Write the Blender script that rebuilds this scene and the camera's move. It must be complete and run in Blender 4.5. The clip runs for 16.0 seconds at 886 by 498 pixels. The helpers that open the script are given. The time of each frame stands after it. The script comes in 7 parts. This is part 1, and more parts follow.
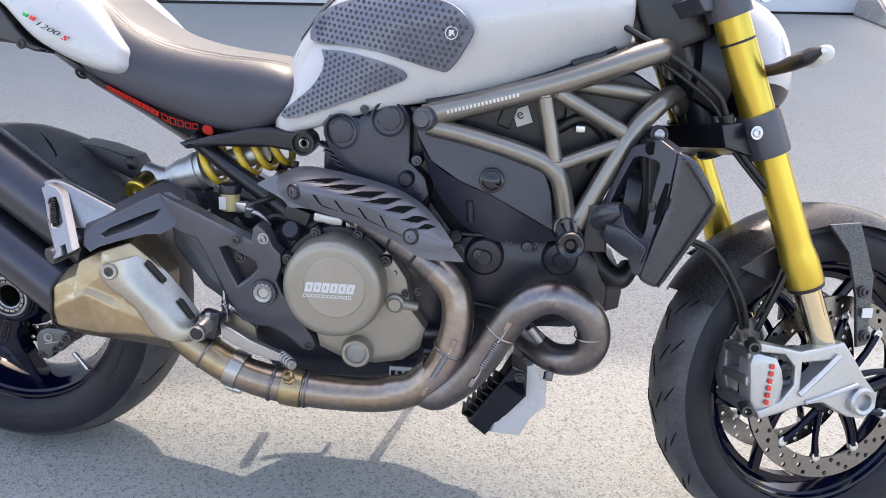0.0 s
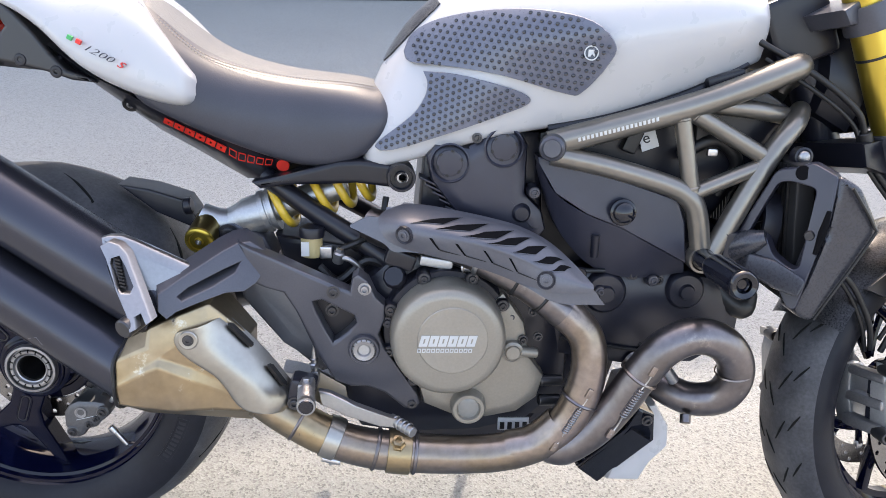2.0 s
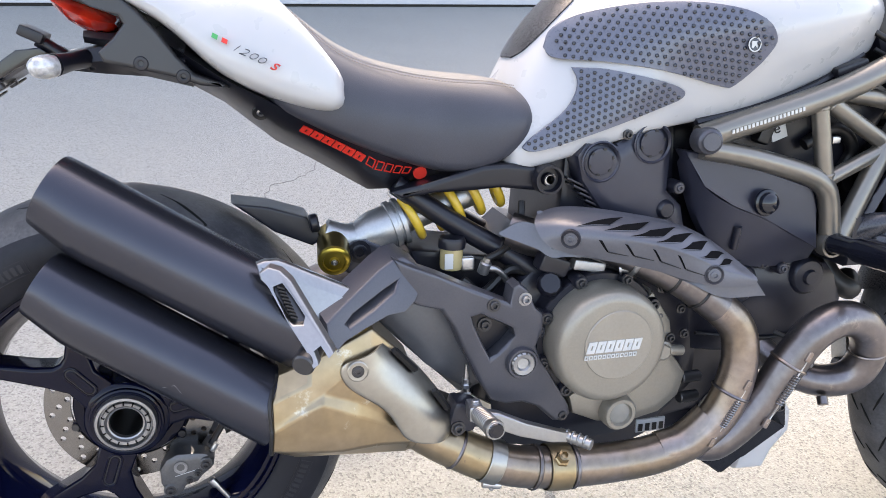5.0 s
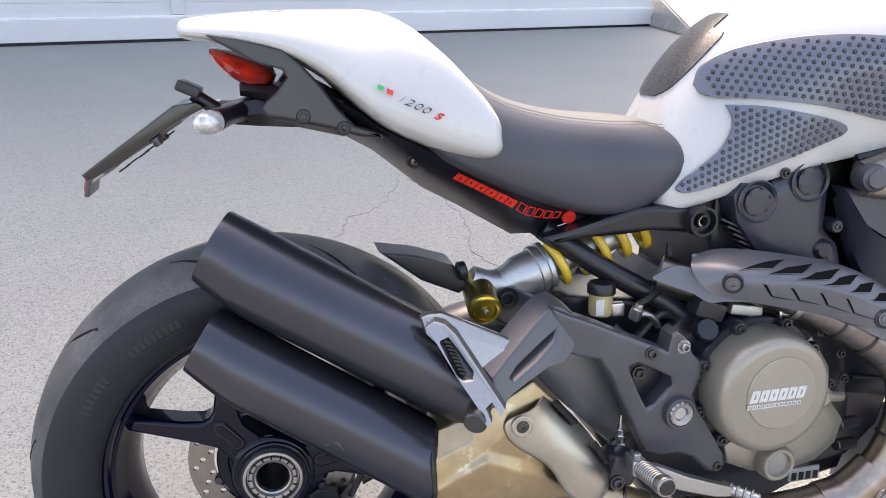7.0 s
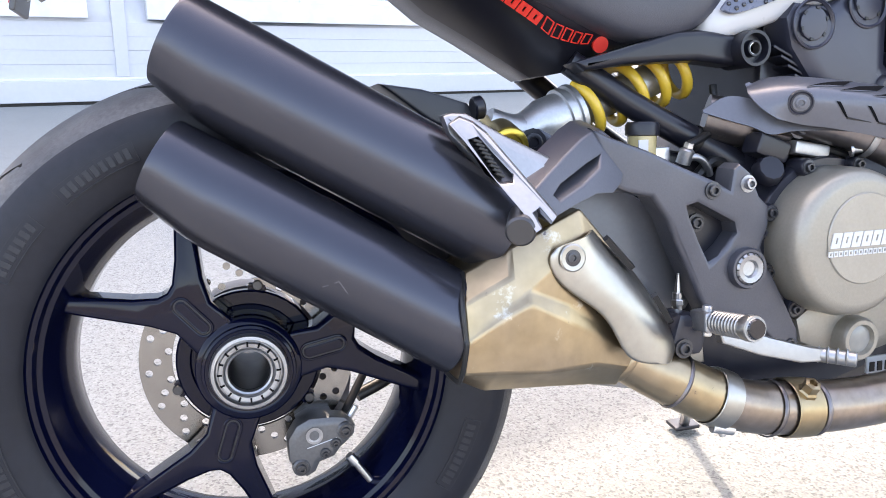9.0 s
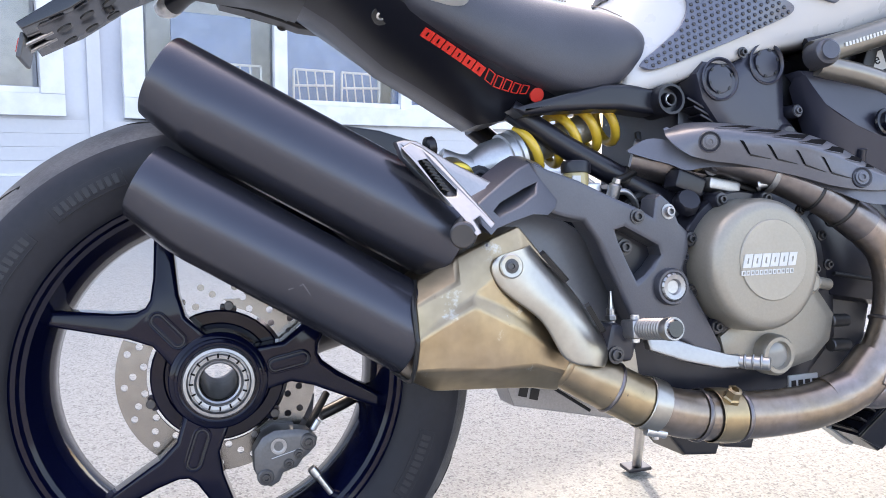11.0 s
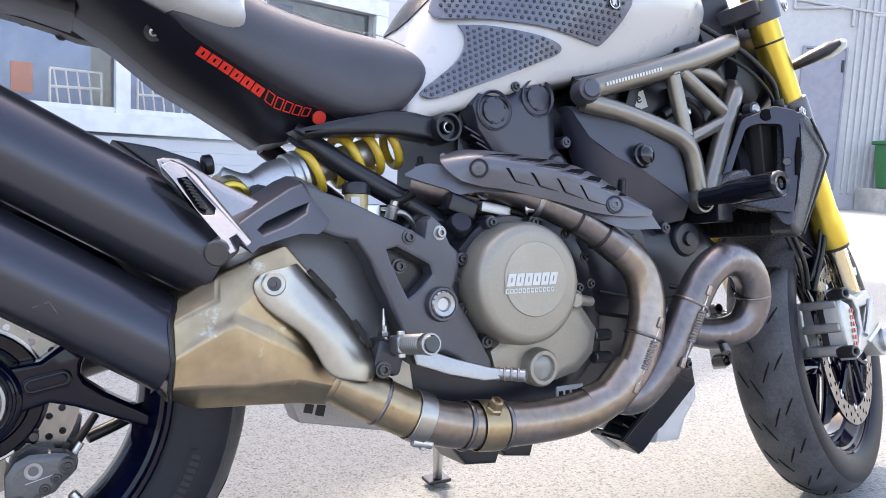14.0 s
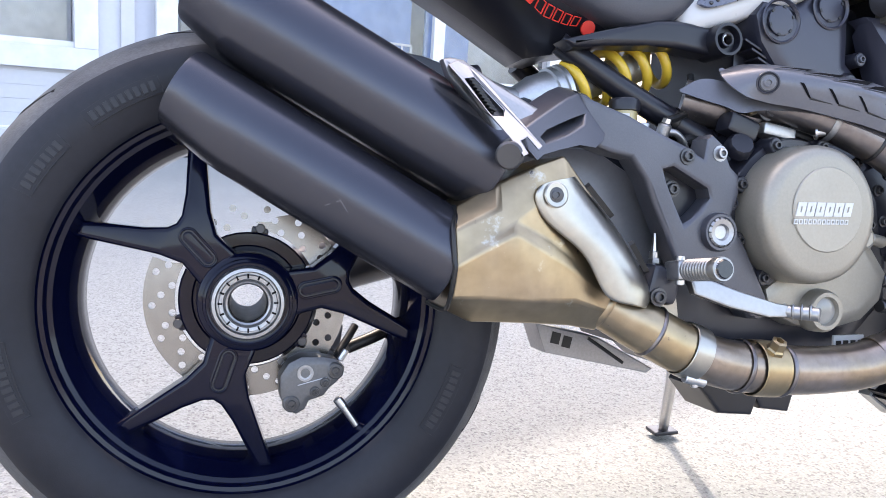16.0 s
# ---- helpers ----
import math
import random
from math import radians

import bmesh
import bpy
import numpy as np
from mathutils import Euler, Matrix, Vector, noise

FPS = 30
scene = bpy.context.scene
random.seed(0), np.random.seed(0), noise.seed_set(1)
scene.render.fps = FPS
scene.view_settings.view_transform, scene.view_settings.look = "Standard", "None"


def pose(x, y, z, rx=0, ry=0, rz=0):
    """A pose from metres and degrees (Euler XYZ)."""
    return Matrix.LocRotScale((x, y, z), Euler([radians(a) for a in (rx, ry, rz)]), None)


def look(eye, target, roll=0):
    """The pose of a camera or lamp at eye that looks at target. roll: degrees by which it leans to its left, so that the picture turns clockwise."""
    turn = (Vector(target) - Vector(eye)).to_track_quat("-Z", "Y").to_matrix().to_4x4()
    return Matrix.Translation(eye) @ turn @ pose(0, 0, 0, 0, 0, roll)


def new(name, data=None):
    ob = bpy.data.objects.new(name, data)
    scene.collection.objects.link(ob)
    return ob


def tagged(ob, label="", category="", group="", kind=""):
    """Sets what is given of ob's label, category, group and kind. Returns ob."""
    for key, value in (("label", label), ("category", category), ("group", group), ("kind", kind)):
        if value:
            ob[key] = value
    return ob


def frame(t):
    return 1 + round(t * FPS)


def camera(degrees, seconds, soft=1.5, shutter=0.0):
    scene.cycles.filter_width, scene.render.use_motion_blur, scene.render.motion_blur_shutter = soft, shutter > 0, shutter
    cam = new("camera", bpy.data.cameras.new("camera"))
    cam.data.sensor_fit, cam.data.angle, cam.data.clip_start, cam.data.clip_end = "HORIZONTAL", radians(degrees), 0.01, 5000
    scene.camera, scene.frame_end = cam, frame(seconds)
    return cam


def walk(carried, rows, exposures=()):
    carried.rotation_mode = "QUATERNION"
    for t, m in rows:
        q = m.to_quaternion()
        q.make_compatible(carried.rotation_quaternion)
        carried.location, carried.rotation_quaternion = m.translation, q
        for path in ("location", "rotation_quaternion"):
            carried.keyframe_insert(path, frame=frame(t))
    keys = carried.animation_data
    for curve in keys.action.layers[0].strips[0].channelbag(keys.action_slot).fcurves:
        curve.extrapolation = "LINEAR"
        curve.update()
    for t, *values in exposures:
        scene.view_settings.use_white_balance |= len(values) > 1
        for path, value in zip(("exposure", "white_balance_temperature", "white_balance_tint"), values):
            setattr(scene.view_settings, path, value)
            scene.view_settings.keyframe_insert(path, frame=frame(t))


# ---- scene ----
cam = camera(60.6, 16.0, soft=0.9)
ROWS = [
    (0.0, 0.9203, -1.2235, 1.0516, 65.356, -2.127, 5.499),
    (0.5, 0.8384, -1.1616, 1.0475, 64.945, -2.120, 3.086),
    (1.0, 0.7573, -1.0861, 1.0473, 64.726, -2.091, 1.050),
    (1.5, 0.6803, -1.0599, 1.0453, 64.695, -2.196, -0.955),
    (2.0, 0.5714, -1.0814, 1.0562, 64.909, -2.684, -3.070),
    (2.5, 0.4524, -1.1006, 1.0566, 65.149, -3.217, -5.185),
    (3.0, 0.3780, -1.0967, 1.0452, 64.994, -3.581, -7.110),
    (5.5, 0.1113, -0.9470, 1.0071, 66.532, -3.586, -15.344),
    (6.0, 0.0593, -0.9545, 1.0308, 67.252, -2.998, -14.705),
    (6.5, 0.0275, -0.9260, 1.0352, 67.608, -2.259, -13.400),
    (7.0, 0.0264, -0.8874, 1.0227, 67.521, -1.633, -12.481),
    (7.5, 0.0405, -0.8138, 0.9937, 67.606, -1.287, -12.638),
    (8.0, 0.0403, -0.7384, 0.8993, 68.552, -1.143, -13.869),
    (8.5, -0.0089, -0.7623, 0.7524, 71.178, -1.096, -15.654),
    (11.0, -0.0326, -0.9073, 0.6176, 81.828, -1.069, -18.822),
    (11.5, -0.0207, -0.9242, 0.6158, 82.130, -1.867, -20.505),
    (12.0, -0.0044, -0.9389, 0.6196, 82.493, -2.399, -22.871),
    (12.5, 0.0179, -0.9589, 0.6222, 82.932, -2.673, -25.391),
    (13.0, 0.0452, -0.9686, 0.6251, 83.362, -2.756, -27.571),
    (13.5, 0.0614, -0.9759, 0.6291, 83.607, -2.809, -28.943),
    (14.0, 0.0550, -0.9762, 0.6249, 83.610, -2.927, -29.036),
    (14.5, 0.0452, -0.9619, 0.6123, 83.319, -3.067, -27.668),
    (15.0, 0.0198, -0.9312, 0.5881, 82.598, -3.300, -24.895),
    (15.5, -0.0130, -0.9037, 0.5753, 81.603, -3.487, -21.077),
    (16.0, -0.0426, -0.8828, 0.5560, 80.195, -3.652, -16.777),
]
EXPOSURES = [(0.0, 2.34, 7900, 15), (2.0, 2.48, 8050, 15), (3.0, 2.5, 8150, 15), (5.5, 2.6, 8430, 15), (6.0, 2.56, 8530, 15), (7.0, 2.43, 8680, 16), (8.0, 2.66, 8600, 16), (8.5, 3.02, 8350, 16), (11.0, 2.73, 7830, 16), (12.5, 2.68, 7830, 16), (14.0, 2.51, 7780, 16), (15.0, 2.7, 7780, 16), (16.0, 2.86, 7780, 16)]
walk(cam, [(t, pose(x, y, z, rx, ry, rz)) for t, x, y, z, rx, ry, rz in ROWS], EXPOSURES)

# ---- light: clear noon sky, sun from beyond the motorcycle ----
SUN_UP = 53.0
world = bpy.data.worlds.new("sky_world")
scene.world = world
world.use_nodes = True
wn = world.node_tree.nodes
sky = wn.new("ShaderNodeTexSky")
sky.sky_type, sky.sun_disc = "NISHITA", False
sky.sun_elevation, sky.sun_rotation = radians(SUN_UP), radians(0)
sky.air_density, sky.dust_density, sky.ozone_density = 1.0, 3.0, 1.0
world.node_tree.links.new(sky.outputs[0], wn["Background"].inputs[0])
wn["Background"].inputs[1].default_value = 0.15
sun = new("sun", bpy.data.lights.new("sun", "SUN"))
sun.data.energy, sun.data.angle, sun.data.color = 0.7, radians(0.5), (1.0, 0.995, 0.98)
sun.matrix_world = look((0, 10 * math.cos(radians(SUN_UP)), 10 * math.sin(radians(SUN_UP))), (0, 0, 0))


# ---- materials ----
def mat(name, color, rough=0.5, metal=0.0, grain=0.0, scale=60.0, bump=0.0, bscale=300.0, second=None, sscale=6.0, coat=0.0, spread=0.1, spec=0.5):
    """A surface with its own colour, a fine grain, a second colour in large soft patches and a fine relief."""
    m = bpy.data.materials.new(name)
    m.use_nodes = True
    n, l = m.node_tree.nodes, m.node_tree.links
    b = n["Principled BSDF"]
    b.inputs["Roughness"].default_value, b.inputs["Metallic"].default_value = rough, metal
    b.inputs["Coat Weight"].default_value, b.inputs["Coat Roughness"].default_value = coat, 0.06
    b.inputs["Specular IOR Level"].default_value = spec
    tc = n.new("ShaderNodeTexCoord")
    big = n.new("ShaderNodeTexNoise")
    big.inputs["Scale"].default_value, big.inputs["Detail"].default_value = sscale, 5
    fine = n.new("ShaderNodeTexNoise")
    fine.inputs["Scale"].default_value, fine.inputs["Detail"].default_value = scale, 3
    for q in (big, fine):
        l.new(tc.outputs["Object"], q.inputs["Vector"])
    ramp = n.new("ShaderNodeValToRGB")
    ramp.color_ramp.elements[0].position, ramp.color_ramp.elements[1].position = 0.5 - spread, 0.5 + spread
    ramp.color_ramp.elements[0].color = (*color, 1)
    ramp.color_ramp.elements[1].color = (*(second or [min(1, c * 1.12) for c in color]), 1)
    l.new(big.outputs["Fac"], ramp.inputs["Fac"])
    mix = n.new("ShaderNodeMix")
    mix.data_type, mix.blend_type = "RGBA", "OVERLAY"
    mix.inputs["Factor"].default_value = grain
    l.new(ramp.outputs["Color"], mix.inputs["A"])
    l.new(fine.outputs["Fac"], mix.inputs["B"])
    l.new(mix.outputs["Result"], b.inputs["Base Color"])
    rr = n.new("ShaderNodeMapRange")
    rr.inputs["To Min"].default_value, rr.inputs["To Max"].default_value = max(0.03, rough - (0.015 if metal > 0.6 else 0.05)), min(1, rough + (0.02 if metal > 0.6 else 0.07))
    l.new(fine.outputs["Fac"], rr.inputs["Value"])
    l.new(rr.outputs["Result"], b.inputs["Roughness"])
    if bump:
        bt = n.new("ShaderNodeTexNoise")
        bt.inputs["Scale"].default_value, bt.inputs["Detail"].default_value = bscale, 2
        l.new(tc.outputs["Object"], bt.inputs["Vector"])
        bp = n.new("ShaderNodeBump")
        bp.inputs["Strength"].default_value, bp.inputs["Distance"].default_value = bump, 0.001
        l.new(bt.outputs["Fac"], bp.inputs["Height"])
        l.new(bp.outputs["Normal"], b.inputs["Normal"])
    return m


def paving(name, a, b_, rough=0.9):
    """Worn pale asphalt: light and dark stone chips in a binder, with large soft stains."""
    m = mat(name, a, rough, 0, 0.35, 260, 0, second=b_, sscale=1.1, spread=0.22)
    n, l = m.node_tree.nodes, m.node_tree.links
    b = n["Principled BSDF"]
    tc = n["Texture Coordinate"]
    v = n.new("ShaderNodeTexVoronoi")
    v.inputs["Scale"].default_value = 240
    l.new(tc.outputs["Object"], v.inputs["Vector"])
    chip = n.new("ShaderNodeValToRGB")
    e = chip.color_ramp.elements
    e[0].position, e[0].color = 0.0, (0.36, 0.36, 0.37, 1)
    e[1].position, e[1].color = 1.0, (1.0, 1.0, 1.0, 1)
    x = e.new(0.30)
    x.color = (0.84, 0.84, 0.84, 1)
    sep = n.new("ShaderNodeSeparateColor")
    l.new(v.outputs["Color"], sep.inputs[0])
    l.new(sep.outputs[0], chip.inputs["Fac"])
    mul = n.new("ShaderNodeMix")
    mul.data_type, mul.blend_type = "RGBA", "MULTIPLY"
    mul.inputs["Factor"].default_value = 0.75
    old = b.inputs["Base Color"].links[0].from_socket
    l.new(old, mul.inputs["A"])
    l.new(chip.outputs["Color"], mul.inputs["B"])
    mott = n.new("ShaderNodeTexNoise")
    mott.inputs["Scale"].default_value, mott.inputs["Detail"].default_value, mott.inputs["Roughness"].default_value = 55, 8, 0.8
    l.new(tc.outputs["Object"], mott.inputs["Vector"])
    mr = n.new("ShaderNodeMapRange")
    mr.inputs["From Min"].default_value, mr.inputs["From Max"].default_value = 0.3, 0.7
    mr.inputs["To Min"].default_value, mr.inputs["To Max"].default_value = 0.85, 1.17
    l.new(mott.outputs["Fac"], mr.inputs["Value"])
    mul2 = n.new("ShaderNodeMix")
    mul2.data_type, mul2.blend_type = "RGBA", "MULTIPLY"
    mul2.inputs["Factor"].default_value = 1.0
    l.new(mul.outputs["Result"], mul2.inputs["A"])
    l.new(mr.outputs["Result"], mul2.inputs["B"])
    l.new(mul2.outputs["Result"], b.inputs["Base Color"])
    bp = n.new("ShaderNodeBump")
    bp.inputs["Strength"].default_value, bp.inputs["Distance"].default_value = 0.5, 0.003
    l.new(v.outputs["Distance"], bp.inputs["Height"])
    l.new(bp.outputs["Normal"], b.inputs["Normal"])
    return m


M_GROUND = paving("pale_asphalt", (0.270, 0.281, 0.274), (0.297, 0.309, 0.301))
M_CRACK = mat("crack_dirt", (0.13, 0.13, 0.13), 0.95, 0, 0.5, 90)
M_CONCRETE = mat("concrete", (0.30, 0.30, 0.30), 0.9, 0, 0.4, 40, 0.6, 60, (0.40, 0.40, 0.39), 3)
M_SIDING = mat("painted_siding", (0.53, 0.54, 0.58), 0.55, 0, 0.06, 30, 0.02, 80, (0.56, 0.57, 0.605), 0.8)
M_FRAME_WHITE = mat("white_window_frame", (0.64, 0.65, 0.67), 0.4, 0, 0.05)
M_FARWALL = mat("pale_metal_wall", (0.40, 0.415, 0.45), 0.5, 0, 0.05, 20, 0, second=(0.43, 0.445, 0.47))
M_DOOR = mat("grey_door", (0.22, 0.23, 0.29), 0.5, 0, 0.05)
M_BIN = mat("green_plastic", (0.02, 0.13, 0.045), 0.5, 0, 0.1)
M_BLUE = mat("blue_panel", (0.14, 0.23, 0.44), 0.5, 0, 0.05)
M_ROOM = mat("pale_room", (0.52, 0.55, 0.60), 0.8)
# tone of the unseen south wall, set for its reflection in the mufflers
M_YARDWALL = mat("unseen_reflected_wall", (0.26, 0.26, 0.255), 0.8, 0, 0.3, 3, 0, second=(0.32, 0.32, 0.31), sscale=0.3)
M_RED_SIGN = mat("red_sign", (0.5, 0.1, 0.08), 0.5)
M_WHITE = mat("white_paint", (0.455, 0.455, 0.465), 0.28, 0, 0.0, 40, 0, second=(0.46, 0.46, 0.47), sscale=2, coat=0.6)
M_SEAT = mat("black_seat_vinyl", (0.036, 0.038, 0.050), 0.40, 0, 0.2, 500, 0.2, 900, (0.044, 0.046, 0.060), 8)
M_SEATTOP = mat("grey_seat_weave", (0.12, 0.12, 0.122), 0.55, 0, 0.6, 420, 0.9, 420)
M_STITCH = mat("grey_thread", (0.24, 0.20, 0.18), 0.7)
M_PLASTIC = mat("black_plastic", (0.0075, 0.008, 0.013), 0.31, 0, 0.1, 40, 0.0, 900, (0.0105, 0.011, 0.017), spec=0.45)
M_COVER = mat("satin_black_cover", (0.021, 0.023, 0.038), 0.34, 0.2, 0.1, 60, 0.03, 900, (0.028, 0.030, 0.047), spec=0.7)
M_GLOSSBLACK = mat("gloss_black_paint", (0.005, 0.006, 0.011), 0.12, 0, 0.0, coat=0.2)
M_CAST = mat("dark_grey_casting", (0.066, 0.068, 0.083), 0.31, 0.45, 0.12, 400, 0.12, 700, (0.087, 0.089, 0.105))
M_ENGINE = mat("engine_black", (0.011, 0.012, 0.020), 0.31, 0.15, 0.15, 60, 0.05, 500, (0.018, 0.019, 0.029), spec=0.6)
M_GUARD = mat("mid_grey_guard", (0.135, 0.138, 0.150), 0.36, 0.3, 0.1, 200, 0.05, 700, (0.150, 0.153, 0.165))
M_TAIL = mat("satin_black_tail", (0.015, 0.0155, 0.019), 0.36, 0, 0.1, 60, 0.03, 900, (0.020, 0.0205, 0.024), spec=0.6)
M_SHIELD = mat("satin_grey_shield", (0.098, 0.100, 0.119), 0.34, 0.4, 0.1, 300, 0.06, 800, (0.116, 0.119, 0.138))
M_CLUTCH = mat("bronze_grey_magnesium", (0.275, 0.252, 0.216), 0.38, 0.5, 0.12, 300, 0.12, 900, (0.295, 0.270, 0.230))
M_CLUTCH2 = mat("pale_bronze_disc", (0.305, 0.280, 0.242), 0.38, 0.5, 0.1, 300, 0.1, 900)
M_TUBE = mat("bronze_frame_paint", (0.220, 0.204, 0.182), 0.30, 0.78, 0.1, 60, 0.04, 900, (0.245, 0.226, 0.202))
M_PIPE = mat("heat_tinted_steel", (0.27, 0.212, 0.155), 0.3, 0.95, 0.3, 90, 0.05, 300, (0.30, 0.255, 0.245), 14, spread=0.2)
M_PIPE_BLUE = mat("dark_tinted_steel", (0.165, 0.148, 0.145), 0.32, 0.95, 0.3, 90, 0.05, 300, (0.21, 0.19, 0.195), 12, spread=0.2)
M_COLL = mat("golden_tinted_steel", (0.38, 0.285, 0.165), 0.33, 0.95, 0.3, 50, 0.05, 300, (0.31, 0.25, 0.19), 9, spread=0.25)


def stained(m, color, scale, lo, hi, rough=0.6):
    """Adds spots and spatter of another colour with soft ragged edges."""
    n, l = m.node_tree.nodes, m.node_tree.links
    b = n["Principled BSDF"]
    q = n.new("ShaderNodeTexNoise")
    q.inputs["Scale"].default_value, q.inputs["Detail"].default_value, q.inputs["Roughness"].default_value = scale, 8, 0.7
    l.new(n["Texture Coordinate"].outputs["Object"], q.inputs["Vector"])
    r = n.new("ShaderNodeMapRange")
    r.inputs["From Min"].default_value, r.inputs["From Max"].default_value = lo, hi
    l.new(q.outputs["Fac"], r.inputs["Value"])
    x = n.new("ShaderNodeMix")
    x.data_type = "RGBA"
    l.new(r.outputs["Result"], x.inputs["Factor"])
    l.new(b.inputs["Base Color"].links[0].from_socket, x.inputs["A"])
    x.inputs["B"].default_value = (*color, 1)
    l.new(x.outputs["Result"], b.inputs["Base Color"])
    return m


stained(M_COLL, (0.50, 0.45, 0.37), 24, 0.63, 0.70)
stained(M_COLL, (0.10, 0.08, 0.09), 45, 0.66, 0.70)
stained(M_PIPE, (0.16, 0.13, 0.12), 22, 0.58, 0.72)
stained(M_PIPE_BLUE, (0.40, 0.36, 0.33), 18, 0.60, 0.75)
M_SCRATCH = mat("pale_scratch", (0.22, 0.22, 0.23), 0.5, 0.6)
M_MUFFLER = mat("matt_black_muffler", (0.045, 0.047, 0.062), 0.26, 0.72, 0.0, 6, 0.0, 900, (0.051, 0.053, 0.068), 4, spec=1.0)
M_ALU = mat("bare_aluminium", (0.30, 0.30, 0.305), 0.36, 1.0, 0.12, 200, 0.04, 500)
M_BRUSHED = mat("brushed_steel_guard", (0.36, 0.345, 0.315), 0.33, 1.0, 0.1, 120, 0.05, 600)
M_SILVER = mat("silver_casting", (0.42, 0.43, 0.44), 0.38, 0.85, 0.15, 300, 0.15, 700)
M_STEEL = mat("zinc_steel", (0.5, 0.5, 0.51), 0.3, 1.0, 0.2, 300)
M_DARKSTEEL = mat("dark_bolt_steel", (0.07, 0.07, 0.075), 0.35, 0.8, 0.1)
M_GOLD = mat("gold_anodised", (0.55, 0.40, 0.07), 0.28, 0.9, 0.0, 200)
M_GOLDCAP = mat("dull_gold_body", (0.36, 0.27, 0.10), 0.3, 1.0, 0.05)
M_SPRING = mat("yellow_spring_paint", (0.58, 0.38, 0.04), 0.35, 0, 0.1, 200, coat=0.3)
M_CHROME = mat("polished_tube", (0.62, 0.54, 0.38), 0.06, 1.0, 0.0)
M_RUBBER = mat("tyre_rubber", (0.012, 0.0125, 0.017), 0.45, 0, 0.2, 120, 0.15, 700, (0.018, 0.019, 0.025), 6, spec=0.22)
M_SCUFF = mat("scrubbed_tread", (0.070, 0.071, 0.077), 0.55, 0, 0.6, 200, 0.5, 500, (0.036, 0.037, 0.043), 14)
M_MARK = mat("raised_rubber_marks", (0.019, 0.020, 0.025), 0.42, 0, 0.2, 200, spec=0.3)
M_GROOVE = mat("groove_shadow_rubber", (0.008, 0.008, 0.008), 0.8, spec=0.2)
# near-black without gloss: the shade inside slots and recesses, put in as colour
M_RECESS_SHADE = mat("recess_shade_black", (0.006, 0.006, 0.007), 0.9, spec=0.05)
M_SHROUD = mat("satin_black_shroud", (0.052, 0.053, 0.062), 0.27, 0.4, 0.1, 300, 0.06, 800, (0.058, 0.060, 0.070))
M_RIM = mat("black_rim_paint", (0.0012, 0.0022, 0.012), 0.05, 0.0, 0.0, 4, coat=0.0, spec=0.26)
M_DISC = mat("drilled_disc_steel", (0.205, 0.198, 0.194), 0.22, 1.0, 0.2, 90, 0.1, 900)
M_RED = mat("red_letters", (0.62, 0.03, 0.02), 0.4)
M_REDLENS = mat("red_lens", (0.62, 0.03, 0.012), 0.08, 0, 0.5, 120, 0.5, 160, (0.4, 0.012, 0.006), 60, coat=0.9)
M_CLEARLENS = mat("clear_lens", (0.42, 0.42, 0.43), 0.1, 0.3, 0.6, 150, 0.8, 220, (0.6, 0.6, 0.6), 70, coat=0.9)
M_SIGHT = mat("oily_sight_glass", (0.20, 0.195, 0.18), 0.18, 0, 0.2, 90, coat=0.5)
M_CALIPER = mat("dull_grey_caliper", (0.115, 0.115, 0.12), 0.4, 0.6, 0.2, 300, 0.2, 500)
M_NUT = mat("dull_nut_steel", (0.30, 0.30, 0.31), 0.36, 0.9, 0.2, 300)
M_LETTER = mat("white_letters", (0.52, 0.52, 0.51), 0.5)
M_DARKLETTER = mat("grey_letters", (0.06, 0.06, 0.075), 0.5)
M_GREEN = mat("green_mark", (0.03, 0.30, 0.09), 0.4)
M_BLUELABEL = mat("blue_label", (0.03, 0.13, 0.45), 0.4)
M_CARBON = mat("carbon_weave", (0.045, 0.045, 0.05), 0.28, 0.3, 0.8, 420, 0.3, 420, (0.075, 0.075, 0.08), 420, coat=0.15, spec=0.35)
M_PAD = mat("smoky_grip_pad", (0.095, 0.106, 0.145), 0.28, 0, 0.1, 200, 0.1, 400, (0.10, 0.11, 0.15), coat=0.4)
M_STUD = mat("grip_stud", (0.010, 0.012, 0.020), 0.14, coat=0.6)
M_CABLE = mat("black_cable", (0.007, 0.007, 0.008), 0.42)
M_FLUID = mat("amber_fluid_cup", (0.42, 0.34, 0.17), 0.2, coat=0.4)
M_RADIATOR = mat("radiator_fins", (0.03, 0.03, 0.032), 0.5, 0.5)
M_GLASS = mat("window_glass", (0.9, 0.92, 0.95), 0.02)
M_GLASS.node_tree.nodes["Principled BSDF"].inputs["Transmission Weight"].default_value = 1.0
M_GLASS.node_tree.nodes["Principled BSDF"].inputs["IOR"].default_value = 1.45

# ---- shape helpers ----
LEANING = pose(0, 0, 0, 0, -0.7) @ pose(0, 0, 0, -8)
bike = new("motorcycle")
bike.matrix_world = LEANING
tagged(bike, "white naked sport motorcycle parked on its side stand on pale asphalt", "motorcycle")
STEER_AT, STEER_AXIS = Vector((1.604, 0, 0)), Vector((-0.4115, 0, 0.9114))
STEER = pose(-0.018, 0, 0, 0, 1.15) @ pose(0, 0, 0, 0, 0, -2.1) @ Matrix.Translation(STEER_AT) @ Matrix.Rotation(radians(22), 4, STEER_AXIS) @ Matrix.Translation(-STEER_AT)


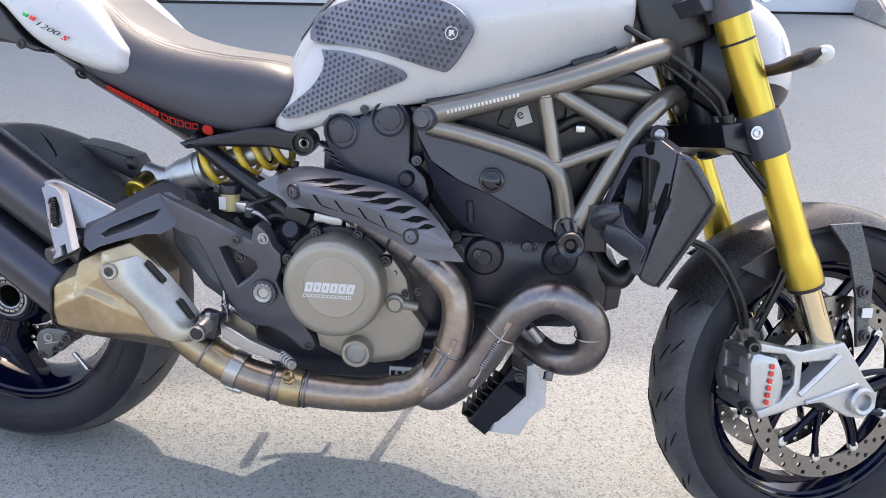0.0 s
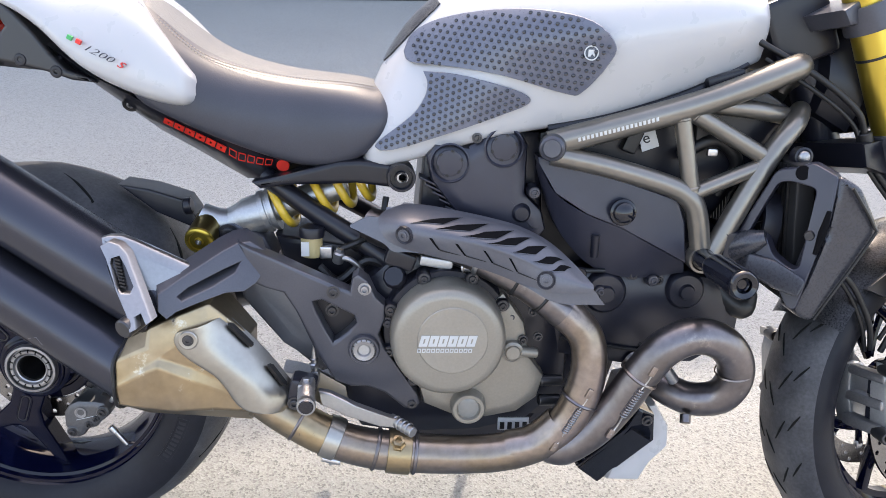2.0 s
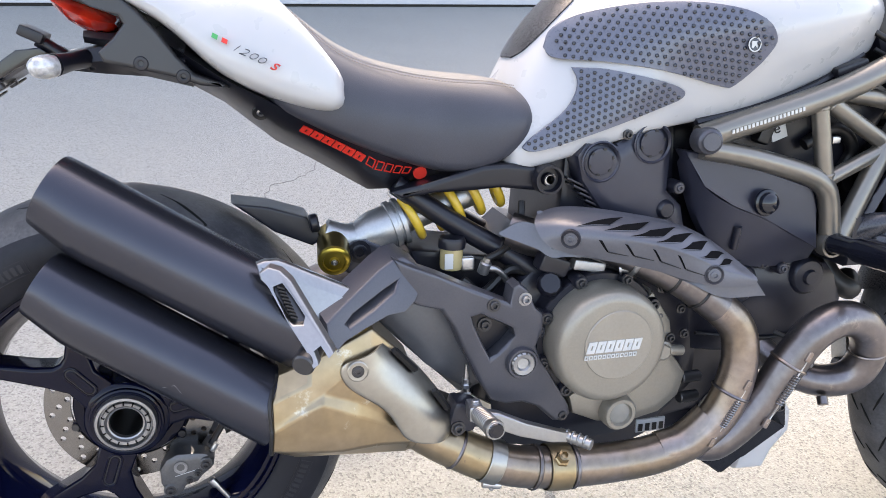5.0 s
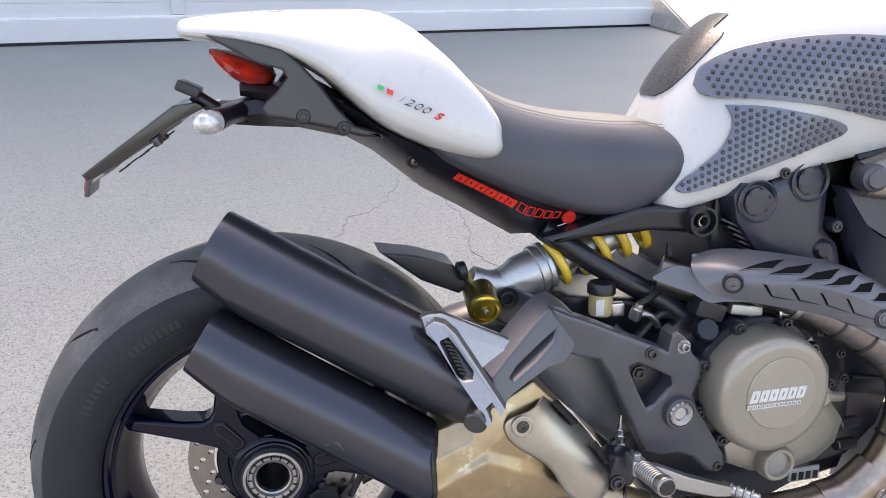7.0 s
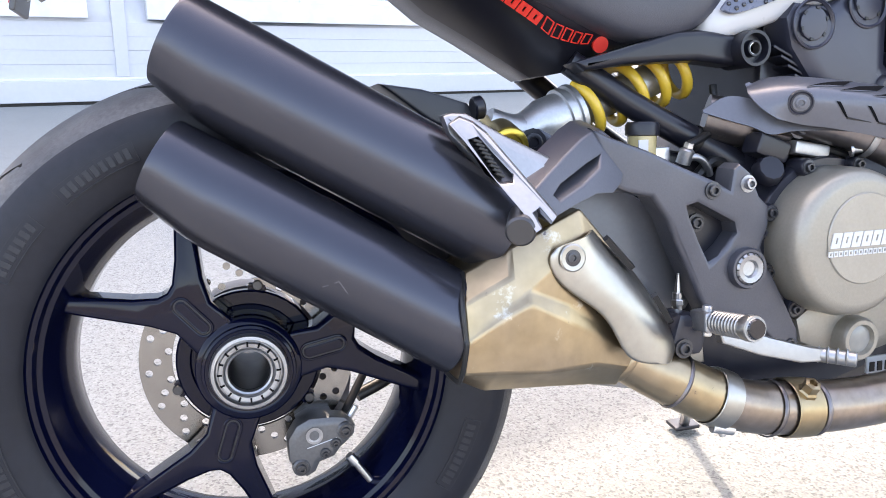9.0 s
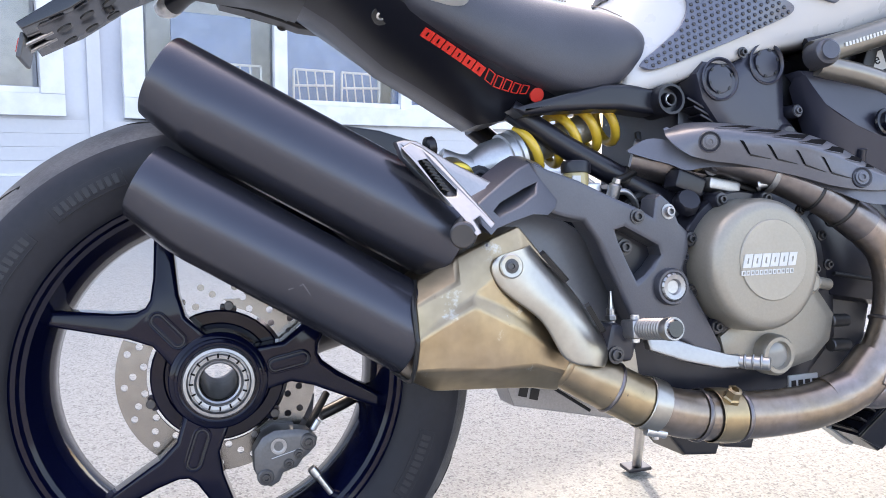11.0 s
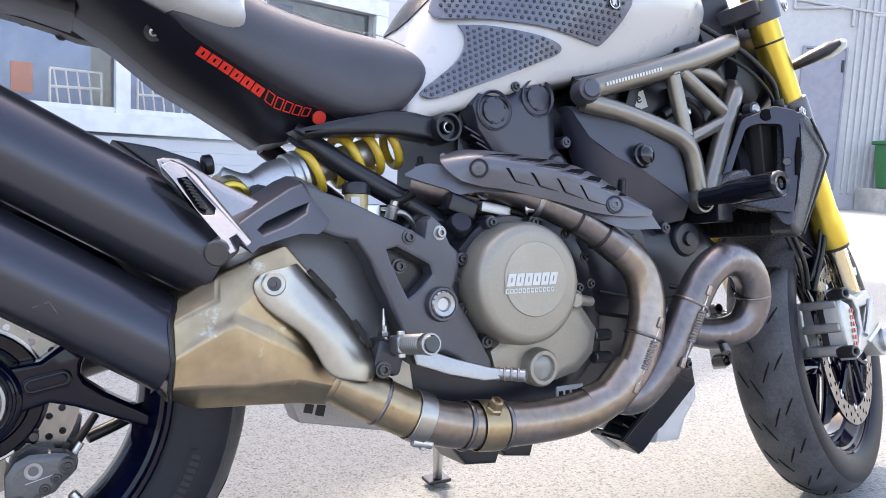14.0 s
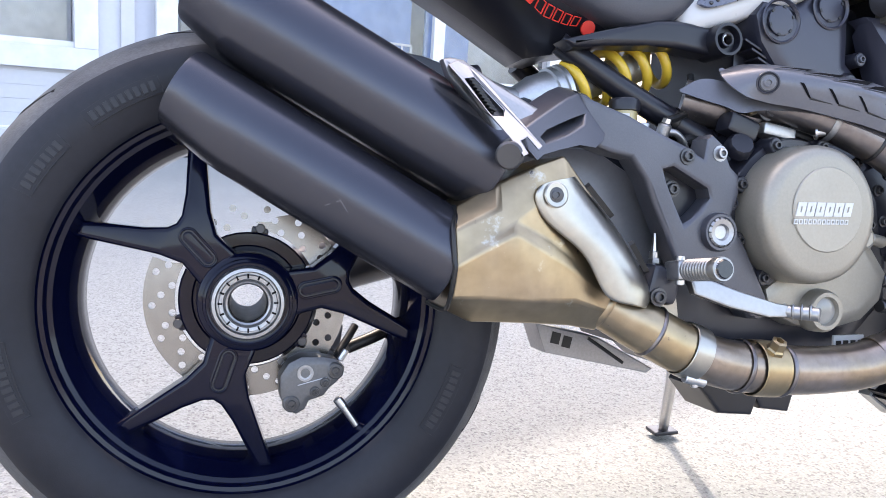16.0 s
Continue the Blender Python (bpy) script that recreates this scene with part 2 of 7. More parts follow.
def part(name, bm, material, parent, label="", smooth=40, m=None, mats=()):
    """Links a bmesh as one mesh object under a thing or part."""
    me = bpy.data.meshes.new(name)
    if m is not None:
        bmesh.ops.transform(bm, matrix=m, verts=bm.verts)
    bmesh.ops.recalc_face_normals(bm, faces=bm.faces)
    for f in bm.faces:
        f.smooth = True
    for e in bm.edges:
        if len(e.link_faces) == 2 and e.calc_face_angle(0) > radians(smooth):
            e.smooth = False
    bm.to_mesh(me)
    bm.free()
    me.materials.append(material)
    for q in mats:
        me.materials.append(q)
    ob = new(name, me)
    ob.parent = parent
    even = ob.modifiers.new("flat_faces", "WEIGHTED_NORMAL")
    even.keep_sharp = True
    if label:
        tagged(ob, label)
    return ob


def spline(pts, n=6):
    """Points along a smooth curve through pts."""
    p = [Vector(q) for q in pts]
    p = [2 * p[0] - p[1], *p, 2 * p[-1] - p[-2]]
    out = []
    for i in range(1, len(p) - 2):
        for k in range(n):
            t = k / n
            a, b, c, d = p[i - 1], p[i], p[i + 1], p[i + 2]
            out.append(0.5 * ((2 * b) + (c - a) * t + (2 * a - 5 * b + 4 * c - d) * t * t + (3 * b - a - 3 * c + d) * t ** 3))
    return [*out, p[-2]]


def tube(pts, r, sides=14, n=6, caps=True, bm=None, straight=False, oval=1.0):
    """A pipe along the curve through pts; r is one radius or one for each of pts."""
    bm = bm or bmesh.new()
    path = [Vector(q) for q in pts] if straight else spline(pts, n)
    rs = [r] * len(path) if isinstance(r, (int, float)) else [float(q) for q in np.interp(np.linspace(0, len(pts) - 1, len(path)), range(len(pts)), r)]
    up, rings = None, []
    for i, p in enumerate(path):
        d = (path[min(i + 1, len(path) - 1)] - path[max(i - 1, 0)]).normalized()
        if up is None:
            up = d.orthogonal().normalized()
        up = (up - d * up.dot(d)).normalized()
        side = d.cross(up)
        rings.append([bm.verts.new(p + rs[i] * (up * math.cos(a) + side * math.sin(a) * oval)) for a in np.linspace(0, 2 * math.pi, sides, endpoint=False)])
    for a, b in zip(rings, rings[1:]):
        for k in range(sides):
            bm.faces.new((a[k], a[(k + 1) % sides], b[(k + 1) % sides], b[k]))
    if caps:
        bm.faces.new(rings[0][::-1])
        bm.faces.new(rings[-1])
    return bm


def lathe(profile, centre, axis=(0, -1, 0), sides=32, bm=None, closed=False):
    """Turns (radius, along) pairs round an axis; along grows in the axis' direction."""
    bm = bm or bmesh.new()
    ax = Vector(axis).normalized()
    u = ax.orthogonal().normalized() if abs(ax.y) < 0.99 else Vector((1, 0, 0))
    v = ax.cross(u)
    c, rings = Vector(centre), []
    for r, h in profile:
        if r < 1e-6:
            rings.append([bm.verts.new(c + ax * h)])
        else:
            rings.append([bm.verts.new(c + ax * h + r * (u * math.cos(a) + v * math.sin(a))) for a in np.linspace(0, 2 * math.pi, sides, endpoint=False)])
    pairs = list(zip(rings, rings[1:])) + ([(rings[-1], rings[0])] if closed else [])
    for a, b in pairs:
        for k in range(sides):
            q = (k + 1) % sides
            if len(a) == 1 and len(b) == 1:
                continue
            if len(a) == 1:
                bm.faces.new((a[0], b[q], b[k]))
            elif len(b) == 1:
                bm.faces.new((a[k], a[q], b[0]))
            else:
                bm.faces.new((a[k], a[q], b[q], b[k]))
    return bm


def rod(a, b, r, sides=16, bevel=0.15, bm=None):
    """A straight bar with eased ends."""
    a, b = Vector(a), Vector(b)
    h = (b - a).length
    e = r * bevel
    return lathe([(0, 0), (r - e, 0), (r, e), (r, h - e), (r - e, h), (0, h)], a, b - a, sides, bm)


def slab(pts, depth, bevel=0.003, push=0.0, inset=0.0, holes=(), bm=None, segments=2):
    """A panel from an outline in side view ((x, z) with y, or (x, y, z)), deep towards +y, its near edges rounded; push: how far its middle swells out."""
    bm = bm or bmesh.new()
    front = [bm.verts.new(p) for p in pts]
    face = bm.faces.new(front)
    ex = bmesh.ops.extrude_face_region(bm, geom=[face])
    nv = [g for g in ex["geom"] if isinstance(g, bmesh.types.BMVert)]
    for v in nv:
        v.co.y += depth
    edges = [e for e in bm.edges if e.verts[0] in front and e.verts[1] in front]
    if bevel:
        bmesh.ops.bevel(bm, geom=edges, offset=bevel, segments=segments, affect="EDGES", profile=0.5)
    if push:
        bm.faces.ensure_lookup_table()
        near = [f for f in bm.faces if len(f.verts) >= len(pts)]
        big = min(near, key=lambda f: f.calc_center_median().y)
        bmesh.ops.inset_individual(bm, faces=[big], thickness=inset or 0.012, use_even_offset=True)
        for v in big.verts:
            v.co.y -= push
    return bm


def flat(xz, y):
    return [(x, y, z) for x, z in xz]


def loft(sections, mirror=True, close=True, bm=None, level=0):
    """Skins cross-sections: each is (x, [(y, z), ...]) from the top middle down, mirrored to the far side."""
    bm = bm or bmesh.new()
    rings = []
    for x, prof in sections:
        ring = [bm.verts.new((x, -y, z)) for y, z in prof]
        if mirror:
            ring += [bm.verts.new((x, y, z)) for y, z in prof[::-1] if y > 1e-6]
        rings.append(ring)
    n = len(rings[0])
    for a, b in zip(rings, rings[1:]):
        for k in range(n if close else n - 1):
            q = (k + 1) % n
            bm.faces.new((a[k], a[q], b[q], b[k]))
    if close:
        bm.faces.new(rings[0])
        bm.faces.new(rings[-1][::-1])
    return bm


def soft(ob, level=2):
    s = ob.modifiers.new("smooth", "SUBSURF")
    s.levels = s.render_levels = level
    return ob


def box(c, s, bevel=0.003, bm=None, m=None):
    """A box with eased edges, at centre c and of size s."""
    own = bmesh.new()
    bmesh.ops.create_cube(own, size=1.0)
    bmesh.ops.scale(own, vec=s, verts=own.verts)
    if bevel:
        bmesh.ops.bevel(own, geom=own.edges[:], offset=bevel, segments=2, affect="EDGES", profile=0.5)
    if m is not None:
        bmesh.ops.transform(own, matrix=m, verts=own.verts)
    bmesh.ops.translate(own, vec=c, verts=own.verts)
    if bm is None:
        return own
    me = bpy.data.meshes.new("tmp")
    own.to_mesh(me)
    own.free()
    bm.from_mesh(me)
    bpy.data.meshes.remove(me)
    return bm


def bolt(c, r=0.006, parent=None, material=None, h=0.005, m=None, name="bolt", axis=(0, -1, 0)):
    """A socket-head bolt with a recessed hexagon."""
    bm = lathe([(r * 1.5, -0.002), (r * 1.5, 0.0008), (r, 0.001), (r, h * 0.8), (r * 0.85, h), (r * 0.55, h), (r * 0.5, h * 0.3), (0, h * 0.3)], c, axis, 12)
    return part(name, bm, material or M_DARKSTEEL, parent or bike, m=m)


def words(name, text, size, at, material, parent, rot=(90, 0, 0), depth=0.0006, bold=0.0, shear=0.0, squeeze=1.0, m=None, label="", width=0.0):
    """Raised lettering from the built-in font, as a mesh."""
    cu = bpy.data.curves.new(name, "FONT")
    cu.body, cu.size, cu.extrude, cu.offset, cu.shear = text, size, depth, bold, shear
    cu.resolution_u = 3
    tmp = bpy.data.objects.new(name, cu)
    scene.collection.objects.link(tmp)
    bpy.context.view_layer.update()
    me = bpy.data.meshes.new_from_object(tmp)
    bpy.data.objects.remove(tmp)
    bm = bmesh.new()
    bm.from_mesh(me)
    bpy.data.meshes.remove(me)
    if width:
        xs = [q.co.x for q in bm.verts]
        squeeze = width / (max(xs) - min(xs))
        bmesh.ops.translate(bm, vec=(-min(xs), 0, 0), verts=bm.verts)
    bmesh.ops.transform(bm, matrix=(m or Matrix()) @ pose(*at, *rot) @ Matrix.Diagonal((squeeze, 1, 1, 1)), verts=bm.verts)
    return part(name, bm, material, parent, label)


def marks(name, count, width, tall, material, parent, place, slant=0.3, bold=0.8, stroke=0.3, label=""):
    """A row of plain slanted frames in place of a maker's name; place maps (along, up, lift) onto the surface."""
    bm = bmesh.new()
    step = width / count
    for i in range(count):
        x0, w = i * step, bold * step
        e = stroke * w
        outer = ((x0, 0), (x0 + w, 0), (x0 + w, tall), (x0, tall))
        inner = ((x0 + e, e), (x0 + w - e, e), (x0 + w - e, tall - e), (x0 + e, tall - e))
        lo, hi, mid, deep = [[bm.verts.new(place(x + slant * z, z, h)) for x, z in ring] for ring, h in ((outer, -0.0006), (outer, 0.0008), (inner, 0.0008), (inner, -0.0006))]
        for k in range(4):
            n = (k + 1) % 4
            bm.faces.new((lo[k], lo[n], hi[n], hi[k]))
            bm.faces.new((hi[k], hi[n], mid[n], mid[k]))
            bm.faces.new((mid[k], mid[n], deep[n], deep[k]))
    ob = part(name, bm, material, parent, label)
    ob["kind"] = "stuff"
    return ob


# ---- the yard and the buildings ----
def setting(name, bm, material, label, category, parent=None, smooth=30):
    ob = part(name, bm, material, parent, "", smooth)
    return tagged(ob, label, category, kind="structure") if parent is None else ob


g = bmesh.new()
bmesh.ops.create_grid(g, x_segments=40, y_segments=40, size=300)
setting("ground", g, M_GROUND, "pale worn asphalt yard with fine stone chips and cracks", "ground")
for pts in ([(0.62, 2.55), (0.58, 2.4), (0.45, 2.02), (0.30, 1.88), (0.22, 1.65), (0.10, 1.52)], [(0.60, 2.35), (0.675, 2.216), (0.737, 1.838), (0.694, 1.489), (0.75, 1.3)]):
    rr = random.Random(5)
    fine = [(x + rr.uniform(-0.012, 0.012), y + rr.uniform(-0.012, 0.012), 0.0004) for x, y, _ in spline([(x, y, 0) for x, y in pts], 8)]
    tagged(part("ground_crack", tube(fine, 0.0013, 5, straight=True), M_CRACK, None), "thin branching crack in the asphalt", "crack", kind="structure")

FACADE = pose(0, 7.3, 0, 0, 0, 14.8)     # x along the facade, y into the building


def wall_with_openings(name, x0, x1, z1, openings, thick, label):
    """A wall along the facade with openings cut right through it."""
    xs = sorted({x0, x1, *[o[0] for o in openings], *[o[1] for o in openings]})
    zs = sorted({0.0, z1, *[o[2] for o in openings], *[o[3] for o in openings]})
    bm = bmesh.new()
    for a, b in zip(xs, xs[1:]):
        for c, d in zip(zs, zs[1:]):
            if any(o[0] <= a and b <= o[1] and o[2] <= c and d <= o[3] for o in openings):
                continue
            box(((a + b) / 2, thick / 2, (c + d) / 2), (b - a, thick, d - c), 0, bm)
    bmesh.ops.remove_doubles(bm, verts=bm.verts, dist=0.0005)
    bmesh.ops.transform(bm, matrix=FACADE, verts=bm.verts)
    return setting(name, bm, M_SIDING, label, "wall")


wall = wall_with_openings("wall_north", -16, 5.1, 9.2, [(-4.2, -1.29, 0.97, 2.5), (-0.38, 4.25, 0.97, 2.5)], 0.2, "pale blue-grey clapboard workshop wall with white windows")
for i in range(34):     # clapboards
    z = 0.30 + 0.125 * i
    for a, b in ((-16, 5.1),) if not 0.72 < z < 2.74 else ((-16, -4.46), (4.47, 5.1)):
        o = part("board", box(((a + b) / 2, -0.006, z), (b - a, 0.012, 0.1235), 0.0015, m=pose(0, 0, 0, 0.4)), M_SIDING, wall)
        o.matrix_world = FACADE
part("base_board", box((-5.45, -0.03, 0.125), (21.1, 0.06, 0.19), 0.008, m=None), M_SIDING, wall).matrix_world = FACADE
part("drip_trim", box((-5.45, -0.02, 0.232), (21.1, 0.05, 0.024), 0.005), M_FRAME_WHITE, wall).matrix_world = FACADE
part("dark_gap", box((-5.45, -0.01, 0.016), (21.1, 0.03, 0.03), 0), M_CABLE, wall).matrix_world = FACADE
part("corner_post", box((-0.83, -0.02, 1.2), (0.12, 0.025, 1.9), 0.003), M_SIDING, wall).matrix_world = FACADE


def window(name, x0, x1, z0, z1, mullions, label):
    w = part(name, box(((x0 + x1) / 2, -0.02, z0 - 0.1), (x1 - x0 + 0.4, 0.09, 0.2), 0.006), M_FRAME_WHITE, None)
    tagged(w, label, "window", kind="structure")
    w.matrix_world = FACADE
    part("window_frame", box(((x0 + x1) / 2, -0.02, z1 + 0.1), (x1 - x0 + 0.4, 0.09, 0.2), 0.006), M_FRAME_WHITE, w)
    for x in (x0 - 0.1, x1 + 0.1):
        part("window_frame", box((x, -0.019, (z0 + z1) / 2), (0.2, 0.09, z1 - z0 - 0.002), 0.006), M_FRAME_WHITE, w)
    for x in mullions:
        part("mullion", box((x, 0.02, (z0 + z1) / 2), (0.15, 0.07, z1 - z0), 0.006), M_FRAME_WHITE, w)
    part("inner_sill", box(((x0 + x1) / 2, 0.04, z0 + 0.03), (x1 - x0, 0.06, 0.06), 0.006), M_FRAME_WHITE, w)
    edges = [x0, *mullions, x1]
    for a, b in zip(edges, edges[1:]):
        p = part("pane", box(((a + b) / 2, 0.06, (z0 + z1) / 2), (b - a - 0.1, 0.008, z1 - z0), 0), M_GLASS, w)
        p.visible_shadow = False
    return w


window("window_1", -4.2, -1.29, 0.97, 2.5, (-2.7,), "white-framed window in the workshop wall, pale room behind")
window("window_2", -0.38, 4.25, 0.97, 2.5, (1.03, 2.6), "long white-framed window with blue panels and racks behind")
room = bmesh.new()
box((-5.45, 0.95, 4.6), (21.1, 0.1, 9.2), 0, room)
box((-5.45, 0.55, 3.2), (21.1, 0.68, 0.05), 0, room)
box((-5.45, 0.55, 0.35), (21.1, 0.68, 0.05), 0, room)
setting("room_wall", room, M_ROOM, "pale back wall and floor of the room behind the windows", "wall").matrix_world = FACADE
roof = box((-5.45, 1.6, 9.3), (21.3, 3.4, 0.2), 0.02)
setting("roof", roof, M_SIDING, "flat roof edge of the workshop", "roof").matrix_world = FACADE
part_wall = box((5.0, 1.7, 4.6), (0.2, 3.0, 9.18), 0)
setting("wall_side", part_wall, M_SIDING, "plain side wall of the workshop", "wall").matrix_world = FACADE
setting("wall_west", box((-15.9, 1.7, 4.6), (0.2, 3.0, 9.18), 0), M_SIDING, "plain end wall of the workshop", "wall").matrix_world = FACADE

for k, (x0, x1, z0, z1, mm) in enumerate(((0.0, 0.86, 0.75, 1.9, M_BLUE), (1.16, 2.45, 0.75, 2.2, M_BLUE), (2.65, 3.3, 0.75, 2.5, M_BLUE))):
    o = tagged(part("display_panel", box(((x0 + x1) / 2, 0.45, (z0 + z1) / 2), (x1 - x0, 0.04, z1 - z0), 0.006), mm, None), "blue display panel standing behind the window glass", "panel")
    o.matrix_world = FACADE
o = tagged(part("sign_plate", box((0.2, 0.42, 1.27), (0.2, 0.012, 0.3), 0.004), M_RED_SIGN, None), "faded red sign plate behind the window", "sign")
o.matrix_world = FACADE
for x0 in (0.42, 1.3, 1.9):
    rack = new("wire_rack")
    rack.matrix_world = FACADE @ pose(x0, 0.30, 1.02)
    tagged(rack, "white wire rack with slanted bars behind the window", "rack", "racks behind the window")
    for a, b in (((0, 0, 0), (0.5, 0, 0)), ((0, 0, 0.36), (0.5, 0, 0.36)), ((0, 0, 0), (0, 0, 0.36)), ((0.5, 0, 0), (0.5, 0, 0.36)), ((0, 0, 0.18), (0.5, 0, 0.2))):
        part("rack_bar", rod(a, b, 0.014, 8), M_FRAME_WHITE, rack)
    for i in range(4):
        part("rack_bar", rod((0.08 + 0.11 * i, 0, 0.02), (0.04 + 0.11 * i, 0, 0.35), 0.010, 8), M_FRAME_WHITE, rack)

# far wall with a steel door, a canopy bracket and a bin on a concrete platform
FAR = pose(19.0, 11.0, 0, 0, 0, -30)
far_wall = setting("wall_east", box((1.5, 0.1, 3.4), (9.0, 0.2, 6.8), 0), M_FARWALL, "pale ribbed metal wall of a neighbouring shed", "wall")
far_wall.matrix_world = FAR
for i in range(26):
    part("rib", box((-0.42 + 0.17 * i, -0.02, 3.5), (0.085, 0.05, 6.2), 0.012), M_FARWALL, far_wall)
door = tagged(part("door_1", box((-1.22, -0.03, 2.25), (1.04, 0.06, 3.5), 0.01), M_DOOR, None), "closed grey-blue steel door in the pale wall", "door", kind="structure")
door.matrix_world = FAR
for a, b in (((-1.76, -0.04, 2.27), (0.05, 0.09, 3.6)), ((-0.68, -0.04, 2.27), (0.05, 0.09, 3.6)), ((-1.22, -0.04, 4.04), (1.03, 0.09, 0.05))):
    part("door_frame", box(a, b, 0.005), M_DOOR, door)
part("door_handle", rod((-1.62, -0.10, 1.75), (-1.62, -0.10, 1.95), 0.02), M_CABLE, door)
part("door_hinge", box((-0.76, -0.07, 3.6), (0.06, 0.03, 0.3), 0.005), M_CABLE, door)
canopy = new("canopy_bracket")
canopy.matrix_world = FAR
tagged(canopy, "thin pale metal canopy frame fixed above the door", "canopy")
for a, b in (((-2.1, -0.05, 4.98), (-1.0, -0.05, 5.05)), ((-2.1, -0.05, 5.2), (0.9, -0.05, 4.86)), ((-0.55, -0.9, 4.72), (1.4, -0.9, 4.66)), ((-2.1, -0.05, 4.98), (-2.1, -0.05, 5.4)), ((-0.6, -0.05, 4.6), (-0.6, -0.05, 5.0))):
    part("canopy_bar", rod(a, b, 0.035, 8), M_FARWALL, canopy)
plat = box((3.2, -0.75, 0.28), (6.6, 1.4, 0.58), 0.03)
setting("platform", plat, M_CONCRETE, "low worn concrete platform along the far wall", "platform").matrix_world = FAR
binb = new("wheelie_bin")
binb.matrix_world = FAR @ pose(0.62, -0.75, 0.57)
tagged(binb, "green plastic rubbish bin with a hinged lid on the platform", "bin")
bm = bmesh.new()
lo = [bm.verts.new(p) for p in ((-0.40, -0.36, 0), (0.40, -0.36, 0), (0.40, 0.36, 0), (-0.40, 0.36, 0))]
hi = [bm.verts.new(p) for p in ((-0.5, -0.44, 1.1), (0.5, -0.44, 1.1), (0.5, 0.44, 1.1), (-0.5, 0.44, 1.1))]
bm.faces.new(lo[::-1])
bm.faces.new(hi)
for i in range(4):
    bm.faces.new((lo[i], lo[(i + 1) % 4], hi[(i + 1) % 4], hi[i]))
bmesh.ops.bevel(bm, geom=bm.edges[:], offset=0.03, segments=2, affect="EDGES")
part("body", bm, M_BIN, binb)
part("lid", box((0, 0, 1.14), (1.12, 0.96, 0.10), 0.03), M_BIN, binb)
# added wall, always out of view: gives the dark paint something pale to reflect
setting("wall_south", box((5, -16, 1.1), (110, 0.3, 2.2), 0), M_YARDWALL, "plain pale unseen wall added behind the camera for reflections", "wall")
ramp = bmesh.new()
vs = [ramp.verts.new(p) for p in ((4.82, 7.2, 0), (9.5, 8.4, 0), (9.5, 13.5, 0), (5.15, 12.3, 0), (4.84, 7.3, 0.06), (9.5, 8.5, 0.06), (9.5, 13.5, 0.42), (5.15, 12.3, 0.42), (5.02, 8.5, 0.34), (9.5, 9.7, 0.34))]
for f in ((0, 1, 5, 4), (4, 5, 9, 8), (8, 9, 6, 7), (0, 4, 8, 7, 3), (1, 2, 6, 9, 5), (3, 7, 6, 2), (0, 3, 2, 1)):
    ramp.faces.new([vs[i] for i in f])
bmesh.ops.bevel(ramp, geom=ramp.edges[:], offset=0.02, segments=2, affect="EDGES")
setting("ramp", ramp, M_CONCRETE, "rough concrete ramp beside the workshop wall", "ramp")


# ---- motorcycle: wheels ----
def tyre_profile(R, w, rim_r):
    h = w / 2
    half = [(rim_r, h * 0.80), (rim_r + 0.006, h * 0.90), (rim_r + (R - rim_r) * 0.28, h), (rim_r + (R - rim_r) * 0.5, h * 1.01), (rim_r + (R - rim_r) * 0.68, h * 0.93), (R - (R - rim_r) * 0.16, h * 0.74), (R - (R - rim_r) * 0.055, h * 0.45), (R - 0.0015, h * 0.2), (R, 0)]
    return half + [(r, -y) for r, y in half[-2::-1]]


def tread_point(R, w, rim_r, s, ang, lift=0.0006):
    """A point on the tread: s from -1 (left) to 1 (right shoulder)."""
    h = w / 2
    half = tyre_profile(R, w, rim_r)[:9][::-1]
    ys, rs = [p[1] for p in half], [p[0] for p in half]
    y = abs(s) * h * 0.93
    r = float(np.interp(y, ys, rs)) + lift
    return Vector((r * math.cos(ang), -y * (1 if s > 0 else -1), r * math.sin(ang)))


def make_wheel(name, centre, R, w, rim_r, label, m=None, grooves=()):
    c = Vector(centre)
    f = w / 2 * 0.80
    prof = [(rim_r + 0.004, f + 0.003), (rim_r + 0.006, f), (rim_r + 0.003, f - 0.004), (rim_r - 0.006, f - 0.006), (rim_r - 0.009, f - 0.012), (rim_r - 0.014, f - 0.014), (rim_r - 0.023, f - 0.035), (rim_r - 0.034, f * 0.25), (rim_r - 0.034, -f * 0.25), (rim_r - 0.023, -f + 0.035), (rim_r - 0.012, -f + 0.012), (rim_r + 0.006, -f), (rim_r - 0.008, -f + 0.02), (rim_r - 0.026, -f * 0.2), (rim_r - 0.026, f * 0.2), (rim_r - 0.006, f - 0.012)]
    rim = part(name, lathe(prof, c, (0, -1, 0), 72, closed=True), M_RIM, bike, label, 30, m)
    bm = lathe(tyre_profile(R, w, rim_r), c, (0, -1, 0), 144)
    for fc in bm.faces:
        d = fc.calc_center_median() - c
        rad, side = math.hypot(d.x, d.z), abs(d.y)
        fc.material_index = 1 if rad > R - (R - rim_r) * 0.36 else 0
    part("tyre", bm, M_RUBBER, rim, "black road tyre with scrubbed shoulders", 60, m, (M_SCUFF,))
    return rim, c


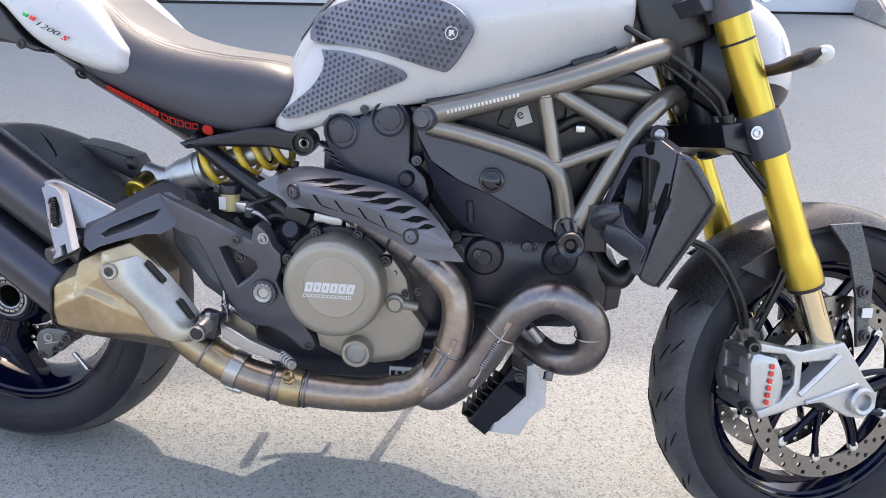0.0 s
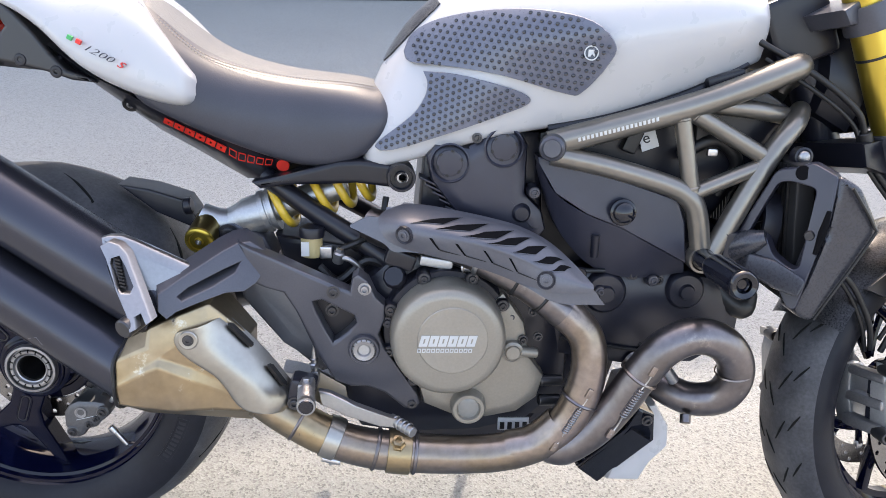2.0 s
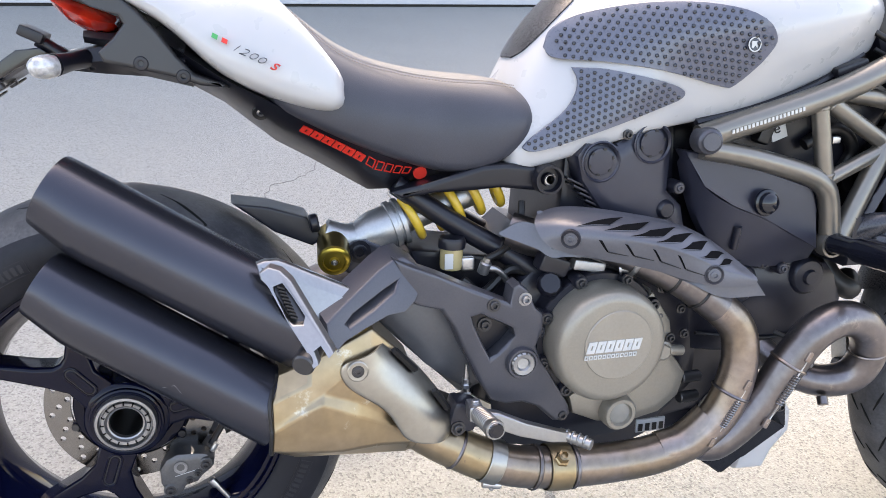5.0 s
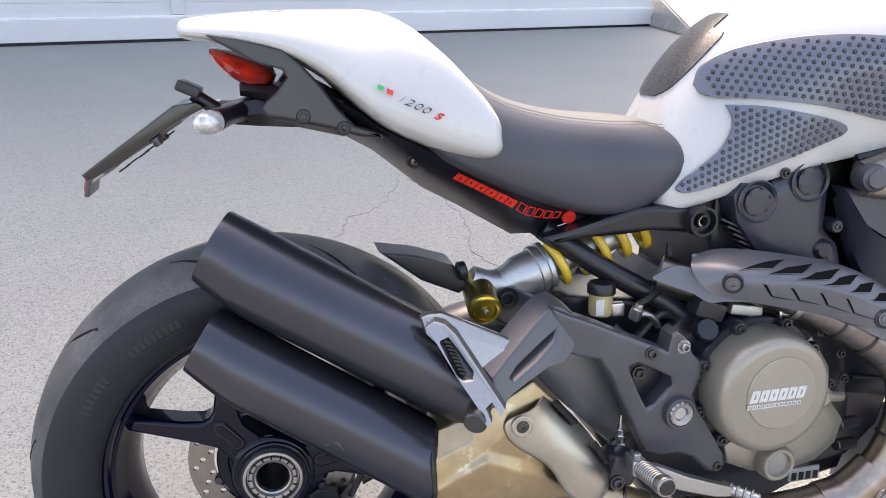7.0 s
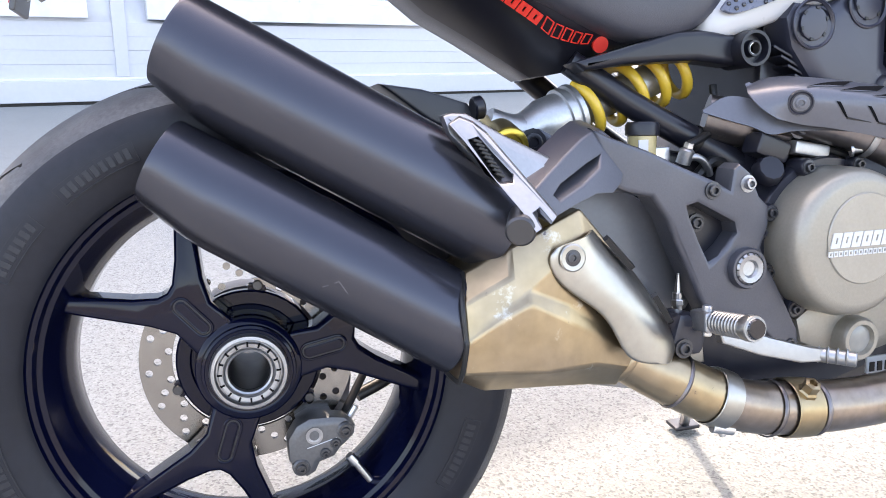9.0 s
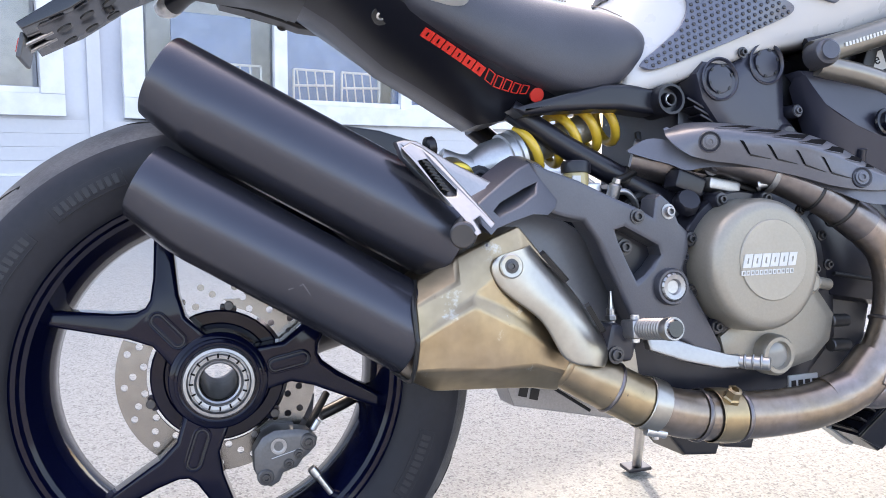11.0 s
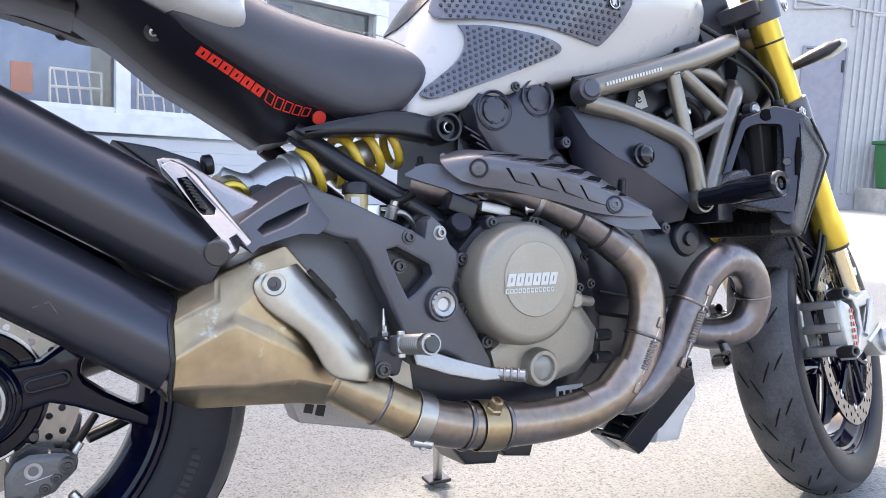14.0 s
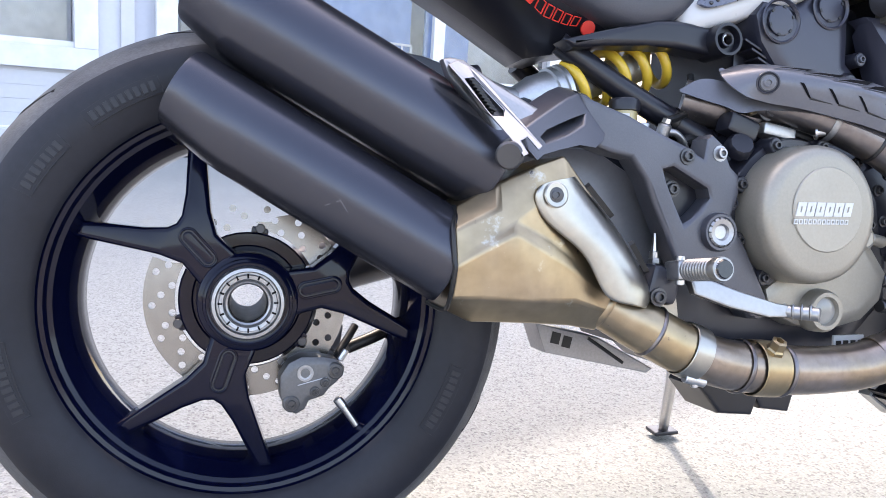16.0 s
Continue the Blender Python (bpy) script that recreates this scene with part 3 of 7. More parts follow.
RW, RWr, RWw = Vector((0.007, 0, 0.330)), 0.319, 0.186
rear, _ = make_wheel("rear_wheel", RW, RWr, RWw, 0.218, "gloss black three-spoke rear wheel")
for k in range(11):
    a0 = 2 * math.pi * k / 11
    pts = [RW + tread_point(RWr, RWw, 0.218, s, a0 + da, -0.0031) for s, da in ((0.80, 0.0), (0.68, 0.05), (0.5, 0.13), (0.3, 0.22))]
    part("tread_groove", tube(pts, [0.0034, 0.0039, 0.0039, 0.0034], 8, 6), M_GROOVE, rear)
    pts = [RW + tread_point(RWr, RWw, 0.218, -s, a0 + da + 0.2, -0.0031) for s, da in ((0.80, 0.0), (0.68, 0.05), (0.5, 0.13), (0.3, 0.22))]
    part("tread_groove", tube(pts, [0.0034, 0.0039, 0.0039, 0.0034], 8, 6), M_GROOVE, rear)


def polar(c, r, a, y):
    return Vector((c.x + r * math.cos(radians(a)), y, c.z + r * math.sin(radians(a))))


def y_spoke(c, mid, spread, r_hub, r_split, r_rim, y_hub, y_rim, wid=0.026):
    """One Y-shaped spoke: an arm that forks into two tapered blades."""
    bm = bmesh.new()
    tube([polar(c, r_hub, mid, y_hub), polar(c, (r_hub + r_split) / 2, mid, y_hub), polar(c, r_split, mid, y_hub)], [wid * 1.1, wid, wid * 1.05], 10, 4, bm=bm, oval=0.8)
    for s in (-1, 1):
        tube([polar(c, r_split * 0.88, mid + s * 2, y_hub), polar(c, r_split * 1.2, mid + s * spread * 0.42, y_hub * 0.9 + y_rim * 0.1), polar(c, (r_split + r_rim) / 2 + 0.015, mid + s * spread * 0.78, (y_hub + y_rim) / 2), polar(c, r_rim, mid + s * spread, y_rim)], [0.018, 0.0165, 0.0135, 0.0125], 8, 5, bm=bm, oval=0.8)
    return bm


def blade_spoke(c, mid, y, depth):
    """A flat cast arm that forks into two tapering blades."""
    uv = [(0.040, -0.027), (0.080, -0.025), (0.104, -0.037), (0.1764, -0.0905), (0.1850, -0.0745), (0.137, -0.029), (0.121, -0.010), (0.118, 0.0), (0.121, 0.010), (0.137, 0.029), (0.1850, 0.0745), (0.1764, 0.0905), (0.104, 0.037), (0.080, 0.025), (0.040, 0.027)]
    ca, sa = math.cos(radians(mid)), math.sin(radians(mid))
    bm = bmesh.new()
    vs = [bm.verts.new((c.x + u * ca - v * sa, y + 0.30 * max(0, u - 0.121), c.z + u * sa + v * ca)) for u, v in uv]
    faces = [bm.faces.new([vs[k] for k in q]) for q in ((0, 1, 13, 14), (1, 2, 12, 13), (2, 6, 7, 8, 12), (2, 5, 6), (8, 9, 12), (2, 3, 4, 5), (9, 10, 11, 12))]
    edge = [e for e in bm.edges if len(e.link_faces) == 1]
    ex = bmesh.ops.extrude_face_region(bm, geom=faces)
    for v in [g for g in ex["geom"] if isinstance(g, bmesh.types.BMVert)]:
        v.co.y += depth
    bmesh.ops.bevel(bm, geom=edge, offset=0.006, segments=3, affect="EDGES", profile=0.5)
    return bm


def oval_loop(a, b, r, n=9):
    """A closed oval round the line a to b, in an upright plane."""
    d = (b - a).normalized()
    e = Vector((-d.z, 0, d.x))
    ends = ((b, 0), (a, math.pi))
    loop = [c + r * (d * math.cos(s - math.pi / 2 + math.pi * i / n) + e * math.sin(s - math.pi / 2 + math.pi * i / n)) for c, s in ends for i in range(n + 1)]
    return loop + loop[:1]


for mid in (131, 11, 251):
    part("spoke", blade_spoke(RW, mid, -0.066, 0.036), M_RIM, rear, "", 35)
    a, b = polar(RW, 0.066, mid, -0.066), polar(RW, 0.098, mid, -0.066)
    part("slot_rim", tube(oval_loop(a, b, 0.0092), 0.0016, 8, 1), M_RIM, rear)
    part("slot_rim", tube(oval_loop(a, b, 0.0052), 0.0013, 8, 1), M_RIM, rear)
    part("slot", slab(oval_loop(a + Vector((0, -0.0008, 0)), b + Vector((0, -0.0008, 0)), 0.0080)[:-1], 0.003, 0.0006), M_CABLE, rear)
    part("slot_pad", slab(oval_loop(a + Vector((0, -0.0018, 0)), b + Vector((0, -0.0018, 0)), 0.0046)[:-1], 0.003, 0.0008), M_RIM, rear)
part("hub", lathe([(0.024, 0.073), (0.0440, 0.073), (0.0465, 0.0745), (0.0490, 0.0735), (0.0500, 0.0695), (0.0535, 0.0685), (0.0560, 0.0660), (0.0570, 0.03), (0.056, -0.03), (0.024, -0.05)], RW, sides=64, closed=True), M_RIM, rear)
# black lining added so that the hollow axle looks shaded inside
part("axle_bore", lathe([(0.0208, -0.075), (0.0208, 0.070), (0.0214, 0.0715)], RW, sides=32), M_CABLE, rear)
part("axle_nut", lathe([(0.0215, -0.06), (0.0215, 0.072), (0.0225, 0.0765), (0.0245, 0.0775), (0.0255, 0.0760), (0.0275, 0.0800), (0.0315, 0.0805), (0.0322, 0.0790), (0.0325, 0.0745), (0.0345, 0.0745), (0.0350, 0.0800), (0.0360, 0.0820), (0.0395, 0.0815), (0.0415, 0.0780), (0.0415, 0.060), (0.03, 0.05), (0.03, -0.06)], RW, sides=64, closed=True), M_NUT, rear, "silver castellated axle nut")
for k in range(16):
    part("nut_notch", box(polar(RW, 0.0305, 22.5 * k, -0.0795), (0.0050, 0.0026, 0.0020), 0, m=Matrix.Rotation(-radians(22.5 * k), 4, "Y")), M_RECESS_SHADE, rear)


def brake_disc(c, R, r_in, y, parent, holes_n, rows, thick=0.005, m=None, material=None):
    """A drilled disc: a ring with round holes right through it."""
    bm = bmesh.new()
    edges = []
    for rad, n, cx, cz in [(R, 72, c.x, c.z), (r_in, 60, c.x, c.z)] + [(0.0043, 9, *polar(c, rr, 360 * (k + (0.0, 0.36, 0.68)[j]) / holes_n, 0).xz) for k in range(holes_n) for j, rr in enumerate(rows)]:
        vs = [bm.verts.new((cx + rad * math.cos(2 * math.pi * i / n), y - thick / 2, cz + rad * math.sin(2 * math.pi * i / n))) for i in range(n)]
        edges += [bm.edges.new((p, q)) for p, q in zip(vs, vs[1:] + vs[:1])]
    bmesh.ops.triangle_fill(bm, edges=edges, use_beauty=True)
    ex = bmesh.ops.extrude_face_region(bm, geom=bm.faces[:])
    for v in [q for q in ex["geom"] if isinstance(q, bmesh.types.BMVert)]:
        v.co.y += thick
    return part("brake_disc", bm, material or M_DISC, parent, "drilled steel brake disc", 30, m)


brake_disc(RW, 0.1175, 0.0830, -0.018, rear, 17, (0.087, 0.098, 0.108))
part("disc_carrier", lathe([(0.03, 0.022), (0.062, 0.024), (0.064, 0.026), (0.077, 0.026), (0.079, 0.024), (0.079, 0.014), (0.076, 0.010), (0.03, 0.010)], RW, sides=40, closed=True), M_RIM, rear)
for k in range(6):
    part("carrier_arm", box(polar(RW, 0.080, 60 * k + 20, -0.018), (0.012, 0.006, 0.020), 0.002, m=Matrix.Rotation(-radians(60 * k + 20), 4, "Y")), M_RIM, rear)
    part("disc_bobbin", lathe([(0, 0.004), (0.005, 0.004), (0.006, 0.002)], polar(RW, 0.084, 60 * k + 20, -0.020), sides=12), M_DARKSTEEL, rear)
part("valve_stem", rod((0.134, -0.048, 0.176), (0.116, -0.050, 0.203), 0.0042), M_STEEL, rear)
part("valve_cap", rod((0.118, -0.050, 0.200), (0.110, -0.050, 0.211), 0.0058), M_STEEL, rear)

# rear caliper
CAL = [(0.040, 0.243), (0.050, 0.258), (0.065, 0.265), (0.091, 0.264), (0.105, 0.261), (0.116, 0.250), (0.114, 0.240), (0.106, 0.232), (0.098, 0.226), (0.091, 0.217), (0.074, 0.212), (0.069, 0.202), (0.059, 0.197), (0.047, 0.203), (0.040, 0.220)]
cal = part("rear_caliper", slab(flat(CAL, -0.066), 0.024, 0.004, 0.003, 0.006), M_CALIPER, bike, "grey rear brake caliper with two bolts")
part("caliper_inner", slab(flat([(x + 0.004, z + 0.002) for x, z in CAL], -0.012), 0.03, 0.005), M_CALIPER, cal)
part("caliper_bridge", slab(flat([(0.052, 0.256), (0.066, 0.263), (0.092, 0.262), (0.098, 0.250), (0.060, 0.246)], -0.045), 0.035, 0.004), M_CALIPER, cal)
part("caliper_bridge", slab(flat([(0.044, 0.238), (0.056, 0.236), (0.058, 0.210), (0.046, 0.212)], -0.045), 0.035, 0.004), M_CALIPER, cal)
for p, r in (((0.104, 0.247), 0.0065), ((0.053, 0.211), 0.0065), ((0.080, 0.224), 0.004), ((0.092, 0.234), 0.004)):
    part("bolt_seat", lathe([(0, 0.003), (r * 1.25, 0.003), (r * 1.5, 0.0015), (r * 1.6, -0.004)], (p[0], -0.068, p[1]), (0, -1, 0), 20), M_CALIPER, cal)
    bolt((p[0], -0.071, p[1]), r * 0.8, cal, M_DARKSTEEL, 0.004)
part("caliper_badge", lathe([(0.0055, 0), (0.0095, 0.0004), (0.0095, 0.0012), (0.0072, 0.0012), (0.0072, 0.0004)], (0.069, -0.0695, 0.246), sides=24, closed=True), M_NUT, cal)
part("bleed_nipple", rod((0.112, -0.050, 0.256), (0.120, -0.050, 0.268), 0.004, 8), M_STEEL, cal)
part("pad_pin", rod((0.060, -0.067, 0.232), (0.094, -0.067, 0.240), 0.0022, 8), M_STEEL, cal)
part("caliper_bracket", slab(flat([(0.03, 0.30), (0.10, 0.315), (0.125, 0.29), (0.12, 0.255), (0.05, 0.255)], 0.0), 0.02, 0.004), M_CAST, bike)

# single-sided swingarm on the far side
sw = tube([(0.60, 0.06, 0.42), (0.48, 0.09, 0.44), (0.34, 0.12, 0.43), (0.19, 0.13, 0.385), (0.08, 0.125, 0.345)], [0.07, 0.065, 0.06, 0.05, 0.04], 16, 5)
part("swingarm", sw, M_CAST, bike, "dark grey single-sided swingarm")
part("swingarm_hub", lathe([(0.03, -0.05), (0.07, -0.05), (0.072, -0.07), (0.065, -0.13), (0.03, -0.14)], RW, sides=40, closed=True), M_CAST, bike)
part("swingarm_inner_guard", slab([(0.34, -0.10, 0.52), (0.41, -0.125, 0.515), (0.475, -0.130, 0.475), (0.505, -0.130, 0.42), (0.520, -0.125, 0.36), (0.470, -0.125, 0.345), (0.415, -0.125, 0.40), (0.35, -0.105, 0.46)], 0.05, 0.01, 0.004, 0.02), M_GUARD, bike)
part("brake_hose", tube([(0.13, 0.0, 0.262), (0.17, 0.01, 0.275), (0.21, 0.03, 0.29), (0.26, 0.05, 0.33)], 0.008, 10), M_CABLE, bike)
part("hose_fitting", rod((0.11, -0.03, 0.255), (0.14, 0.0, 0.29), 0.005), M_DARKSTEEL, bike)

for mid, n in ((128, 9), (150, 7), (28, 8), (-20, 9), (-75, 9), (205, 9)):     # unreadable raised marks on the sidewall
    sb = bmesh.new()
    for k in range(n):
        a = mid - 1.9 * k
        box(polar(RW, 0.254, a, -0.0932), (0.0055, 0.0012, 0.011), 0.0004, sb, m=Matrix.Rotation(radians(90 - a), 4, "Y"))
    part("sidewall_mark", sb, M_MARK, rear)["kind"] = "stuff"
    ends = [polar(RW, r, mid - 1.9 * k, -0.0932) for r, k in [(0.2635, j) for j in np.linspace(-1, n, 9)] + [(0.2445, j) for j in np.linspace(n, -1, 9)]]
    part("mark_outline", tube(ends + ends[:1], 0.0006, 6, straight=True), M_MARK, rear)

REAR_TURN = Matrix.Translation(RW) @ pose(0, 0, 0, 0, 0, -2.1) @ Matrix.Translation(-RW)
for o in (rear, *rear.children_recursive):
    o.data.transform(REAR_TURN)

# rear hugger
part("rear_hugger", slab([(0.162, -0.062, 0.630), (0.210, -0.064, 0.623), (0.262, -0.066, 0.607), (0.282, -0.068, 0.575), (0.268, -0.068, 0.566), (0.217, -0.066, 0.588)], 0.06, 0.004), M_PLASTIC, bike, "black plastic rear hugger")

# ---- motorcycle: tank, seat, tail ----
TANK = [
    (0.528, [(0, 0.73), (0.030, 0.73), (0.060, 0.72), (0.088, 0.708), (0.100, 0.696), (0.100, 0.676), (0.090, 0.670)]),
    (0.556, [(0, 0.812), (0.034, 0.806), (0.066, 0.778), (0.096, 0.735), (0.114, 0.702), (0.110, 0.670), (0.100, 0.664)]),
    (0.610, [(0, 0.900), (0.046, 0.890), (0.086, 0.840), (0.116, 0.765), (0.128, 0.712), (0.122, 0.686), (0.112, 0.680)]),
    (0.690, [(0, 0.950), (0.062, 0.938), (0.120, 0.875), (0.138, 0.800), (0.144, 0.742), (0.134, 0.714), (0.124, 0.708)]),
    (0.770, [(0, 0.980), (0.080, 0.965), (0.162, 0.890), (0.168, 0.822), (0.154, 0.764), (0.144, 0.736), (0.134, 0.730)]),
    (0.860, [(0, 0.998), (0.100, 0.980), (0.192, 0.905), (0.200, 0.845), (0.168, 0.782), (0.152, 0.748), (0.142, 0.742)]),
    (0.960, [(0, 0.998), (0.110, 0.980), (0.194, 0.912), (0.196, 0.862), (0.162, 0.812), (0.150, 0.782), (0.140, 0.776)]),
    (1.060, [(0, 0.982), (0.100, 0.968), (0.168, 0.915), (0.166, 0.880), (0.142, 0.845), (0.132, 0.818), (0.122, 0.812)]),
    (1.112, [(0, 0.960), (0.085, 0.950), (0.128, 0.905), (0.126, 0.880), (0.118, 0.858), (0.112, 0.838), (0.102, 0.832)]),
    (1.118, [(0, 0.955), (0.082, 0.946), (0.124, 0.902), (0.122, 0.878), (0.114, 0.856), (0.108, 0.838), (0.098, 0.832)]),
]
tank = soft(part("fuel_tank", loft(TANK), M_WHITE, bike, "glossy white fuel tank", 60))


def tank_side(x, z, lift=0.002):
    """The place on the tank's near flank at this x and height."""
    prof = []
    for (xa, pa), (xb, pb) in zip(TANK, TANK[1:]):
        if xa <= x <= xb:
            w = (x - xa) / (xb - xa)
            prof = [((1 - w) * a[0] + w * b[0], (1 - w) * a[1] + w * b[1]) for a, b in zip(pa, pb)]
    prof = [(y, zz) for y, zz, _ in spline([(*q, 0) for q in prof], 6)]
    y = float(np.interp(z, [q[1] for q in prof][::-1], [q[0] for q in prof][::-1]))
    return Vector((x, -y - lift, z))


def inside(x, z, poly):
    odd = False
    for (x1, z1), (x2, z2) in zip(poly, poly[1:] + poly[:1]):
        if (z1 > z) != (z2 > z) and x < (x2 - x1) * (z - z1) / (z2 - z1) + x1:
            odd = not odd
    return odd


def grip_pad(poly, pitch, turn, label):
    """A thin pad that follows the tank, with rows of round studs."""
    ring = [(p.x, p.z) for p in spline([(x, 0, z) for x, z in poly + poly[:1]], 4)[:-1]]
    cx, cz = sum(p[0] for p in ring) / len(ring), sum(p[1] for p in ring) / len(ring)
    bm = bmesh.new()
    rows = []
    for k in (1.0, 0.985, 0.75, 0.5, 0.25):
        lift = 0.0015 if k == 1.0 else 0.0042
        rows.append([bm.verts.new(tank_side(cx + (x - cx) * k, cz + (z - cz) * k, lift)) for x, z in ring])
    for a, b in zip(rows, rows[1:]):
        for i in range(len(ring)):
            j = (i + 1) % len(ring)
            bm.faces.new((a[i], a[j], b[j], b[i]))
    mid = bm.verts.new(tank_side(cx, cz, 0.0042))
    for i in range(len(ring)):
        bm.faces.new((rows[-1][i], rows[-1][(i + 1) % len(ring)], mid))
    pad = part("grip_pad", bm, M_PAD, tank, label, 50)
    small = [(cx + (x - cx) * 0.93, cz + (z - cz) * 0.93) for x, z in ring]
    sb = bmesh.new()
    c, s = math.cos(radians(turn)), math.sin(radians(turn))
    for i in range(-30, 31):
        for j in range(-20, 21):
            u, v = (i + 0.5 * (j % 2)) * pitch, j * pitch * 0.9
            x, z = cx + u * c - v * s, cz + u * s + v * c
            if inside(x, z, small):
                p = tank_side(x, z, 0.0038)
                lathe([(0.0029, 0), (0.0027, 0.0014), (0.0016, 0.0022), (0, 0.0023)], p, (0.05, -1, 0.15), 8, sb)
    part("grip_stud", sb, M_STUD, pad)["kind"] = "stuff"
    return pad


PAD_U = [(0.594, 0.837), (0.607, 0.863), (0.645, 0.884), (0.715, 0.898), (0.785, 0.899), (0.842, 0.886), (0.872, 0.856), (0.866, 0.832), (0.838, 0.792), (0.815, 0.790), (0.735, 0.810), (0.660, 0.820), (0.604, 0.823)]
PAD_L = [(0.622, 0.812), (0.668, 0.810), (0.728, 0.798), (0.764, 0.786), (0.768, 0.774), (0.740, 0.760), (0.660, 0.728), (0.580, 0.700), (0.556, 0.701), (0.560, 0.712), (0.606, 0.750), (0.624, 0.776), (0.628, 0.796)]
grip_pad(PAD_U, 0.0098, -8, "smoky blue-grey studded tank grip pad, upper piece")
grip_pad(PAD_L, 0.0092, 25, "smoky blue-grey studded tank grip pad, lower piece")
ec = tank_side(0.840, 0.846, 0.005)
part("pad_badge", lathe([(0.0, 0.001), (0.0075, 0.001), (0.0078, 0.0018), (0.0098, 0.0018), (0.010, 0), (0, -0.002)], ec, (0.0, -1, 0.1), 28), M_STUD, tank)
part("badge_ring", lathe([(0.0082, 0.0015), (0.0098, 0.0015), (0.0098, 0.0024), (0.0082, 0.0024)], ec, (0.0, -1, 0.1), 28, closed=True), M_LETTER, tank)
part("badge_mark", slab([(ec.x - 0.004, ec.y - 0.0016, ec.z - 0.0045), (ec.x - 0.001, ec.y - 0.0016, ec.z - 0.0045), (ec.x + 0.001, ec.y - 0.0016, ec.z - 0.001), (ec.x + 0.0045, ec.y - 0.0016, ec.z - 0.0045), (ec.x + 0.0045, ec.y - 0.0016, ec.z + 0.0045), (ec.x - 0.004, ec.y - 0.0016, ec.z + 0.0045)], 0.001, 0), M_LETTER, tank)

# carbon protector on the back of the tank
bpy.context.view_layer.update()
tank_now = tank.evaluated_get(bpy.context.evaluated_depsgraph_get())


def on_tank(p, lift):
    """The nearest place on the tank's smooth surface, lifted a little."""
    _, q, n, _ = tank_now.closest_point_on_mesh(p)
    return q + n * lift


for edge in ([(0.572, 0.020, 0.816), (0.577, 0.034, 0.824), (0.587, 0.042, 0.833), (0.600, 0.048, 0.847), (0.615, 0.050, 0.860), (0.635, 0.050, 0.878), (0.656, 0.046, 0.894)], [(0.600, 0.020, 0.888), (0.616, 0.030, 0.900), (0.640, 0.032, 0.915), (0.668, 0.026, 0.930)]):
    bm = bmesh.new()
    line = spline(edge, 3)
    layers = [[[bm.verts.new(on_tank(Vector((p.x, p.y * k / 5, p.z)), h)) for k in range(-5, 6)] for p in line] for h in (0.0025, -0.002)]
    for rows in layers:
        for a, b in zip(rows, rows[1:]):
            for k in range(10):
                bm.faces.new((a[k], a[k + 1], b[k + 1], b[k]))
    top, low = layers
    for k in (0, 10):
        for a, b, c, d in zip(top, top[1:], low, low[1:]):
            bm.faces.new((a[k], b[k], d[k], c[k]))
    part("tank_protector", bm, M_CARBON, tank, "carbon-look tank protector piece")
part("tank_edge_trim", tube([(0.80, -0.147, 0.738), (0.90, -0.15, 0.760), (1.00, -0.142, 0.792), (1.09, -0.118, 0.832)], 0.006, 8), M_PLASTIC, bike)
part("tank_clip", box((1.05, -0.142, 0.812), (0.055, 0.02, 0.018), 0.004, m=pose(0, 0, 0, 0, -17)), M_PLASTIC, bike)

SEAT = [
    (0.195, [(0, 0.930), (0.060, 0.924), (0.100, 0.895), (0.128, 0.840), (0.140, 0.790), (0.125, 0.765)]),
    (0.250, [(0, 0.885), (0.078, 0.878), (0.116, 0.850), (0.140, 0.800), (0.144, 0.760), (0.128, 0.742)]),
    (0.310, [(0, 0.836), (0.086, 0.830), (0.120, 0.805), (0.140, 0.765), (0.138, 0.728), (0.122, 0.712)]),
    (0.380, [(0, 0.812), (0.084, 0.808), (0.114, 0.786), (0.132, 0.744), (0.124, 0.700), (0.112, 0.684)]),
    (0.450, [(0, 0.800), (0.078, 0.797), (0.106, 0.776), (0.122, 0.730), (0.116, 0.678), (0.104, 0.660)]),
    (0.510, [(0, 0.797), (0.074, 0.793), (0.104, 0.774), (0.120, 0.730), (0.114, 0.680), (0.100, 0.662)]),
    (0.556, [(0, 0.790), (0.062, 0.786), (0.098, 0.770), (0.116, 0.742), (0.112, 0.708), (0.096, 0.690)]),
    (0.588, [(0, 0.770), (0.050, 0.768), (0.080, 0.760), (0.100, 0.748), (0.098, 0.734), (0.082, 0.724)]),
]
bm = loft(SEAT)
for f in bm.faces:
    if f.normal.z > 0.8 or all(abs(v.co.y) < 0.09 and v.co.z > 0.76 for v in f.verts):
        f.material_index = 1
seat = soft(part("seat", bm, M_SEAT, bike, "black vinyl seat with a grey woven top and grey stitching", 70, mats=(M_SEATTOP,)))
for off in (0.0, 0.006):
    st = spline([(x, -prof[1][0] - 0.006 - off, prof[1][1] - 0.002 - off * 0.55) for x, prof in SEAT[1:-1]], 30)
    sb = bmesh.new()
    for a, b in list(zip(st, st[1:]))[::2]:
        tube([a, b], 0.0007, 5, 1, bm=sb)
    part("stitching", sb, M_STITCH, seat)["kind"] = "stuff"

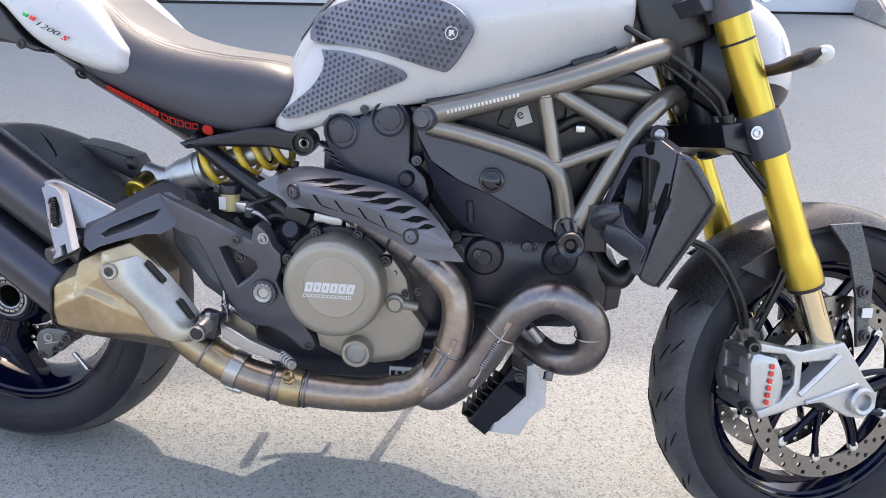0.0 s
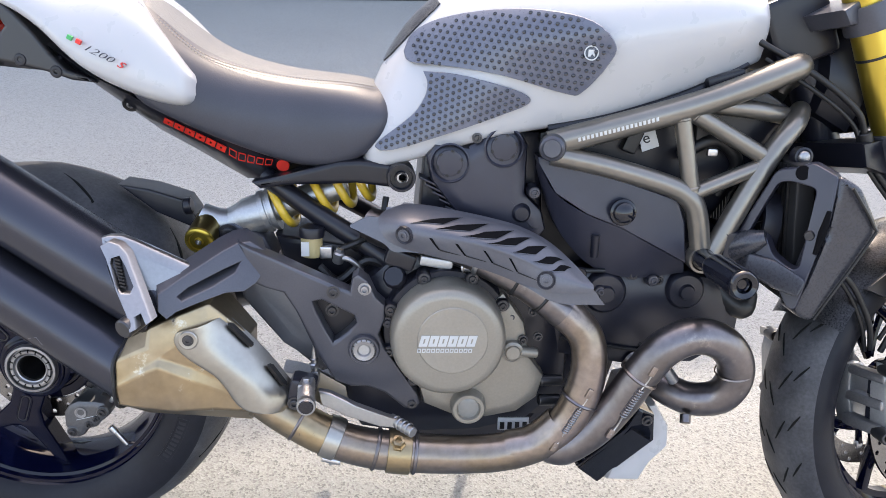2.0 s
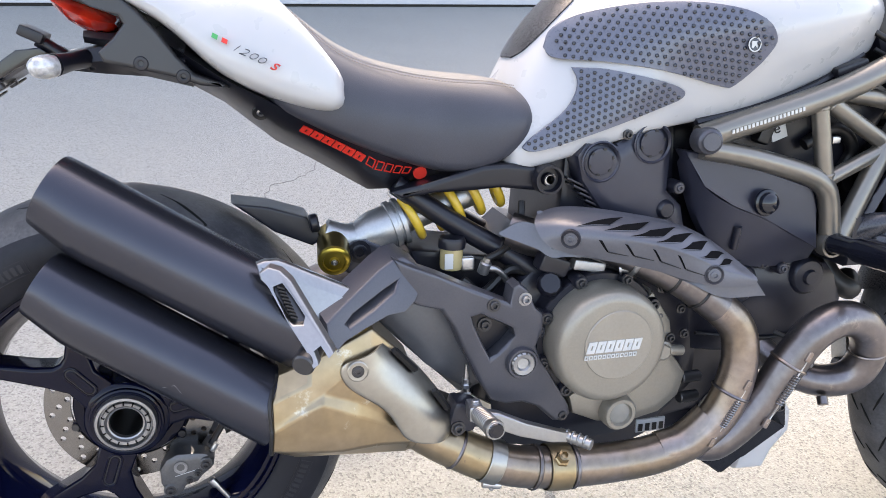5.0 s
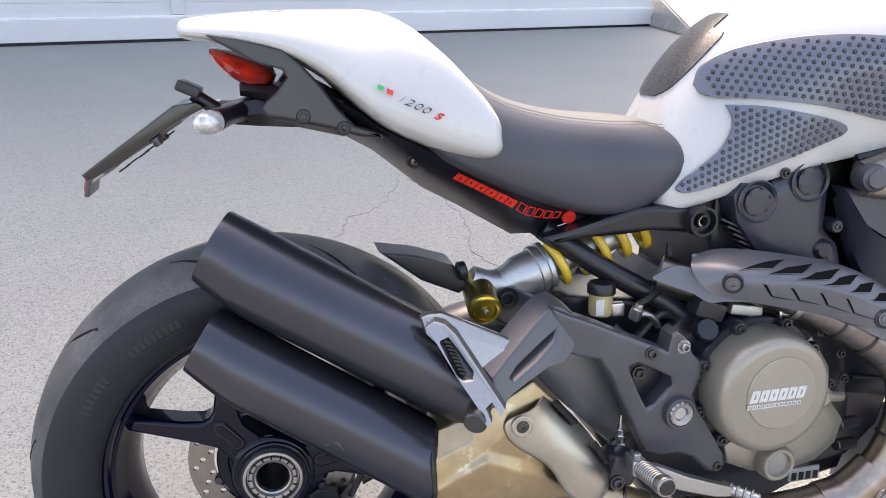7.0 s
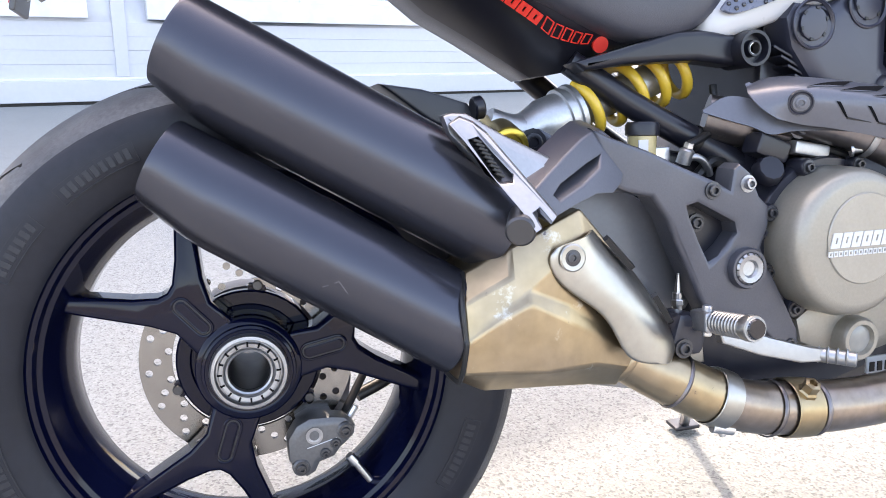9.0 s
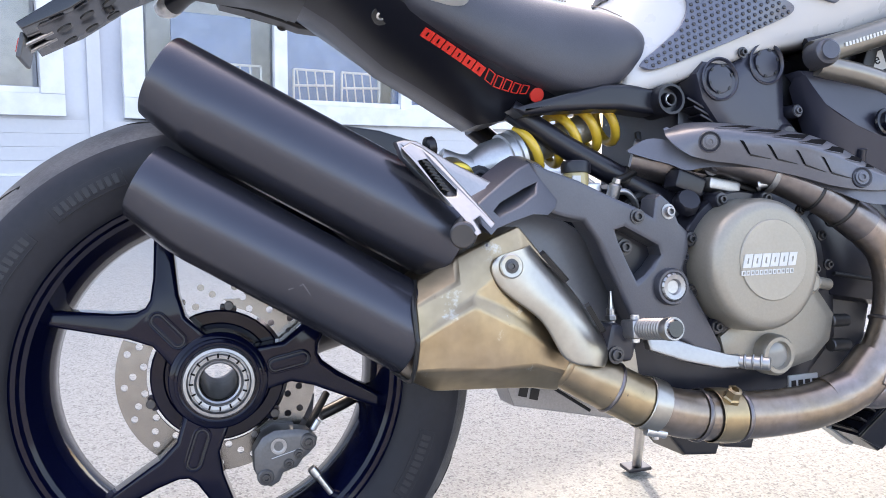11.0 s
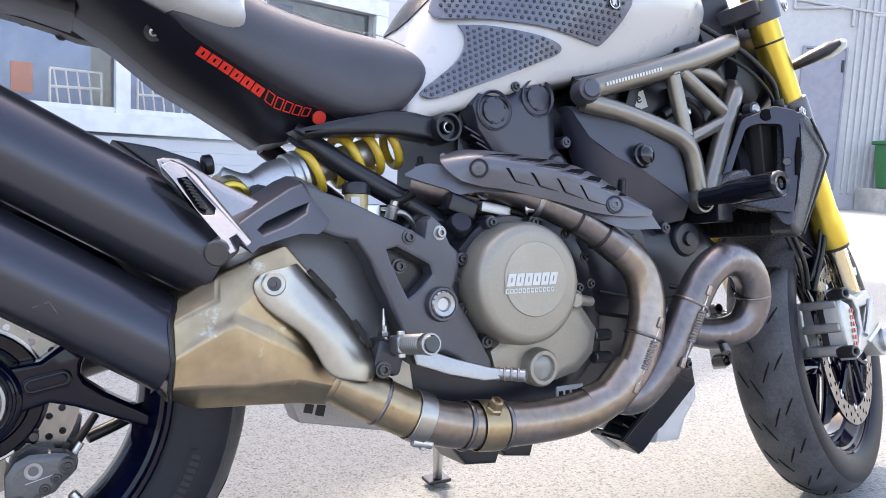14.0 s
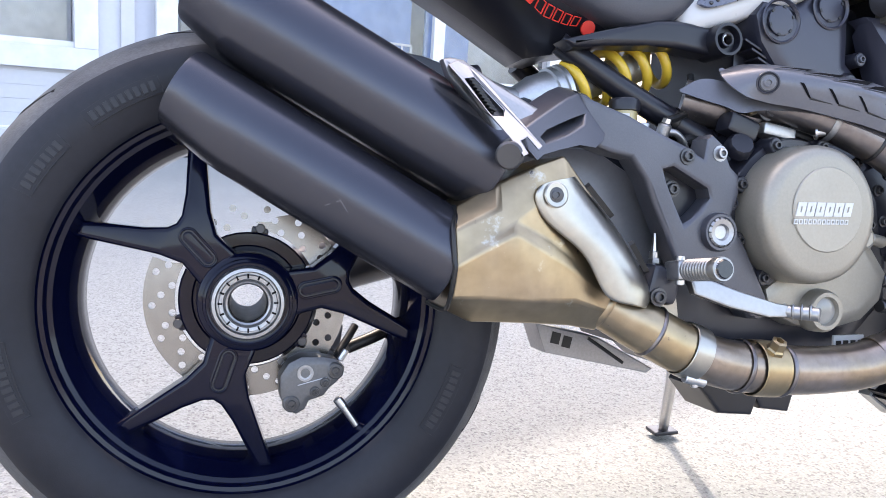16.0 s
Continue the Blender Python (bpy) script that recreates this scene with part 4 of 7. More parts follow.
TAIL = [
    (-0.066, [(0, 0.927), (0.045, 0.926), (0.082, 0.921), (0.092, 0.912), (0.086, 0.904)]),
    (-0.055, [(0, 0.930), (0.046, 0.929), (0.086, 0.922), (0.097, 0.911), (0.090, 0.902)]),
    (-0.020, [(0, 0.935), (0.050, 0.933), (0.096, 0.922), (0.108, 0.908), (0.100, 0.897)]),
    (0.050, [(0, 0.940), (0.062, 0.937), (0.114, 0.919), (0.126, 0.900), (0.116, 0.888)]),
    (0.110, [(0, 0.940), (0.070, 0.936), (0.130, 0.908), (0.146, 0.868), (0.136, 0.850)]),
    (0.150, [(0, 0.942), (0.074, 0.936), (0.136, 0.894), (0.160, 0.826), (0.150, 0.802)]),
    (0.195, [(0, 0.935), (0.094, 0.934), (0.148, 0.888), (0.168, 0.806), (0.156, 0.777)]),
    (0.240, [(0, 0.845), (0.122, 0.902), (0.154, 0.862), (0.169, 0.790), (0.156, 0.757)]),
    (0.284, [(0, 0.76), (0.140, 0.846), (0.158, 0.822), (0.167, 0.776), (0.156, 0.747)]),
    (0.316, [(0, 0.75), (0.147, 0.792), (0.155, 0.786), (0.160, 0.772), (0.152, 0.756)]),
]
tail = soft(part("tail_cowl", loft(TAIL), M_WHITE, bike, "white tail cowl over the pillion seat", 60))
for x, z, mm in ((0.155, 0.8515, M_GREEN), (0.1655, 0.8465, M_RED)):
    part("tail_mark", slab([(x, -0.1625, z), (x + 0.006, -0.1635, z - 0.003), (x + 0.0045, -0.1655, z - 0.008), (x - 0.0015, -0.1645, z - 0.005)], 0.006, 0), mm, tail)
words("model_letters", "1200", 0.0125, (0.177, -0.1675, 0.832), M_DARKLETTER, tail, (76, 26, 0), 0.002, -0.0004, 0.35, width=0.038)
words("model_letter", "S", 0.0125, (0.2165, -0.1690, 0.8125), M_RED, tail, (76, 26, 0), 0.002, 0.0, 0.35, width=0.010)

# black tail underside, lamp, licence holder, indicators
UNDER = [
    (0.085, [(0, 0.858), (0.106, 0.846), (0.081, 0.824), (0.030, 0.802)]),
    (0.110, [(0, 0.844), (0.112, 0.832), (0.085, 0.812), (0.030, 0.791)]),
    (0.161, [(0, 0.810), (0.122, 0.798), (0.093, 0.780), (0.030, 0.762)]),
    (0.226, [(0, 0.784), (0.126, 0.765), (0.096, 0.737), (0.030, 0.709)]),
    (0.275, [(0, 0.764), (0.122, 0.744), (0.093, 0.713), (0.030, 0.682)]),
    (0.325, [(0, 0.742), (0.115, 0.722), (0.087, 0.687), (0.030, 0.652)]),
    (0.352, [(0, 0.715), (0.110, 0.708), (0.084, 0.672), (0.030, 0.636)]),
    (0.385, [(0, 0.700), (0.104, 0.698), (0.083, 0.669), (0.050, 0.640)]),
    (0.420, [(0, 0.690), (0.098, 0.690), (0.086, 0.672), (0.062, 0.654)]),
    (0.470, [(0, 0.690), (0.094, 0.684), (0.088, 0.674), (0.070, 0.664)]),
]
bm = loft(UNDER)
bm.normal_update()
for f in bm.faces:
    if len(f.verts) == 4 and max(abs(v.co.y) for v in f.verts) < 0.052:
        f.material_index = 1
under = part("tail_underside", bm, M_PLASTIC, bike, "black plastic under-seat panel with red lettering", 30, mats=(M_CAST,))


def under_side(x, t, lift=0.0015):
    """A point of the panel's near face: t from its upper edge (0) over its swell (0.5) to its crease (1)."""
    xs = [q[0] for q in UNDER]
    ring = [[float(np.interp(x, xs, [q[1][k][i] for q in UNDER])) for i in (0, 1)] for k in (1, 2, 3)]
    y, z = [float(np.interp(t, (0, 0.5, 1), [r[i] for r in ring])) for i in (0, 1)]
    return Vector((x, -y - lift, z - lift * 0.7))


def on_panel(x0, x1, t0, t1, width):
    """Maps a line of marks onto the panel's near face."""
    tall = (under_side((x0 + x1) / 2, 0) - under_side((x0 + x1) / 2, 1)).length
    return lambda u, w, lift: under_side(x0 + (x1 - x0) * u / width, t0 + (t1 - t0) * u / width - w / tall, 0.003 + lift)


marks("panel_letters", 6, 0.090, 0.019, M_RED, under, on_panel(0.252, 0.335, 0.34, 0.40, 0.090), 0.3, 0.88, 0.40)
marks("panel_letters", 5, 0.070, 0.018, M_RED, under, on_panel(0.339, 0.402, 0.40, 0.50, 0.070), 0.2, 0.80, 0.11)
dc = under_side(0.416, 0.56, 0.002)
part("panel_shield", lathe([(0, 0.002), (0.0095, 0.002), (0.0095, -0.002), (0, -0.002)], dc, (0, -1, -0.35), 20), M_RED, under)
bolt(under_side(0.206, 0.42, -0.001), 0.0055, under, M_STEEL, 0.003, axis=(0, -1, -0.6))
part("panel_slot", lathe([(0.0, 0.0005), (0.009, 0.001), (0.0105, 0.0015), (0.0115, 0.0), (0.010, -0.002)], under_side(0.206, 0.42, 0.0), (0, -1, -0.6), 20), M_CABLE, under)
for s in (-1, 1):
    y0 = -0.122 if s < 0 else 0.092
    part("tail_inner_panel", slab([(x, y0 + 0.02 * -s * max(0, min(1, (0.02 - x) / 0.05)), z) for x, z in ((-0.035, 0.909), (0.000, 0.903), (0.053, 0.890), (0.071, 0.876), (0.093, 0.851), (0.112, 0.824), (0.131, 0.803), (0.165, 0.792), (0.170, 0.786), (0.137, 0.789), (0.104, 0.800), (0.070, 0.808), (0.031, 0.816), (0.026, 0.827), (0.043, 0.843), (0.056, 0.859), (0.051, 0.868), (0.023, 0.877), (-0.001, 0.889))], 0.03, 0.005, segments=3), M_TAIL, bike, "black inner tail panel", 40)
    for px, pz in ((0.072, 0.815), (0.118, 0.800)):
        part("panel_grommet", lathe([(0.003, 0.0012), (0.0045, 0.002), (0.0075, 0.0015), (0.0085, 0.0), (0.003, -0.001)], (px, y0 if s < 0 else y0 + 0.03, pz), (0, s, 0), 20, closed=True), M_PLASTIC, bike)
part("tail_tray", loft([(0.0, [(0, 0.852), (0.040, 0.850), (0.046, 0.843), (0.04, 0.836)]), (0.06, [(0, 0.850), (0.080, 0.846), (0.088, 0.838), (0.07, 0.826)]), (0.12, [(0, 0.84), (0.10, 0.83), (0.106, 0.815), (0.09, 0.796)])]), M_PLASTIC, bike, "black tray under the tail", 40)
lamp = part("tail_lamp", loft([(-0.036, [(0, 0.896), (0.060, 0.895), (0.076, 0.891), (0.05, 0.884)]), (-0.015, [(0, 0.893), (0.072, 0.891), (0.090, 0.878), (0.06, 0.856)]), (0.015, [(0, 0.885), (0.074, 0.880), (0.090, 0.862), (0.06, 0.842)]), (0.048, [(0, 0.87), (0.064, 0.868), (0.080, 0.858), (0.06, 0.846)])]), M_REDLENS, bike, "faceted red tail lamp lens", 25)
soft(lamp, 1)
hold = part("licence_holder", loft([(-0.035, [(0, 0.822), (0.034, 0.820), (0.040, 0.812), (0.03, 0.803)]), (0.02, [(0, 0.836), (0.046, 0.832), (0.052, 0.814), (0.035, 0.798)]), (0.07, [(0, 0.826), (0.056, 0.82), (0.062, 0.808), (0.04, 0.795)]), (0.125, [(0, 0.81), (0.06, 0.806), (0.064, 0.796), (0.045, 0.782)])]), M_PLASTIC, bike, "black licence plate holder arm", 35)
for x in (0.005, 0.045, 0.085):
    bolt((x, -0.038, 0.806), 0.005, hold, M_DARKSTEEL, 0.003, axis=(0, -0.8, -0.6))
part("holder_plate", slab([(-0.044, -0.030, 0.822), (-0.054, -0.030, 0.829), (-0.081, -0.030, 0.826), (-0.196, -0.030, 0.745), (-0.190, -0.030, 0.737), (-0.140, -0.030, 0.763), (-0.085, -0.030, 0.802)], 0.13, 0.002), M_GLOSSBLACK, hold, "black plate panel seen edge on")
part("holder_backing", slab([(-0.062, -0.02, 0.822), (-0.078, -0.02, 0.815), (-0.185, -0.02, 0.744), (-0.170, -0.02, 0.744), (-0.075, -0.02, 0.803)], 0.10, 0.003), M_CAST, hold, "grey bracket under the plate panel")
for x, z in ((-0.10, 0.786), (-0.125, 0.769), (-0.15, 0.752)):
    for y in (0.0, 0.055):
        part("bracket_hole", lathe([(0, 0.001), (0.009, 0.001), (0.0095, -0.001)], (x, y, z - 0.004), (0.56, 0, -0.83), 14), M_CABLE, hold)
part("reflector", box((-0.2005, 0.03, 0.728), (0.004, 0.05, 0.018), 0.002, m=pose(0, 0, 0, 0, 12)), M_REDLENS, hold, "small dark red reflector")
part("reflector_back", box((-0.197, 0.03, 0.727), (0.006, 0.062, 0.030), 0.002, m=pose(0, 0, 0, 0, 12)), M_DARKSTEEL, hold)
for y in (0.015, 0.045):
    part("reflector_bracket", rod((-0.196, y, 0.73), (-0.165, y, 0.748), 0.003), M_STEEL, hold)
part("plate_lamp", box((-0.062, -0.01, 0.845), (0.03, 0.045, 0.014), 0.003, m=pose(0, 0, 0, 0, 25)), M_PLASTIC, hold)
part("lamp_stalk", tube([(-0.058, -0.01, 0.838), (-0.045, -0.01, 0.828), (-0.03, -0.01, 0.818)], 0.009, 10, 3), M_PLASTIC, hold)
for y in (-0.03, 0.03):
    bolt((-0.105, y, 0.785), 0.006, hold, M_DARKSTEEL, 0.008, axis=(0.5, 0, -0.8))
for s in (-1, 1):
    ind = part("indicator", tube([(0.005, s * 0.03, 0.818), (-0.014, s * 0.065, 0.814), (-0.028, s * 0.088, 0.811)], [0.012, 0.011, 0.014], 12, 4), M_PLASTIC, bike, "clear-lensed rear indicator on a black stalk")
    il = lathe([(0, 0.024), (0.006, 0.023), (0.0115, 0.018), (0.0145, 0.009), (0.015, 0.0), (0.013, -0.008), (0.0, -0.012)], (0, 0, 0), (-0.75, s * 0.66, -0.05), 20)
    part("lens", il, M_CLEARLENS, ind, "clear faceted lens", m=Matrix.Translation((-0.032, s * 0.098, 0.810)) @ Matrix.Diagonal((1, 1, 0.95, 1)))

# ---- motorcycle: frame ----
frame_a = part("trellis_frame", tube([(0.800, -0.160, 0.7185), (1.00, -0.168, 0.7775), (1.135, -0.150, 0.826), (1.165, -0.125, 0.832), (1.185, -0.08, 0.824), (1.20, -0.03, 0.80)], 0.0185, 16, 6), M_TUBE, bike, "bronze-grey tubular trellis frame")
for pts, r in (([(0.805, -0.162, 0.704), (0.88, -0.168, 0.690), (0.975, -0.172, 0.664), (1.008, -0.175, 0.645), (1.022, -0.175, 0.618), (1.034, -0.175, 0.56)], 0.0155),
               ([(0.983, -0.170, 0.765), (1.009, -0.174, 0.655)], 0.0125), ([(0.998, -0.168, 0.768), (1.120, -0.160, 0.703)], 0.0125),
               ([(1.020, -0.150, 0.778), (1.10, -0.145, 0.770), (1.170, -0.11, 0.757), (1.20, -0.05, 0.75)], 0.013), ([(1.012, -0.174, 0.654), (1.110, -0.163, 0.692)], 0.0115),
               ([(1.046, -0.176, 0.558), (1.120, -0.163, 0.702), (1.160, -0.145, 0.750), (1.19, -0.10, 0.765), (1.215, -0.05, 0.74)], 0.0155)):
    part("frame_tube", tube(pts, r, 14, 5, straight=len(pts) == 2), M_TUBE, frame_a)
for p, q, r in (((0.983, -0.170, 0.765), (0.986, -0.1705, 0.752), 0.0137), ((0.998, -0.168, 0.768), (1.008, -0.168, 0.762), 0.0137), ((1.009, -0.174, 0.655), (1.006, -0.174, 0.668), 0.0137), ((1.110, -0.163, 0.692), (1.10, -0.1645, 0.688), 0.0127)):
    part("weld_bead", rod(p, q, r, 14, 0.4), M_TUBE, frame_a)
part("frame_end_cap", lathe([(0, 0.016), (0.012, 0.016), (0.0135, 0.012), (0.017, 0.010), (0.019, 0.004), (0.0195, -0.02), (0, -0.02)], (0.802, -0.178, 0.7165), (-0.25, -1, 0.05), 24), M_CAST, frame_a, "grey end plug")
part("frame_joint", tube([(1.026, -0.176, 0.566), (1.05, -0.176, 0.562)], 0.014, 12, 2), M_TUBE, frame_a)
f_path = spline([(0.800, -0.160, 0.7185), (1.00, -0.168, 0.7775), (1.135, -0.150, 0.826), (1.165, -0.125, 0.832)], 8)
f_mid = lambda x: Vector((x, *[float(np.interp(x, [p.x for p in f_path], [p[k] for p in f_path])) for k in (1, 2)]))


def on_tube(u, w, lift):
    """A place on the near side of the upper frame tube, u along it and w up."""
    a = (w - 0.003) / 0.0185
    return f_mid(0.836 + 0.957 * u) + (0.0195 + lift) * Vector((-0.29 * math.sin(a), -math.cos(a), 0.957 * math.sin(a)))


marks("frame_letters", 19, 0.116, 0.0050, M_LETTER, frame_a, on_tube, 0.1, 0.6, 0.5)
part("headstock", tube([(1.262, 0, 0.70), (1.215, 0, 0.80), (1.165, 0, 0.91)], 0.032, 18, 3), M_TUBE, frame_a, "bronze-grey steering head")
part("frame_tube", tube([(0.80, 0.16, 0.7185), (1.00, 0.16, 0.7775), (1.165, 0.125, 0.832), (1.20, 0.03, 0.80)], 0.0185, 12, 5), M_TUBE, frame_a)
part("frame_tube", tube([(0.805, 0.16, 0.704), (0.975, 0.172, 0.664), (1.034, 0.175, 0.56), (1.120, 0.163, 0.702), (1.215, 0.05, 0.74)], 0.0155, 12, 4), M_TUBE, frame_a)
part("frame_slider", lathe([(0.0, 0.143), (0.006, 0.143), (0.0085, 0.146), (0.0085, 0.135), (0.0105, 0.135), (0.0105, 0.150), (0.0165, 0.152), (0.0195, 0.149), (0.0205, 0.143), (0.0195, 0.060), (0.0180, 0.050), (0.0150, 0.042), (0.0145, 0.014), (0.0160, 0.010), (0.0160, 0.0), (0, 0)], (1.033, -0.183, 0.559), (-0.03, -1, 0.07), 32), M_GLOSSBLACK, bike, "black crash slider with a hollow end")
part("lower_frame_bolt", lathe([(0.018, 0.008), (0.0215, 0.008), (0.0225, 0.004), (0.0225, -0.01), (0.012, -0.02), (0, -0.02)], (1.035, -0.178, 0.557), (0, -1, 0), 20), M_TUBE, bike)
# rear subframe
part("subframe_tube", slab(flat([(0.372, 0.646), (0.411, 0.656), (0.449, 0.666), (0.500, 0.680), (0.531, 0.682), (0.578, 0.677), (0.592, 0.668), (0.592, 0.646), (0.577, 0.641), (0.527, 0.647), (0.484, 0.646), (0.430, 0.643), (0.385, 0.636)], -0.112), 0.034, 0.008, segments=3), M_PLASTIC, bike, "black subframe rail")
part("subframe_end", lathe([(0.007, 0.014), (0.009, 0.014), (0.010, 0.006), (0.016, 0.006), (0.017, 0.016), (0.0205, 0.016), (0.0215, 0.010), (0.0215, -0.03), (0, -0.03)], (0.592, -0.112, 0.659), (0.05, -1, 0), 28), M_PLASTIC, bike, "black hollow subframe end")
part("subframe_ring", lathe([(0.006, 0.0), (0.0085, 0.0), (0.0085, 0.010), (0.006, 0.010)], (0.594, -0.113, 0.659), (0.05, -1, 0), 20, closed=True), M_STEEL, bike)
part("subframe_strut", tube([(0.384, -0.07, 0.650), (0.46, -0.085, 0.598), (0.53, -0.10, 0.556), (0.585, -0.115, 0.522)], [0.015, 0.0155, 0.016, 0.018], 14, 4), M_PLASTIC, bike, "black subframe strut")
part("strut_clip", lathe([(0.0168, -0.006), (0.018, -0.004), (0.018, 0.004), (0.0168, 0.006)], (0.53, -0.10, 0.556), (0.83, -0.1, -0.55), 20), M_CABLE, bike)
part("subframe_strut", tube([(0.384, 0.07, 0.650), (0.46, 0.085, 0.598), (0.585, 0.115, 0.522)], 0.016, 12, 4), M_PLASTIC, bike)

# ---- motorcycle: exhaust ----
def frame3d(outer, hole, push, bevel=0.003):
    """A flat frame with one opening, given in space and thickened along push."""
    bm = bmesh.new()
    edges = []
    for loop in (outer, hole):
        vs = [bm.verts.new(p) for p in loop]
        edges += [bm.edges.new((a, b)) for a, b in zip(vs, vs[1:] + vs[:1])]
    bmesh.ops.triangle_fill(bm, edges=edges, use_beauty=True, use_dissolve=True)
    rim = [e for e in bm.edges if len(e.link_faces) == 1]
    ex = bmesh.ops.extrude_face_region(bm, geom=bm.faces[:])
    for v in [q for q in ex["geom"] if isinstance(q, bmesh.types.BMVert)]:
        v.co += Vector(push)
    bmesh.ops.bevel(bm, geom=[e for e in rim if e.is_valid], offset=bevel, segments=2, affect="EDGES", profile=0.5)
    return bm


def rounded(pts, r, n=3):
    """The outline pts with its corners rounded off."""
    pts, out = [Vector(p) for p in pts], []
    for a, p, b in zip(pts[-1:] + pts[:-1], pts, pts[1:] + pts[:1]):
        u = p + (a - p).normalized() * min(r, (a - p).length * 0.45)
        w = p + (b - p).normalized() * min(r, (b - p).length * 0.45)
        out += [u.lerp(p, k / n).lerp(p.lerp(w, k / n), k / n) for k in range(n + 1)]
    return out


def ruled(a, b, push, n=4):
    """A thin sheet between two curves."""
    bm = bmesh.new()
    pa, pb = spline(a, n), spline(b, n)
    rows = [[bm.verts.new(p.lerp(q, k / 3)) for k in range(4)] for p, q in zip(pa, pb)]
    fs = [bm.faces.new((r[k], r[k + 1], q[k + 1], q[k])) for r, q in zip(rows, rows[1:]) for k in range(3)]
    ex = bmesh.ops.extrude_face_region(bm, geom=fs)
    for v in [q for q in ex["geom"] if isinstance(q, bmesh.types.BMVert)]:
        v.co += Vector(push)
    return bm


def muffler(a, b, r, label):
    """A matt black can whose underside tapers up towards its open rear end."""
    a, b = Vector(a), Vector(b)
    h, d = (b - a).length, (b - a).normalized()
    up = (Vector((0, 0, 1)) - d * d.z).normalized()
    side = d.cross(up)
    bm, rings = bmesh.new(), []
    for along, k in ((0.10, 0.74), (0.004, 0.78), (0.0, 0.80), (0.0, 0.855), (0.003, 0.875), (0.012, 0.895), (0.03, 0.935), (0.055, 0.985), (0.075, 1.0), (h * 0.5, 1.0), (h - 0.004, 1.0), (h, 0.985)):
        c = a + d * along + up * r * (1 - max(k, 0.875)) * 0.9
        rings.append([bm.verts.new(c + r * k * (up * math.cos(q) + side * math.sin(q))) for q in np.linspace(0, 2 * math.pi, 48, endpoint=False)])
    for p, q in zip(rings, rings[1:]):
        for k in range(48):
            bm.faces.new((p[k], p[(k + 1) % 48], q[(k + 1) % 48], q[k]))
    bm.faces.new(rings[-1])
    return part("muffler", bm, M_MUFFLER, bike, label, 35)


MU0, MU1 = Vector((-0.046, -0.121, 0.664)), Vector((0.262, -0.182, 0.481))
ML0, ML1 = Vector((-0.066, -0.130, 0.553)), Vector((0.212, -0.190, 0.382))
mu = muffler(MU0, MU1, 0.0535, "matt black upper muffler with a bevelled end")
ml = muffler(ML0, ML1, 0.0490, "matt black lower muffler with a bevelled end")


def scratch(a, b, r, marks_):
    """A hair-fine pale scratch on a can; each mark is (distance along it, degrees round it)."""
    d = (b - a).normalized()
    up = (Vector((0, 0, 1)) - d * d.z).normalized()
    side = d.cross(up)
    pts = [a + d * u + (r + 0.0001) * (up * math.cos(radians(q)) + side * math.sin(radians(q))) for u, q in marks_]
    part("scratch", tube(pts, 0.00022, 6, 2), M_SCRATCH, ml)


for row in (((0.187, 114.5), (0.1979, 99.5)), ((0.1979, 99.5), (0.2093, 107.0))):
    scratch(ML0, ML1, 0.0490, row)
for m_, e in ((mu, MU0), (ml, ML0)):
    d = ((MU1 - MU0) if m_ is mu else (ML1 - ML0)).normalized()
    part("inner_baffle", lathe([(0, 0.09), (0.042, 0.09), (0.042, 0.095), (0, 0.095)], e, d, 24), M_CABLE, m_)

# collector: from the two cans down to the link pipe
ROWS_C = [
    [(0.207, -0.200, 0.440), (0.245, -0.224, 0.465), (0.286, -0.228, 0.484), (0.325, -0.214, 0.496), (0.376, -0.198, 0.444)],
    [(0.196, -0.232, 0.416), (0.243, -0.236, 0.438), (0.285, -0.236, 0.442), (0.325, -0.228, 0.421), (0.386, -0.217, 0.359)],
    [(0.196, -0.239, 0.385), (0.238, -0.239, 0.411), (0.260, -0.239, 0.425), (0.302, -0.232, 0.406), (0.386, -0.217, 0.352)],
    [(0.196, -0.241, 0.378), (0.239, -0.244, 0.403), (0.258, -0.246, 0.413), (0.299, -0.240, 0.391), (0.383, -0.218, 0.343)],
    [(0.194, -0.229, 0.347), (0.224, -0.240, 0.348), (0.277, -0.242, 0.344), (0.334, -0.233, 0.342), (0.379, -0.213, 0.327)],
    [(0.198, -0.195, 0.332), (0.224, -0.200, 0.319), (0.290, -0.204, 0.316), (0.339, -0.204, 0.312), (0.375, -0.196, 0.304)],
    [(0.198, -0.130, 0.333), (0.225, -0.125, 0.321), (0.291, -0.125, 0.317), (0.339, -0.145, 0.312), (0.376, -0.160, 0.306)],
    [(0.209, -0.130, 0.442), (0.248, -0.125, 0.468), (0.290, -0.125, 0.487), (0.327, -0.130, 0.498), (0.380, -0.150, 0.440)],
]
bm = bmesh.new()
rings = [[bm.verts.new(p) for p in row] for row in ROWS_C]
for a, b in zip(rings, rings[1:] + rings[:1]):
    for k in range(4):
        bm.faces.new((a[k], a[k + 1], b[k + 1], b[k]))
for k in (0, 4):
    bm.faces.new([row[k] for row in rings])
coll = part("exhaust_collector", bm, M_COLL, bike, "golden heat-tinted steel exhaust collector with pale stains", 30)
bv = coll.modifiers.new("edge", "BEVEL")
bv.width, bv.segments, bv.limit_method, bv.angle_limit = 0.006, 3, "ANGLE", radians(9)
part("collector_seam", tube([Vector(row[0]) + Vector((-0.001, -0.0005, 0)) for row in ROWS_C[:7]], 0.0026, 8, 4), M_CABLE, coll, "dark seam where the mufflers meet the collector")
